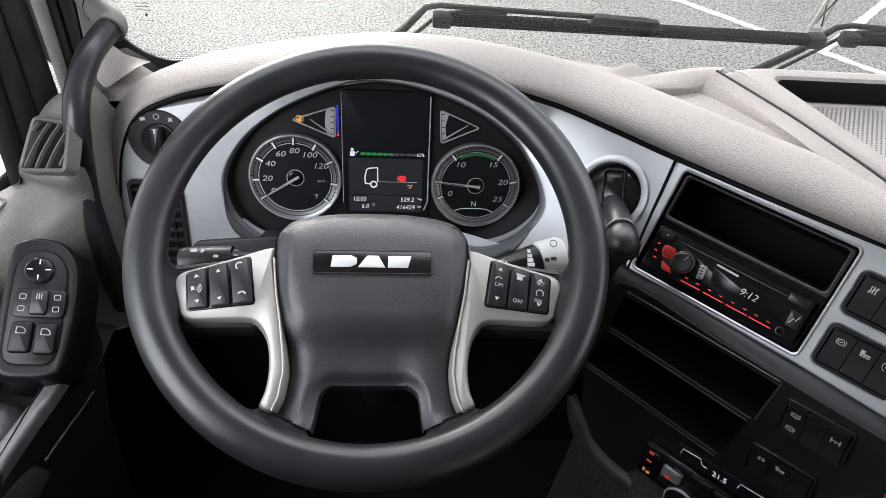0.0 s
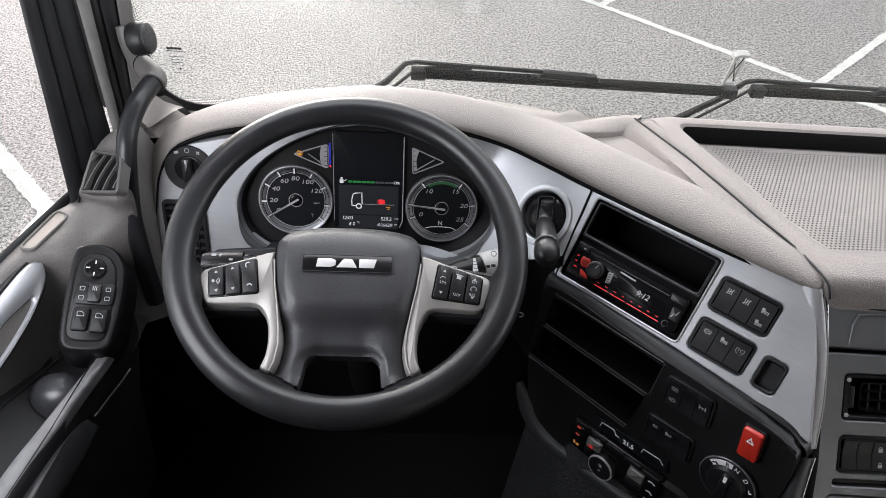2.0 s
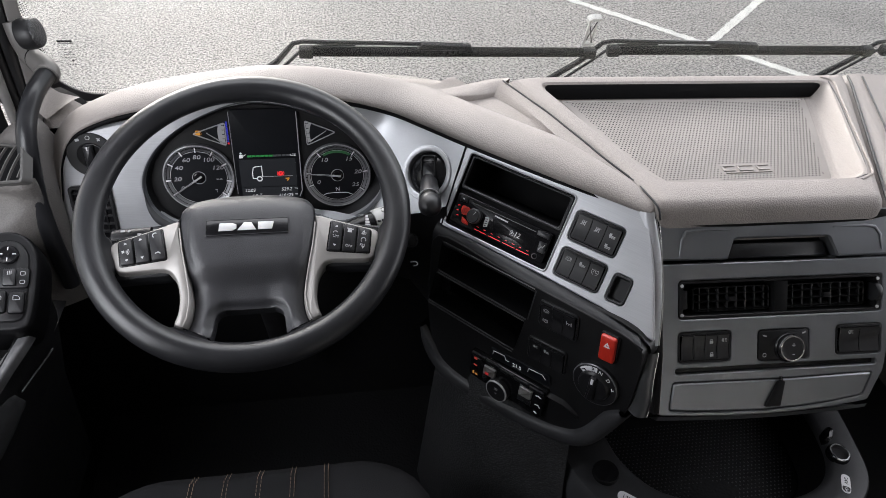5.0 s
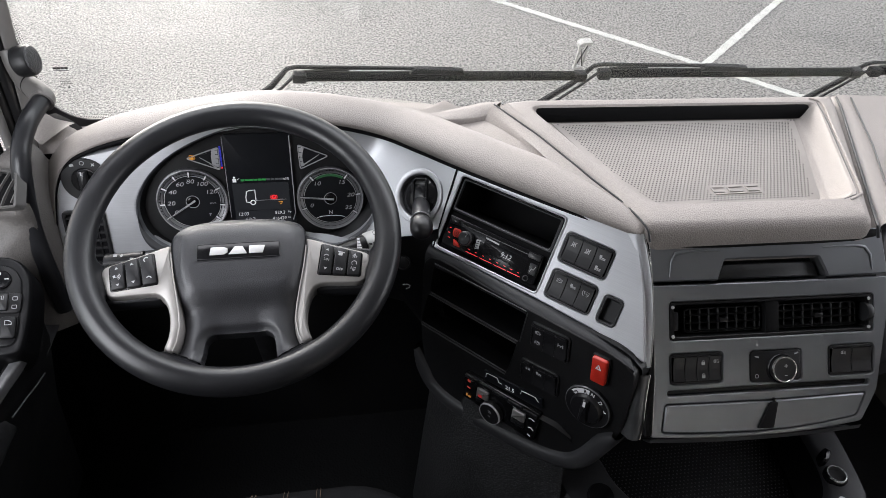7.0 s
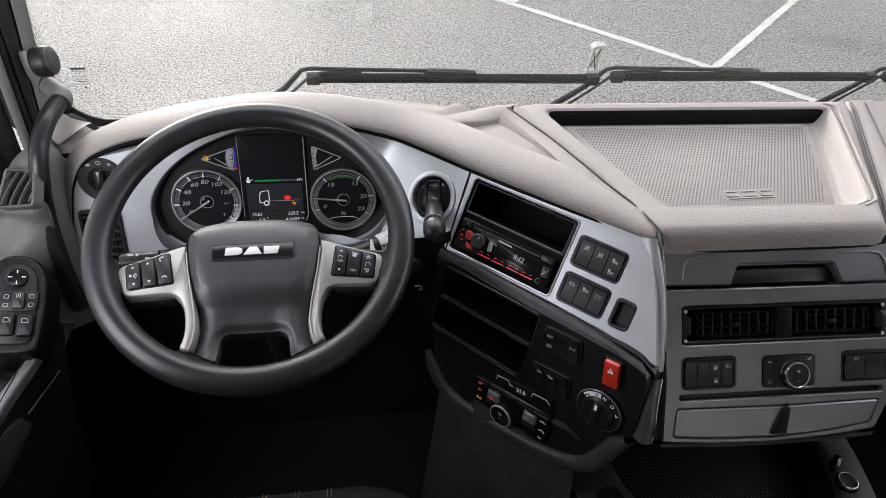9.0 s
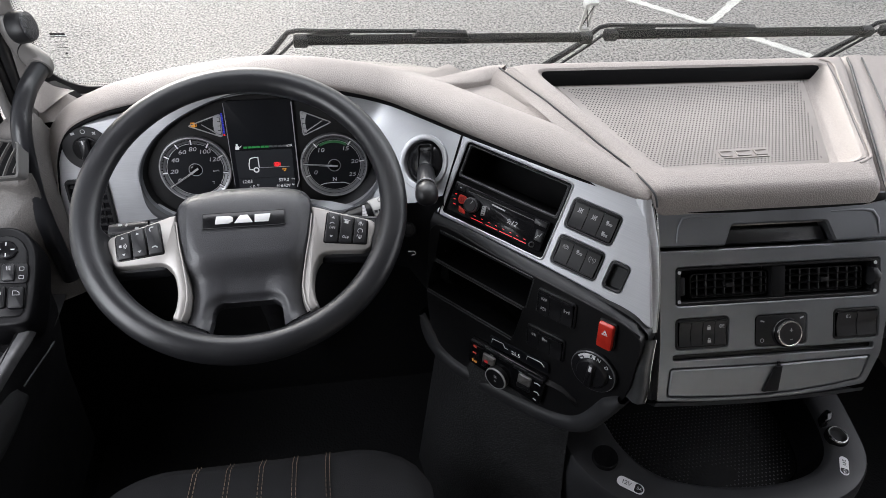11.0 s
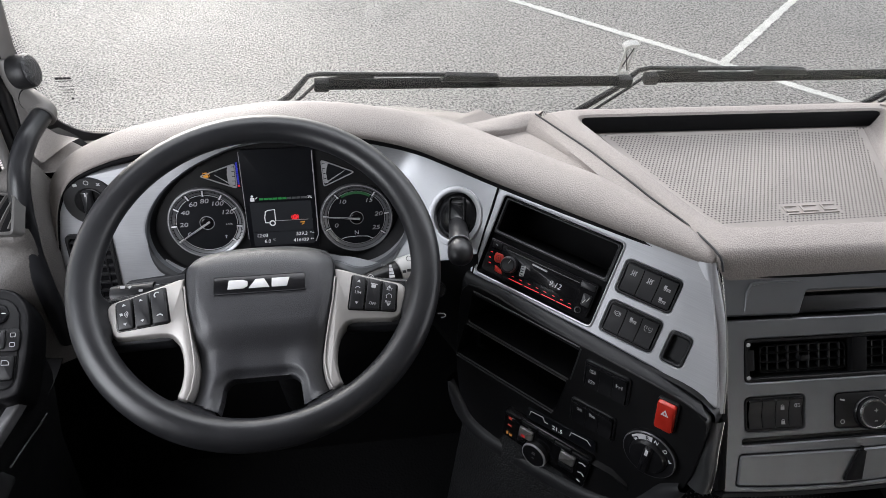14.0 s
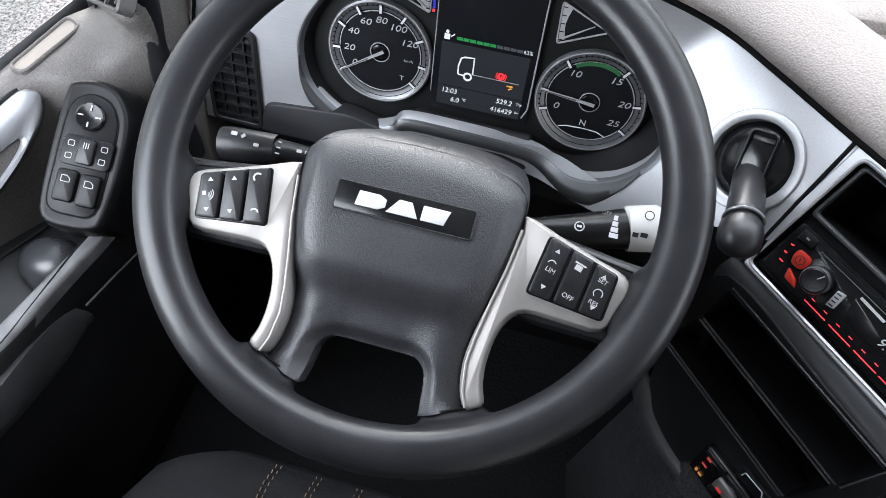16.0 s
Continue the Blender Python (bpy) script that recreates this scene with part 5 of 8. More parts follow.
# badge with plain blocks
BADGE = material("bright_badge_metal", (0.50, 0.50, 0.50), 0.4, metal=0.2, vary=0.02)
badge = part("badge", prism(rrect(0.1095, 0.0232, 0.0025, 0.0008, -0.0280), 0.003, 0.0098, 0.0008), GLOSS, wheel, "glossy black badge plate")
part("badge_edge", band(rrect(0.1095, 0.0232, 0.0025, 0.0008, -0.0280), rrect(0.1075, 0.0212, 0.0018, 0.0008, -0.0280), 0.009, 0.0103, 0.0003), DARK, badge)
for outline in ([(-0.0370, -0.0335), (-0.0190, -0.0335), (-0.0135, -0.0305), (-0.0135, -0.0245), (-0.0190, -0.0220), (-0.0355, -0.0220)], [(-0.0125, -0.0335), (0.0125, -0.0335), (0.0060, -0.0220), (-0.0040, -0.0220)], [(0.0148, -0.0335), (0.0330, -0.0335), (0.0362, -0.0220), (0.0150, -0.0220)]):
    part("badge_block", prism(outline, 0.0098, 0.0108, 0.0004), BADGE, badge, "plain bright block")
# ---- column, stalks ----
col = thing("steering_column", "black steering column shroud under the wheel", "steering column")
part("shroud", loft([
    [(-0.055, 0.022, 0.735), (-0.040, 0.010, 0.705), (0.040, 0.010, 0.705), (0.055, 0.022, 0.735), (0.052, 0.042, 0.765), (0.03, 0.048, 0.772), (-0.03, 0.048, 0.772), (-0.052, 0.042, 0.765)],
    [(-0.075, 0.10, 0.66), (-0.055, 0.085, 0.62), (0.055, 0.085, 0.62), (0.075, 0.10, 0.66), (0.07, 0.12, 0.695), (0.04, 0.125, 0.700), (-0.04, 0.125, 0.700), (-0.07, 0.12, 0.695)],
    [(-0.080, 0.24, 0.58), (-0.06, 0.22, 0.54), (0.06, 0.22, 0.54), (0.080, 0.24, 0.58), (0.075, 0.26, 0.630), (0.05, 0.265, 0.640), (-0.05, 0.265, 0.640), (-0.075, 0.26, 0.630)]], True, True), BLACK, col)
part("tube", tube([(0, 0.02, 0.80), (0, 0.10, 0.62), (0, 0.22, 0.30)], 0.035, 16), BLACK, col)
F_STALK = F_WHEEL @ Matrix.Translation((0, 0, -0.06))
st = thing("wiper_stalk", "black wiper and indicator stalk with printed symbols", "stalk", F_STALK @ Matrix.Translation((0, 0.006, -0.033)), group="stalks")
part("lever", tube([(-0.04, 0.004, -0.012), (-0.10, 0.0095, -0.006), (-0.150, 0.0075, 0.0), (-0.1505, 0.0075, 0.0)], [0.010, 0.0095, 0.0105, 0.0115], 14), SWITCH, st)
part("knob", tube([(-0.150, 0.0075, 0.0), (-0.1505, 0.0072, 0.0), (-0.195, 0.003, 0.0), (-0.204, 0.002, 0.0), (-0.207, 0.0015, 0.0)], [0.0120, 0.0145, 0.0165, 0.0155, 0.008], 16), SWITCH, st)
bm = bar(-0.188, 0.010, 0.006, 0.0035, 0.0165)
bar(-0.179, 0.0095, 0.004, 0.003, 0.0165, 45, bm)
bar(-0.165, 0.004, 0.005, 0.003, 0.0158, 0, bm)
for k in range(3):
    bar(-0.146 + 0.0002 * k, 0.013 - k * 0.0055, 0.004, 0.0012, 0.0108, 0, bm)
bar(-0.118, 0.009, 0.005, 0.003, 0.0098, 0, bm)
bar(-0.126, 0.009, 0.005, 0.003, 0.0098, 0, bm)
part("mark", bm, PRINT_DIM, st)
st = thing("engine_brake_stalk", "black engine brake stalk with a pale grey end", "stalk", F_STALK @ Matrix.Translation((0, 0.010, -0.037)), group="stalks")
part("lever", tube([(0.04, -0.016, -0.012), (0.10, -0.010, -0.006), (0.135, -0.004, 0.0), (0.178, 0.0085, 0.001)], [0.010, 0.0105, 0.0155, 0.0185], 16), SWITCH, st)
part("end_piece", tube([(0.178, 0.0085, 0.001), (0.1785, 0.0087, 0.001), (0.202, 0.0145, 0.001), (0.2065, 0.0155, 0.001), (0.208, 0.0158, 0.001)], [0.0190, 0.0205, 0.0215, 0.019, 0.010], 16), material("pale_grey_plastic", (0.50, 0.50, 0.49), 0.5, vary=0.05), st, "pale grey end piece")
bm = arc_band(0.0035, 0.0045, 0, 360, 0.0160, 18, None, 0.137, -0.002)
bar(0.137, -0.002, 0.004, 0.002, 0.0160, 0, bm)
for k in range(4):
    bar(0.1655 + 0.0004 * k, 0.0120 - k * 0.0052, 0.0035 + 0.0014 * k, 0.0042, 0.0185, 0, bm)
tagged(part("mark", bm, PRINT, st), kind="stuff")
bm = arc_band(0.0034, 0.0042, 0, 360, 0.0225, 16, None, 0.192, 0.020)
bar(0.184, 0.001, 0.005, 0.004, 0.0215, 0, bm)
bar(0.191, 0.002, 0.006, 0.004, 0.0225, 0, bm)
part("dark_mark", bm, SWITCH, st)
writing("OFF", 0.0048, 0.157, 0.0150, 0.0165, PRINT_DIM, st)

# ---- centre panel with radio ----
stack = new("centre_panel")
stack.parent = dash
stack.matrix_local = F_STACK
tagged(stack, "satin silver panel angled towards the driver")
so = rounded([(-0.0135, 0.0125), (0.10, 0.0170), (0.20, 0.0195), (0.289, 0.0190), (0.329, -0.0556), (0.3665, -0.139), (0.340, -0.1345), (0.28, -0.1275), (0.186, -0.1235), (-0.0115, -0.1215)], 0.006, 4)
h_radio = rrect(0.1850, 0.1190, 0.005, 0.0905, -0.0562)
h_b1, h_b2, h_pk = rrect(0.0760, 0.0460, 0.007, 0.2318, -0.0350), rrect(0.0728, 0.0450, 0.007, 0.2316, -0.0916), rrect(0.0285, 0.0420, 0.007, 0.2940, -0.0935)
part("plate", plate(so, [h_radio, h_b1, h_b2, h_pk], -0.012, 0.002, 0.0018), SILVER, stack, sharp=25)
part("bright_edge", band(rrect(0.1905, 0.1245, 0.007, 0.0905, -0.0562), rrect(0.1845, 0.1185, 0.005, 0.0905, -0.0562), 0.001, 0.0042, 0.0014), SILVER, stack, "raised silver frame")
part("panel_joint", tube([(-0.0172, 0.0150, 0.0010), (-0.0150, -0.015, 0.0012), (-0.0128, -0.045, 0.0012), (-0.0095, -0.085, 0.0012), (-0.0060, -0.1215, 0.0010)], 0.0019, 6), SLOT, stack, "black joint beside the instrument surround")
# pocket above the radio
part("recess", loft([lift(rrect(0.1846, 0.1186, 0.005, 0.0905, -0.0562), 0.002), lift(rrect(0.1815, 0.1155, 0.005, 0.0905, -0.0562), -0.005), lift(rrect(0.1800, 0.1140, 0.005, 0.0905, -0.0562), -0.030)]), SLOT, stack, "black recess round pocket and radio")
part("pocket_frame", band(rrect(0.1800, 0.0545, 0.004, 0.0910, -0.0262), rrect(0.1712, 0.0468, 0.004, 0.0905, -0.0254), -0.0055, 0.0006, 0.0012), DARK, stack, "black open pocket")
part("pocket_line", band(rrect(0.1752, 0.0506, 0.004, 0.0906, -0.0256), rrect(0.1730, 0.0486, 0.004, 0.0906, -0.0256), 0.0, 0.0016, 0.0006), LIP, stack, "thin grey edge")
bm = bmesh.new()
add_loops(bm, [lift(rrect(0.1716, 0.0472, 0.004, 0.0905, -0.0254), -0.001), lift(rrect(0.162, 0.040, 0.004, 0.0905, -0.0254), -0.075)], False, True)
part("pocket_well", bm, SLOT, stack)
part("divider", box(0.001, 0.180, -0.0620, -0.0525, -0.030, -0.0040), SLOT, stack)

radio = thing("car_radio", "black car radio with red-lit keys, round knob and small screen", "radio", F_STACK)
part("case", prism(rrect(0.1780, 0.0540, 0.003, 0.0905, -0.0870), -0.030, -0.0045), SLOT, radio)
part("front", prism(rounded([(0.0030, -0.0605), (0.1745, -0.0605), (0.1755, -0.1085), (0.0040, -0.1095)], 0.004), -0.005, 0.0035, 0.002), GLOSS, radio, "glossy black front")
part("disc_slot", prism(rrect(0.118, 0.0032, 0.001, 0.090, -0.0652), 0.003, 0.0038, 0.0003), SLOT, radio, "narrow disc slot")
part("slot_edge", bar(0.090, -0.0678, 0.118, 0.0009, 0.0036), LIP, radio, "thin grey edge")
part("source_key", prism(rounded([(0.0090, -0.0632), (0.0238, -0.0628), (0.0246, -0.0716), (0.0100, -0.0728)], 0.0015), 0.003, 0.0055, 0.0008), SWITCH, radio, "small black key")
part("source_mark", bar(0.0168, -0.0675, 0.0030, 0.0014, 0.0057, 0), PRINT_DIM, radio)
part("knob", revolve([(0.0118, 0.003), (0.0116, 0.010), (0.0106, 0.0145), (0.0092, 0.0152), (0.003, 0.0142)], 36, None, 0.0462, -0.0855), SWITCH, radio, "round volume knob")
part("knob_ring", revolve([(0.0118, 0.0105), (0.0118, 0.0128), (0.0107, 0.0148)], 36, None, 0.0462, -0.0855, False), SCALE, radio, "thin bright ring")
part("knob_mark", bar(0.0480, -0.0800, 0.0008, 0.0060, 0.0153, -20), PRINT_DIM, radio)
part("key", prism(rounded([(0.0185, -0.0775), (0.0315, -0.0770), (0.0335, -0.0835), (0.0310, -0.0905), (0.0220, -0.0915), (0.0180, -0.0850)], 0.003), 0.003, 0.0052, 0.0008), RED, radio, "red key")
part("key", prism(rounded([(0.0235, -0.0945), (0.0360, -0.0985), (0.0400, -0.1040), (0.0270, -0.1035)], 0.002), 0.003, 0.0052, 0.0008), RED, radio, "red key")
bm = arc_band(0.0034, 0.0042, 0, 360, 0.0052, 16, None, 0.0255, -0.0842)
bar(0.0255, -0.0842, 0.0012, 0.0036, 0.0053, 20, bm)
part("key_mark", bm, material("dark_key_print", (0.05, 0.008, 0.008), 0.5), radio)
usb = rounded([(0.0620, -0.0800), (0.0690, -0.0783), (0.0708, -0.0930), (0.0642, -0.0952)], 0.0008)
part("usb_mark", prism(usb, 0.0034, 0.0040, 0.0002), PRINT_DIM, radio, "pale printed label")
bm = bmesh.new()
for k in range(4):
    bar(0.0652 + 0.0006 * k, -0.0818 - 0.0035 * k, 0.0040, 0.0012, 0.0041, 8, bm)
part("usb_print", bm, SWITCH, radio)
part("glass", prism(rounded([(0.0740, -0.0745), (0.1525, -0.0738), (0.1545, -0.0930), (0.0800, -0.0935)], 0.002), 0.003, 0.0042, 0.0006), GLOSS, radio, "dark glass over the screen")
writing("9:12", 0.0110, 0.1180, -0.0850, 0.0044, PRINT_DIM, radio, slant=0.15)
part("maker_mark", bar(0.0885, -0.0722, 0.024, 0.0022, 0.0038, -2), PRINT_DIM, radio, "plain pale bar")
bm = bmesh.new()
for x in (0.0625, 0.0890, 0.1150, 0.1400):
    bar(x, -0.1045, 0.0225, 0.0009, 0.0036, 0, bm)
part("red_line", bm, LIT_RED, radio, "thin lit red line")
bm = bmesh.new()
for x in (0.0560, 0.0690, 0.0825, 0.0955, 0.1085, 0.1215, 0.1340, 0.1465):
    bar(x, -0.0995, 0.0036, 0.0007, 0.0036, 0, bm)
bar(0.0118, -0.0800, 0.003, 0.0012, 0.0036, 20, bm)
bar(0.0122, -0.0880, 0.003, 0.0012, 0.0036, 0, bm)
bar(0.0150, -0.0955, 0.004, 0.0010, 0.0036, 0, bm)
part("red_mark", bm, LIT_RED, radio)
part("jack", revolve([(0.0046, 0.003), (0.0046, 0.0048), (0.0034, 0.005), (0.0028, 0.002)], 20, None, 0.1600, -0.1022), SWITCH, radio, "round socket")
part("eject_key", prism(rounded([(0.1590, -0.0775), (0.1718, -0.0775), (0.1730, -0.0940), (0.1605, -0.0940)], 0.0015), 0.003, 0.0055, 0.0008), SWITCH, radio)
part("eject_mark", tube([(0.1625, -0.0905, 0.0058), (0.1650, -0.0845, 0.0058), (0.1672, -0.0865, 0.0058), (0.1695, -0.0800, 0.0058)], 0.0006, 5), PRINT_DIM, radio)
part("menu_key", prism(rounded([(0.1500, -0.0630), (0.1715, -0.0630), (0.1718, -0.0712), (0.1510, -0.0712)], 0.0015), 0.003, 0.0052, 0.0008), SWITCH, radio, "small black key")


def mark(kind, x, y, z, s, parent, mat):
    """A small printed sign on a switch: plain strokes and rings."""
    bm = bmesh.new()
    if kind == "ring":
        arc_band(s * 0.55, s * 0.72, 0, 360, z, 16, bm, x, y)
        arc_band(s * 0.9, s * 1.05, -40, 40, z, 8, bm, x, y)
        arc_band(s * 0.9, s * 1.05, 140, 220, z, 8, bm, x, y)
        bar(x, y, s * 0.5, s * 0.2, z, 30, bm)
    elif kind == "lines":
        for k in (-1, 0, 1):
            bar(x + k * s * 0.55, y, s * 0.25, s * 1.6, z, 0, bm)
        bar(x, y, s * 2.4, s * 0.22, z, 40, bm)
    elif kind == "truck":
        bar(x - s * 0.5, y + s * 0.3, s * 0.8, s * 0.9, z, 0, bm)
        bar(x + s * 0.5, y, s * 1.4, s * 0.22, z, 0, bm)
        for dx in (-0.5, 0.2, 0.9):
            arc_band(s * 0.14, s * 0.3, 0, 360, z, 10, bm, x + dx * s, y - s * 0.45)
    elif kind == "lamp":
        arc_band(s * 0.4, s * 0.6, 90, 270, z, 10, bm, x, y)
        bar(x, y, s * 0.18, s * 1.1, z, 0, bm)
        for k in (-1, 0, 1):
            bar(x + s * 0.75, y + k * s * 0.4, s * 0.8, s * 0.15, z, -15, bm)
    elif kind == "axle":
        bar(x, y, s * 1.8, s * 0.18, z, 0, bm)
        for dx in (-0.9, 0.9):
            bar(x + dx * s, y, s * 0.3, s * 1.3, z, 0, bm)
        bar(x, y - s * 0.3, s * 0.2, s * 0.7, z, 0, bm)
    elif kind == "lock":
        bar(x, y - s * 0.4, s * 1.1, s * 0.9, z, 0, bm)
        arc_band(s * 0.3, s * 0.48, 0, 180, z, 10, bm, x, y + s * 0.15)
    return part("sign", bm, mat, parent)


def switch_bank(name, label, m, cx, cy, w, h, n, signs, turn=0.0, depth=0.010):
    """A row of rocker switches in a rounded black frame."""
    t = thing(name, label, "switch bank", m @ Matrix.Translation((cx, cy, 0)) @ pose(0, 0, 0, 0, 0, turn), group="switch banks")
    part("frame", band(rrect(w, h, 0.006), rrect(w - 0.006, h - 0.007, 0.004), -0.006, 0.0016, 0.001), SWITCH, t)
    part("well", prism(rrect(w - 0.004, h - 0.004, 0.004), -0.008, -depth * 0.3), GLOSS, t)
    ww = (w - 0.0075) / n
    for k in range(n):
        x = -(w - 0.0075) / 2 + ww * (k + 0.5)
        a, b = ww / 2 - 0.0003, (h - 0.0075) / 2
        sec = [(-b, 0.0005), (-b * 0.96, 0.0035), (-b * 0.2, 0.0015), (b * 0.2, 0.0018), (b * 0.93, 0.0048), (b, 0.0030)]
        bm = bmesh.new()
        add_loops(bm, [[(x - a, y, z) for y, z in sec], [(x - a + 0.0004, y, z + 0.0004) for y, z in sec], [(x + a - 0.0004, y, z + 0.0004) for y, z in sec], [(x + a, y, z) for y, z in sec]], close=False)
        r = part("rocker", bm, SWITCH, t, sharp=30)
        part("slot", box(x - a * 0.9, x + a * 0.9, b * 0.955, b * 1.06, 0.001, 0.0052), GLOSS, r)
        for kind, dy in signs[k]:
            if kind == "TC":
                writing("TC", 0.0058, x, dy * h, 0.0034, PRINT_DIM, r)
                arc = arc_band(0.0048, 0.0054, -70, 250, 0.0032, 16, None, x, dy * h)
                part("sign", arc, PRINT_DIM, r)
            else:
                mark(kind, x, dy * h, 0.0036 if abs(dy) < 0.22 else 0.0046, 0.0044, r, PRINT_DIM)
    return t


switch_bank("switch_bank", "bank of black rocker switches with white signs", F_STACK, 0.2318, -0.0350, 0.0750, 0.0450, 3, [[("lines", 0.18)], [("lines", 0.14)], [("truck", 0.14), ("truck", -0.22)]])
switch_bank("switch_bank", "bank of three black rocker switches in the silver panel", F_STACK, 0.2316, -0.0916, 0.0718, 0.0440, 3, [[("ring", 0.18)], [("truck", 0.18)], [("TC", 0.16)]])
t = thing("blank_socket", "empty recessed black rubber socket in the silver panel", "switch", F_STACK)
part("frame", band(rrect(0.0280, 0.0415, 0.006, 0.2940, -0.0935), rrect(0.0215, 0.0335, 0.004, 0.2940, -0.0940), -0.006, 0.0022, 0.0012), RUBBER, t)
bm = bmesh.new()
add_loops(bm, [lift(rrect(0.0217, 0.0337, 0.004, 0.2940, -0.0940), 0.0), lift(rrect(0.0190, 0.0300, 0.004, 0.2940, -0.0940), -0.007)], False, True)
part("well", bm, RUBBER, t)

# ignition with key
KEYHEAD = material("worn_key_rubber", (0.012, 0.012, 0.0135), 0.40, grain=0.2, grain_size=0.0008, vary=0.3, vary_size=0.01)
ign = thing("ignition_lock", "black ignition lock with a rubber-headed key in it", "ignition lock", F_STACK)
LOCK = (-0.0668, -0.0552)
part("bezel", revolve([(0.0458, -0.002), (0.0455, 0.0034), (0.0446, 0.0042), (0.0420, 0.0038), (0.0378, 0.0030), (0.0364, 0.0016), (0.0360, -0.012)], 48, None, *LOCK, False), SILVER, ign, "silver rim")
part("bowl", revolve([(0.0362, -0.012), (0.0350, -0.006), (0.0300, -0.001), (0.0200, 0.0030), (0.0060, 0.0048)], 48, None, *LOCK), GLOSS, ign, "black domed disc")
slot_m = Matrix.Translation((-0.0642, -0.0485, 0.0)) @ pose(0, 0, 0, 0, 0, -67)
part("slot_frame", band(rrect(0.046, 0.0265, 0.006), rrect(0.042, 0.0225, 0.004), -0.004, 0.0072, 0.0012), SWITCH, ign, "raised frame of the lock slot", slot_m)
part("slot_floor", prism(rrect(0.0425, 0.023, 0.004), -0.003, 0.0022), SLOT, ign, "", slot_m)
part("slot_step", box(-0.018, -0.0135, -0.010, 0.010, 0.002, 0.0045, 0.001), SWITCH, ign, "", slot_m)
key_inv = F_STACK.inverted()
key_line = [key_inv @ Vector(p) for p in ((0.2735, 0.132, 0.7945), (0.2725, 0.124, 0.7965), (0.2690, 0.097, 0.8035), (0.2655, 0.071, 0.8080), (0.2650, 0.0675, 0.8085), (0.2647, 0.0655, 0.8087), (0.2644, 0.0630, 0.8088), (0.2640, 0.0600, 0.8086), (0.2635, 0.0535, 0.8075), (0.2628, 0.0450, 0.8055), (0.2622, 0.0385, 0.8035), (0.2618, 0.0345, 0.8020), (0.2616, 0.0325, 0.8010))]
part("key", tube([tuple(p) for p in key_line], [0.0125, 0.0138, 0.0146, 0.0152, 0.0150, 0.0138, 0.0138, 0.0168, 0.0180, 0.0178, 0.0150, 0.0105, 0.0040], 24), KEYHEAD, ign, "worn black rubber key head")
key_axis = (key_line[7] - key_line[3]).normalized()
key_u = key_axis.orthogonal().normalized()
key_v = key_axis.cross(key_u)
part("key_collar", tube([tuple(key_line[5] + key_u * 0.0158 * math.cos(a) + key_v * 0.0158 * math.sin(a)) for a in np.linspace(0, 2 * math.pi, 28)], 0.0014, 8), SCALE, ign, "worn bright collar")

# ---- lower console ----
console = thing("lower_console", "charcoal lower console with open slots below the radio", "console", F_LOW)
edge_pts = [(-0.325, 0.038), (-0.20, 0.0400), (-0.05, 0.0405), (0.012, 0.0390), (0.040, 0.030), (0.0535, 0.010), (0.0555, -0.079), (0.045, -0.125), (0.012, -0.199), (-0.028, -0.233), (-0.100, -0.2555), (-0.189, -0.2650), (-0.270, -0.262), (-0.315, -0.225), (-0.337, -0.150), (-0.340, -0.05)]
BOXM = material("charcoal_box_plastic", (0.028, 0.0285, 0.031), 0.48, spec=0.4, grain=0.4, grain_size=0.0012, vary=0.15)
co = smooth_outline(edge_pts, 4)
slot_a = rounded([(-0.312, 0.0265), (-0.1300, 0.0300), (-0.1360, -0.0300), (-0.318, -0.0310)], 0.004)
slot_b = rounded([(-0.322, -0.0415), (-0.1400, -0.0400), (-0.1500, -0.1050), (-0.334, -0.1065)], 0.004)
lip_path = smooth_outline([(0.0500, -0.100), (0.042, -0.128), (0.012, -0.196), (-0.028, -0.230), (-0.100, -0.2525), (-0.189, -0.2640), (-0.260, -0.266), (-0.310, -0.250), (-0.336, -0.215), (-0.344, -0.175)], 5, False)
rows = []
for k, p in enumerate(lip_path):
    a, b = Vector(lip_path[max(k - 1, 0)]), Vector(lip_path[min(k + 1, len(lip_path) - 1)])
    d = (b - a).normalized()
    inn = Vector((d.y, -d.x))
    p = Vector(p)
    w = 0.026 * min(1.0, 0.35 + k / 8) * ease(len(lip_path) + 1, len(lip_path) - 7, k)
    rows.append([(*(p + inn * w), -0.006), (*(p + inn * w * 0.9), 0.001), (*(p + inn * w * 0.6), 0.005), (*(p + inn * w * 0.15), 0.006), (*(p - inn * 0.004), 0.001), (*(p - inn * 0.007), -0.02), (*(p - inn * 0.004), -0.09)])
part("lower_lip", loft(rows, close=False), BOXM, console, "rounded charcoal lower lip", sharp=60)
part("front", plate(inset(co, 0.004), [slot_a, slot_b], -0.02, -0.004, 0.001), BLACK, console, "black console face", sharp=30)
for sl in (slot_a, slot_b):
    bm = bmesh.new()
    c0 = (sum(p[0] for p in sl) / len(sl), sum(p[1] for p in sl) / len(sl))
    add_loops(bm, [lift(sl, -0.003), lift([(c0[0] + (p[0] - c0[0]) * 0.96, c0[1] + (p[1] - c0[1]) * 0.93) for p in sl], -0.10)], False, True)
    part("slot_well", bm, SLOT, console)
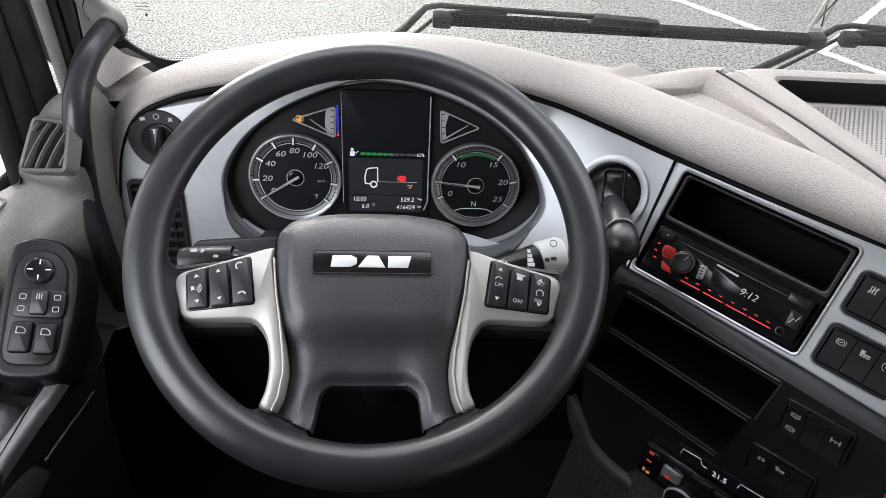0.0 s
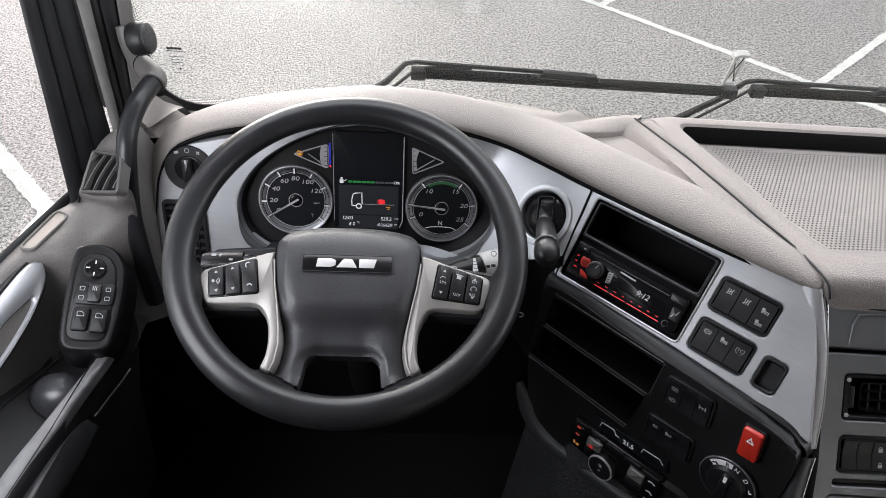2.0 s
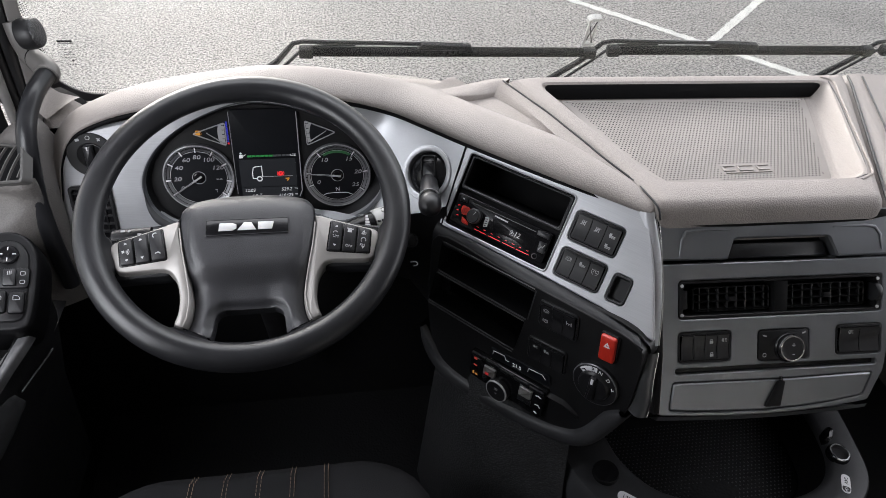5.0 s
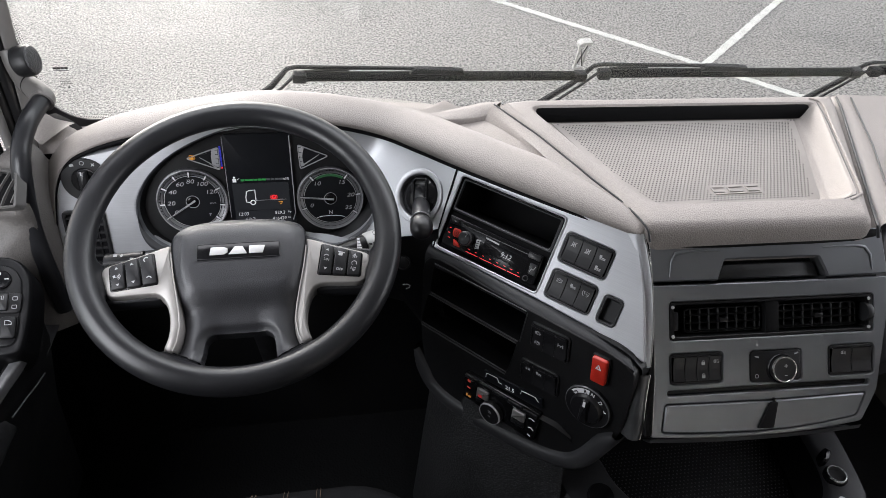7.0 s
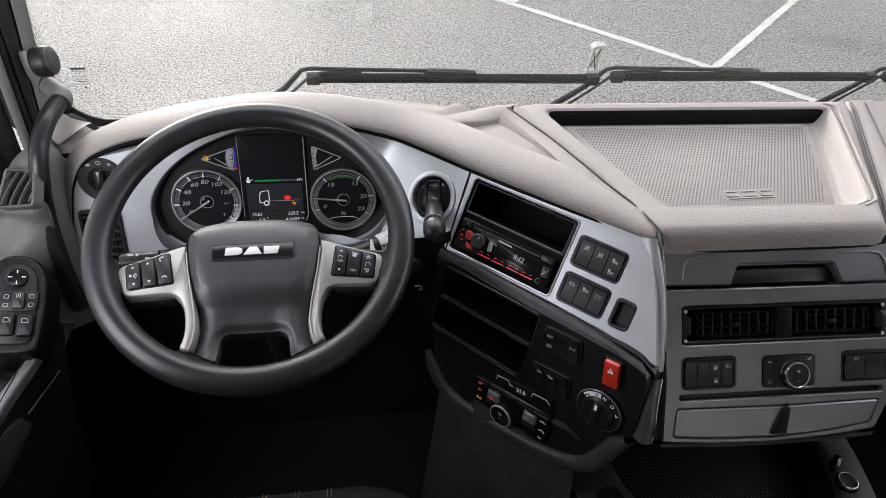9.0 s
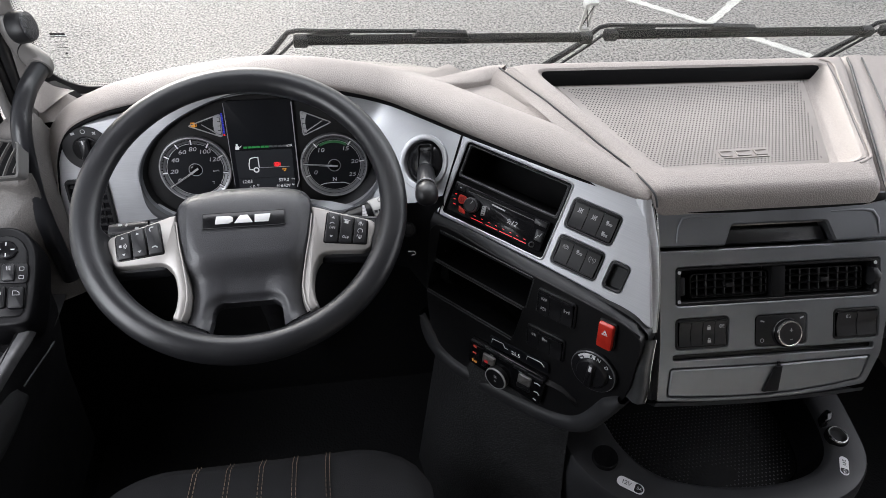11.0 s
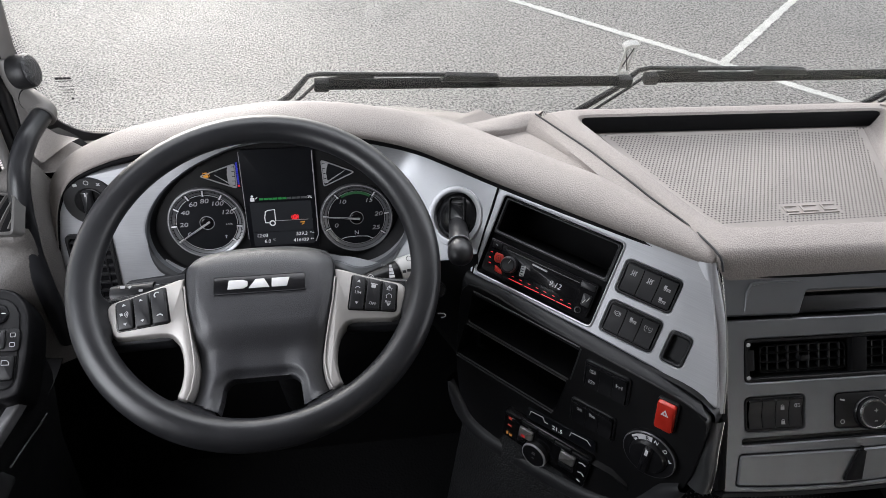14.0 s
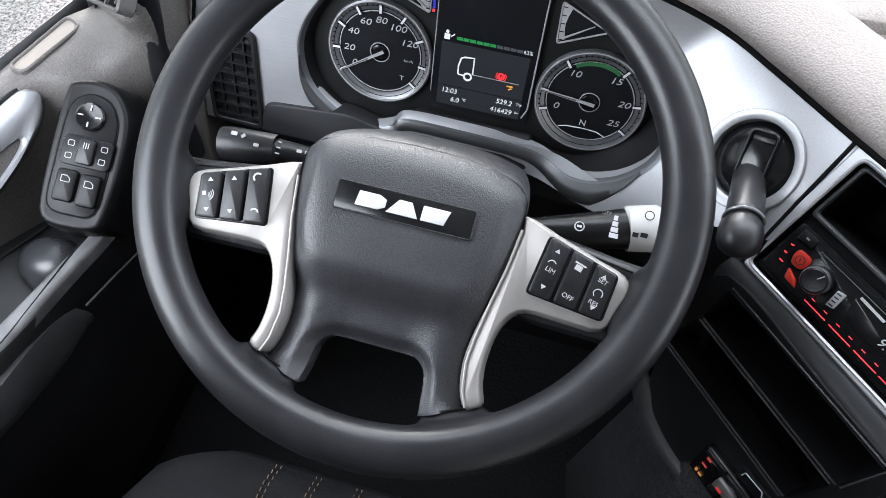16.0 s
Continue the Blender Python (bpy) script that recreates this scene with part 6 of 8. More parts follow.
for edge in ([(-0.316, -0.0335), (-0.23, -0.0330), (-0.138, -0.0325)], [(-0.318, -0.0392), (-0.23, -0.0386), (-0.141, -0.0380)], [(-0.333, -0.1090), (-0.24, -0.1082), (-0.151, -0.1075)], [(-0.335, -0.1150), (-0.24, -0.1142), (-0.153, -0.1132)], [(-0.311, 0.0285), (-0.22, 0.0302), (-0.131, 0.0320)], [(-0.1285, 0.0300), (-0.1315, 0.0), (-0.1345, -0.0300)]):
    part("slot_lip", tube([(x, y, -0.0035) for x, y in edge], 0.0010, 8), LIP, console, "thin grey edge")
part("swoosh", loft([[(-0.078, -0.158, -0.003), (-0.046, -0.158, -0.003), (-0.016, -0.170, -0.003)], [(-0.075, -0.152, 0.005), (-0.046, -0.150, 0.004), (-0.018, -0.161, -0.002)], [(-0.075, -0.148, -0.003), (-0.046, -0.1455, -0.003), (-0.020, -0.156, -0.003)]], close=False), BLACK, console)
brow = [(F_LOW @ Vector((u, v, -0.005)), F_STACK @ Vector((p, q, -0.001))) for u, v, p, q in ((-0.335, 0.030, -0.0145, -0.1195), (-0.26, 0.0345, 0.05, -0.1200), (-0.17, 0.036, 0.13, -0.1215), (-0.08, 0.036, 0.21, -0.1240), (0.0, 0.036, 0.28, -0.1275), (0.045, 0.028, 0.34, -0.1345))]
rows = [[tuple(a * (1 - f) + b * f + Vector((-0.2, -0.2, 0.3)) * h + Vector((0, 0, dz))) for a, b in brow] for f, h, dz in ((0, 0, -0.012), (0, 0, 0), (0.3, 0.006, 0), (0.7, 0.006, 0), (1, 0, 0), (1.1, -0.03, 0))]
tray = part("brow", loft(rows, close=False), DARK, console, "sloped charcoal top edge", sharp=80)
tray.matrix_parent_inverse = F_LOW.inverted()
# body behind the console, closing it
bm = bmesh.new()
add_loops(bm, [lift(co, -0.02), lift(co, -0.35)], False, True)
part("console_body", bm, BLACK, console)

switch_bank("switch_bank", "bank of black rocker switches on the black console", F_LOW @ Matrix.Translation((0, 0, -0.002)), -0.0835, 0.0010, 0.0660, 0.0480, 3, [[("ring", 0.20), ("ring", -0.18)], [], [("axle", 0.12)]], 4.5)
switch_bank("switch_bank", "lower bank of black rocker switches on the black console", F_LOW @ Matrix.Translation((0, 0, -0.002)), -0.0905, -0.0755, 0.0690, 0.0450, 3, [[("lamp", 0.20)], [("truck", 0.20)], []], 5)
hz = thing("hazard_switch", "red hazard warning switch with a white triangle", "switch", F_LOW @ Matrix.Translation((0.0020, 0.0045, 0)) @ pose(0, 0, 0, 0, 0, 5))
part("surround", band(rrect(0.0275, 0.0480, 0.004, -0.0015, 0.0), rrect(0.0240, 0.0445, 0.003, -0.0015, 0.0), -0.006, 0.0010, 0.0006), SWITCH, hz)
part("button", prism(rrect(0.0238, 0.0442, 0.0035, -0.0015, 0.0), -0.004, 0.0065, 0.003), RED, hz, "red button")
tri = [(-0.0065, 0.004), (0.0035, 0.004), (-0.0015, 0.0135)]
part("triangle", band(tri, inset(tri, 0.0009), 0.0060, 0.0068, 0.0001), PRINT, hz)
tri2 = [(-0.0045, 0.0055), (0.0015, 0.0055), (-0.0015, 0.0110)]
part("triangle", band(tri2, inset(tri2, 0.0007), 0.0060, 0.0068, 0.0001), PRINT, hz)

gear = thing("gear_selector", "round black gear selector dial with a white band and letters", "dial", F_LOW @ Matrix.Translation((-0.0060, -0.0005, 0)))
gm = Matrix.Translation((0.002, -0.0725, 0))
part("base", revolve([(0.0365, -0.004), (0.0365, 0.002), (0.0350, 0.0035), (0.0335, 0.0035)], 48), SWITCH, gear, "", gm)
part("base_ring", revolve([(0.0366, 0.0018), (0.0358, 0.0034), (0.0350, 0.0036)], 48, cap=False), DIAL_RING, gear, "", gm)
part("knob", revolve([(0.0255, 0.003), (0.0250, 0.007), (0.0225, 0.010), (0.0120, 0.0108)], 40), SWITCH, gear, "ribbed knob", gm)
part("grip", prism(rounded([(-0.0065, -0.024), (0.0065, -0.024), (0.0055, 0.022), (-0.0055, 0.022)], 0.004), 0.009, 0.0165, 0.004), SWITCH, gear, "", gm)
part("pointer", bar(0.0, 0.0165, 0.0040, 0.010, 0.0166), PRINT, gear, "", gm)
part("white_band", arc_band(0.0250, 0.0330, 92, 148, 0.0036, 20), PRINT, gear, "white printed band", gm)
writing("R", 0.0085, 0.002 - 0.0072, -0.0725 + 0.0282, 0.0045, SWITCH, gear, 14)
writing("N", 0.0085, 0.002 + 0.0050, -0.0725 + 0.0288, 0.0045, PRINT, gear, -10)
writing("D", 0.0085, 0.002 + 0.0185, -0.0725 + 0.0225, 0.0045, PRINT, gear, -40)
part("snail_mark", tube([(0.026, 0.012, 0.004), (0.028, 0.008, 0.004), (0.030, 0.010, 0.004)], 0.0008, 5), PRINT, gear, "", gm)
part("turtle_mark", tube([(-0.024, 0.017, 0.0044), (-0.020, 0.021, 0.0044), (-0.018, 0.019, 0.0044)], 0.0010, 5), SWITCH, gear, "", gm)

clim = thing("climate_control", "black heater control unit with a round knob and small display", "climate control", F_LOW @ Matrix.Translation((-0.1500, -0.1785, 0.0)) @ pose(0, 0, 0, 0, 0, 1.5))
part("case", prism(rounded([(-0.076, 0.028), (0.078, 0.034), (0.072, -0.034), (-0.077, -0.030)], 0.005), -0.004, 0.006, 0.003), GLOSS, clim)
bm = bmesh.new()
for k in range(5):
    part("top_key", prism(rounded([(-0.072 + k * 0.0295, 0.0215), (-0.0445 + k * 0.0295, 0.0225), (-0.0445 + k * 0.0295, 0.0300), (-0.072 + k * 0.0295, 0.0285)], 0.001), 0.005, 0.0085, 0.001), SWITCH, clim)
# the bright reflection on the two keys is put into this paler grey
PALE_KEY = material("pale_key_sheen", (0.20, 0.195, 0.19), 0.3, metal=0.3, vary=0.3, vary_size=0.01)
for dx, dy, x1 in ((-0.046, -0.0055, -0.034), (0.0270, -0.0030, 0.0525)):
    part("rocker_key", prism(rounded([(dx, dy), (dx + 0.0250, dy + 0.0015), (dx + 0.0265, dy + 0.0220), (dx + 0.0012, dy + 0.0205)], 0.003), 0.004, 0.0105, 0.003), PALE_KEY, clim, "key with its reflection put into pale grey")
    part("rocker_foot", prism(rounded([(dx - 0.001, dy - 0.0125), (x1, dy - 0.0115), (x1, dy - 0.0008), (dx, dy - 0.0012)], 0.002), 0.004, 0.0095, 0.002), SWITCH, clim)
part("red_glow", bar(-0.036, 0.001, 0.007, 0.005, 0.0107), material("dim_red_mark", (0.25, 0.02, 0.02), 0.4, glow=(1, 0.05, 0.05), glow_strength=0.12), clim)
part("knob", revolve([(0.0215, 0.004), (0.0210, 0.014), (0.0195, 0.017), (0.0100, 0.0165)], 40), SWITCH, clim, "round temperature knob", Matrix.Translation((-0.0105, -0.0190, 0)))
part("knob_ring", revolve([(0.0212, 0.0145), (0.0205, 0.0172), (0.0190, 0.0172)], 40, cap=False), GREY, clim, "thin bright ring", Matrix.Translation((-0.0105, -0.0190, 0)))
bm = bar(-0.0105, -0.0150, 0.006, 0.0012, 0.0170)
bar(-0.0105, -0.0120, 0.006, 0.0012, 0.0170, 0, bm)
bar(-0.0105, -0.0235, 0.004, 0.0012, 0.0170, 0, bm)
part("knob_mark", bm, PRINT_DIM, clim)
bm = bar(-0.064, 0.0155, 0.006, 0.005, 0.0062)
bar(-0.064, 0.000, 0.007, 0.003, 0.0062, 0, bm)
part("lit_mark", bm, material("dim_red_print", (0.3, 0.05, 0.04), 0.4, glow=(1.0, 0.12, 0.08), glow_strength=0.08), clim)
bm = bar(-0.067, -0.019, 0.003, 0.006, 0.0062)
bar(-0.061, -0.020, 0.005, 0.004, 0.0062, 10, bm)
part("lit_mark", bm, material("dim_amber_print", (0.3, 0.15, 0.04), 0.4, glow=(1.0, 0.4, 0.1), glow_strength=0.10), clim)
bm = tube([(0.059, 0.014, 0.0065), (0.064, 0.016, 0.0065), (0.070, 0.014, 0.0065)], 0.0008, 5)
tube([(0.060, -0.006, 0.0065), (0.066, -0.004, 0.0065), (0.070, -0.008, 0.0065)], 0.0008, 5, bm=bm)
tube([(0.060, -0.022, 0.0065), (0.066, -0.024, 0.0065)], 0.0008, 5, bm=bm)
part("white_mark", bm, PRINT, clim)
bm = bmesh.new()
for k in (0, 1, 3):
    bar(-0.058 + k * 0.0295, 0.019, 0.006, 0.001, 0.0064, 3, bm)
part("key_line", bm, PRINT_DIM, clim)
# display strip above it
ds = thing("climate_display", "narrow dark strip showing a lit temperature", "display", F_LOW @ Matrix.Translation((-0.1400, -0.1320, 0.0)) @ pose(0, 0, 0, 0, 0, 6))
part("strip", prism(rounded([(-0.052, -0.011), (0.066, -0.009), (0.064, 0.012), (-0.050, 0.010)], 0.003), -0.003, 0.0005, 0.0005), LCD, ds)
writing("21.5", 0.0105, 0.003, -0.002, 0.001, LIT_WHITE, ds, name="lit_reading")
part("bracket_line", tube([(-0.046, -0.002, 0.001), (-0.044, 0.007, 0.001), (-0.022, 0.008, 0.001), (-0.019, 0.0, 0.001), (-0.013, 0.0, 0.001)], 0.0006, 5), PRINT, ds)
part("bracket_line", tube([(0.024, 0.0, 0.001), (0.026, 0.008, 0.001), (0.052, 0.009, 0.001), (0.058, 0.002, 0.001)], 0.0006, 5), PRINT, ds)

# vertical trim strip between centre panel and fascia
STRIP = [(0.5505, -0.0885, 0.884), (0.5580, -0.130, 0.835), (0.5560, -0.172, 0.785), (0.5485, -0.207, 0.742)]
STRIP2 = [(0.5455, -0.2165, 0.738), (0.5405, -0.236, 0.70), (0.5420, -0.248, 0.665), (0.5390, -0.255, 0.642)]
for pts, nm in ((STRIP, "edge_strip"), (STRIP2, "edge_strip")):
    pts = smooth_outline(pts, 5, closed=False)
    rows = []
    for p in pts:
        x, y, z = p
        low = z < 0.74
        rows.append([(x - (0.018 if low else 0.030), y + (0.03 if low else 0.036), z - 0.012), (x - 0.013, y + 0.004, z - 0.001), (x - 0.008, y - 0.001, z + 0.001), (x - 0.001, y - 0.002, z + 0.002), (x + 0.003, y, z + 0.0005), (x + 0.0045, y + 0.008, z - 0.004), (x + 0.004, y + 0.04, z - 0.03)])
    # the lower strip gets the darker copy, its shade put into the colour
    part(nm, loft(rows, close=False), SHADED_GREY if pts[0][2] < 0.8 else SILVER, dash, "rounded trim strip", sharp=60)

# highlight along the chamfered strip edge, put in as bright metal beads
for dx, lo in ((0.0030, 0), (0.0030, 1)):
    edge = smooth_outline([(x + dx, y - 0.0005, z + 0.001) for x, y, z in (STRIP, STRIP2)[lo]], 5, closed=False)
    part("strip_edge", tube(edge, 0.0009, 6), CHAMFER, dash, "edge bead with the highlight put into bright metal")

# ---- fascia right of the centre ----
fascia = thing("centre_fascia", "grey metallic fascia with air vents, switches and a drawer", "dashboard panel", F_FASCIA)
up_piece = rounded([(0.004, -0.001), (0.18, 0.0035), (0.361, 0.0015), (0.3715, -0.0650), (0.2765, -0.0665), (0.2625, -0.0375), (0.2580, -0.0365), (0.1230, -0.0362), (0.1180, -0.0375), (0.1085, -0.0655), (0.010, -0.0640)], 0.003, 4)
part("upper_panel", plate(up_piece, [], -0.02, 0.003, 0.0025), SILVER_GREY, fascia, "grey flap with a cut-out grip", sharp=30)
# the fascia's edge highlight, likewise put into bright beads
part("panel_edge", tube([(0.0112, -0.070, 0.0022), (0.0116, -0.12, 0.0022), (0.0122, -0.20, 0.0022), (0.0070, -0.278, 0.0022)], 0.0009, 6), CHAMFER, fascia, "edge bead with the highlight put into bright metal")
part("panel_edge", tube([(0.0062, -0.004, 0.0028), (0.0092, -0.035, 0.0028), (0.0110, -0.063, 0.0028)], 0.0009, 6), CHAMFER, fascia, "edge bead with the highlight put into bright metal")
# dark strip along the cover edge: the gap and the shade below it, painted in
part("gap_strip", prism([(0.004, -0.006), (0.0135, -0.0105), (0.0225, -0.0148), (0.078, -0.0184), (0.124, -0.0192), (0.187, -0.0182), (0.251, -0.0180), (0.316, -0.0160), (0.350, -0.0105), (0.362, -0.003), (0.361, 0.000), (0.18, 0.002), (0.004, -0.002)], -0.01, 0.0042, 0.0006), SLOT, fascia, "dark strip for the gap and shade under the cover")
part("gap_strip", prism([(-0.003, -0.002), (0.0055, -0.002), (0.0110, -0.064), (0.0120, -0.20), (0.0065, -0.280), (-0.003, -0.280), (0.002, -0.20), (0.001, -0.064)], -0.02, 0.0036, 0.0006), SLOT, fascia, "dark gap beside the trim strip")
for side, xs in ((0, (0.036, 0.045, 0.060, 0.112)), (1, (0.345, 0.333, 0.318, 0.268))):
    part("pressed_ridge", tube([(xs[0], -0.058, 0.003), (xs[0] + (0.003 if side == 0 else -0.003), -0.036, 0.003), (xs[1], -0.025, 0.003), (xs[2], -0.0225, 0.003), (xs[3], -0.0232, 0.003)], [0.0010, 0.0022, 0.0026, 0.0022, 0.0010], 8), SILVER_GREY, fascia, "", sharp=80)
part("grip_recess", loft([lift(rrect(0.175, 0.046, 0.004, 0.190, -0.054), -0.003), lift(rrect(0.160, 0.036, 0.004, 0.190, -0.050), -0.040)], False, True), DARK, fascia, "dark grip recess")
part("grip_floor", prism(rounded([(0.112, -0.066), (0.272, -0.066), (0.262, -0.044), (0.122, -0.044)], 0.003), -0.018, -0.010, 0.002), DARK, fascia)
low_piece = rounded([(0.0095, -0.0690), (0.19, -0.0700), (0.3725, -0.0690), (0.3700, -0.130), (0.3545, -0.235), (0.330, -0.280), (0.270, -0.2868), (0.220, -0.2900), (0.165, -0.2912), (0.110, -0.2903), (0.060, -0.2880), (0.0050, -0.2835), (0.0105, -0.20)], 0.006, 4)
h_vent = rrect(0.3130, 0.0550, 0.005, 0.1922, -0.1207)
h_lock = rrect(0.0795, 0.0445, 0.006, 0.0750, -0.1885)
h_knob = rrect(0.0795, 0.0455, 0.006, 0.1953, -0.1910)
h_right = rrect(0.0720, 0.0450, 0.006, 0.3130, -0.1885)
h_slot = rrect(0.3100, 0.0085, 0.003, 0.1865, -0.2225)
h_drawer = rounded([(0.0275, -0.2375), (0.185, -0.2400), (0.3370, -0.2375), (0.3215, -0.2720), (0.270, -0.2795), (0.220, -0.2835), (0.165, -0.2852), (0.110, -0.2842), (0.060, -0.2815), (0.0215, -0.2780)], 0.005, 4)
part("lower_panel", plate(low_piece, [h_vent, h_lock, h_knob, h_right, h_slot, h_drawer], -0.02, 0.002, 0.0015), SILVER_GREY, fascia, "grey metallic panel", sharp=30)
part("slot_well", prism(rrect(0.316, 0.012, 0.003, 0.1865, -0.2225), -0.014, -0.006), GLOSS, fascia)
part("backing", prism(rounded([(0.02, -0.02), (0.355, -0.02), (0.355, -0.27), (0.02, -0.27)], 0.003), -0.06, -0.045), BLACK, fascia)
# bottom roll of the panel
part("bottom_roll", loft([[(x, -0.2855 - 0.006 * math.sin(math.pi * (x - 0.005) / 0.33), 0.001) for x in np.linspace(0.006, 0.330, 14)], [(x, -0.2925 - 0.006 * math.sin(math.pi * (x - 0.005) / 0.33), -0.004) for x in np.linspace(0.006, 0.330, 14)], [(x, -0.296, -0.030) for x in np.linspace(0.006, 0.330, 14)]], close=False), SILVER_GREY, fascia)
drawer = thing("drawer", "closed grey drawer with a black pull latch", "drawer", F_FASCIA)
part("front", plate(inset(h_drawer, 0.0012), [], -0.014, 0.0028, 0.002), SILVER_GREY, drawer, "grey metallic front", sharp=30)
part("latch", prism(rounded([(0.1650, -0.2795), (0.1890, -0.2795), (0.1960, -0.2430), (0.1850, -0.2430)], 0.002), 0.002, 0.0070, 0.0012), SLOT, drawer, "black latch")
part("latch_pin", box(0.1895, 0.1925, -0.2450, -0.2370, 0.002, 0.006), GLOSS, drawer)

VANE = material("worn_black_vane", (0.012, 0.012, 0.0135), 0.38, spec=0.4, vary=0.2, vary_size=0.01)
vent = thing("air_vent", "wide black double air vent with adjustable louvres", "air vent", F_FASCIA)
part("frame", band(rrect(0.3120, 0.0540, 0.005, 0.1922, -0.1207), rrect(0.2980, 0.0450, 0.004, 0.1922, -0.1207), -0.012, 0.0012, 0.001), POD, vent)
part("well", loft([lift(rrect(0.2985, 0.0455, 0.004, 0.1922, -0.1207), -0.004), lift(rrect(0.290, 0.038, 0.004, 0.1922, -0.1207), -0.040)], False, True), SLOT, vent)
part("divider", box(0.182, 0.203, -0.143, -0.098, -0.025, -0.001, 0.002), SLOT, vent)
for x0, x1 in ((0.062, 0.180), (0.205, 0.330)):
    part("louvre_frame", band(rrect(x1 - x0, 0.036, 0.006, (x0 + x1) / 2, -0.1225), rrect(x1 - x0 - 0.005, 0.031, 0.005, (x0 + x1) / 2, -0.1225), -0.022, -0.0095, 0.001), POD, vent)
    for k in range(3):
        y = -0.1335 + k * 0.0110
        part("slat", loft([[(x0 + 0.002, y - 0.004, -0.008), (x1 - 0.002, y - 0.004, -0.008)], [(x0 + 0.002, y - 0.0028, -0.0068), (x1 - 0.002, y - 0.0028, -0.0068)], [(x0 + 0.002, y + 0.003, -0.020), (x1 - 0.002, y + 0.003, -0.020)]], close=False), SLOT, vent)
    for k in range(8):
        x = x0 + 0.010 + k * (x1 - x0 - 0.020) / 7
        part("vane", box(x - 0.0010, x + 0.0010, -0.139, -0.106, -0.030, -0.0085), VANE, vent)
    part("tab", box((x0 + x1) / 2 - 0.006, (x0 + x1) / 2 + 0.006, -0.1260, -0.1190, -0.014, -0.0045, 0.001), POD, vent)
for x in (0.0420, 0.3425):
    part("wheel_slot", prism(rrect(0.008, 0.026, 0.002, x + (0.003 if x < 0.1 else 0.0), -0.1207), -0.002, 0.0016, 0.001), POD, vent)
    for y in (-0.1005, -0.1420):
        part("screw", revolve([(0.0026, 0.001), (0.0024, 0.0022), (0.0010, 0.0024)], 14, None, x - 0.001, y), GREY, vent)
part("thumb_wheel", revolve([(0.013, -0.0045), (0.014, -0.003), (0.014, 0.003), (0.013, 0.0045)], 24), RUBBER, vent, "ribbed thumb wheel", Matrix.Translation((0.3425, -0.1207, -0.0065)) @ pose(0, 0, 0, 0, 90, 0))

t = switch_bank("switch_bank", "bank of black door lock switches in the grey fascia", F_FASCIA, 0.0750, -0.1885, 0.0785, 0.0435, 4, [[], [], [("lock", 0.20), ("lock", -0.22)], [("lamp", 0.22)]])
switch_bank("switch_bank", "black switch bank with two rockers in the grey fascia", F_FASCIA, 0.3130, -0.1885, 0.0710, 0.0440, 2, [[("lamp", 0.26)], []])
ctl = thing("heater_dial", "black rotary heater control with a bright ringed knob", "control knob", F_FASCIA)
part("plate", prism(rrect(0.0785, 0.0445, 0.006, 0.1953, -0.1910), -0.006, 0.0015, 0.0015), POD, ctl)
part("collar", revolve([(0.0220, 0.001), (0.0216, 0.004), (0.0205, 0.0055), (0.0190, 0.0050)], 40, None, 0.2025, -0.1950), GLOSS, ctl)
part("knob", revolve([(0.0190, 0.004), (0.0188, 0.0110), (0.0170, 0.0125), (0.0155, 0.0118), (0.010, 0.0118)], 40, None, 0.2025, -0.1950), SWITCH, ctl, "knob")
part("knob_ring", revolve([(0.0191, 0.0095), (0.0184, 0.0126), (0.0168, 0.0126), (0.0162, 0.0118)], 40, None, 0.2025, -0.1950, False), CHROME, ctl, "bright ring")
bm = bar(0.2040, -0.1900, 0.005, 0.0009, 0.0120)
bar(0.2040, -0.1900, 0.0009, 0.005, 0.0120, 0, bm)
bar(0.2040, -0.2035, 0.004, 0.0009, 0.0120, 0, bm)
arc_band(0.0022, 0.0030, 0, 360, 0.0018, 12, bm, 0.1660, -0.2050)
bar(0.1660, -0.1770, 0.006, 0.002, 0.0018, -15, bm)
bar(0.2270, -0.1745, 0.006, 0.002, 0.0018, 20, bm)
part("mark", bm, PRINT_DIM, ctl)

# dark structure below and behind the panels
part("under_dash", loft([[(0.30, 0.05, 0.62), (0.52, -0.19, 0.60), (0.92, -0.21, 0.66), (1.59, 0.0, 0.62)], [(0.31, 0.08, 0.55), (0.56, -0.05, 0.56), (0.92, -0.06, 0.56), (1.59, 0.10, 0.56)], [(0.33, 0.28, 0.50), (0.60, 0.25, 0.50), (0.92, 0.25, 0.50), (1.59, 0.28, 0.50)]], close=False), BLACK, dash)
part("knee_panel", loft([[(-0.345, 0.186, 0.640), (-0.20, 0.183, 0.636), (0.0, 0.187, 0.645), (0.12, 0.186, 0.668), (0.225, 0.104, 0.740), (0.293, 0.066, 0.790)], [(-0.345, 0.20, 0.60), (-0.20, 0.20, 0.59), (0.0, 0.20, 0.59), (0.12, 0.20, 0.60), (0.24, 0.12, 0.62), (0.30, 0.06, 0.68)], [(-0.345, 0.29, 0.50), (-0.20, 0.29, 0.48), (0.0, 0.29, 0.48), (0.12, 0.29, 0.48), (0.26, 0.22, 0.48), (0.33, 0.06, 0.48)]], close=False), BLACK, dash, "black knee panel")
# tunnel side, grained
TUNNEL = material("grained_tunnel_plastic", (0.028, 0.0285, 0.030), 0.5, spec=0.45, grain=0.9, grain_size=0.0035, kind="cell", vary=0.2, vary_size=0.08, pit=0.5)
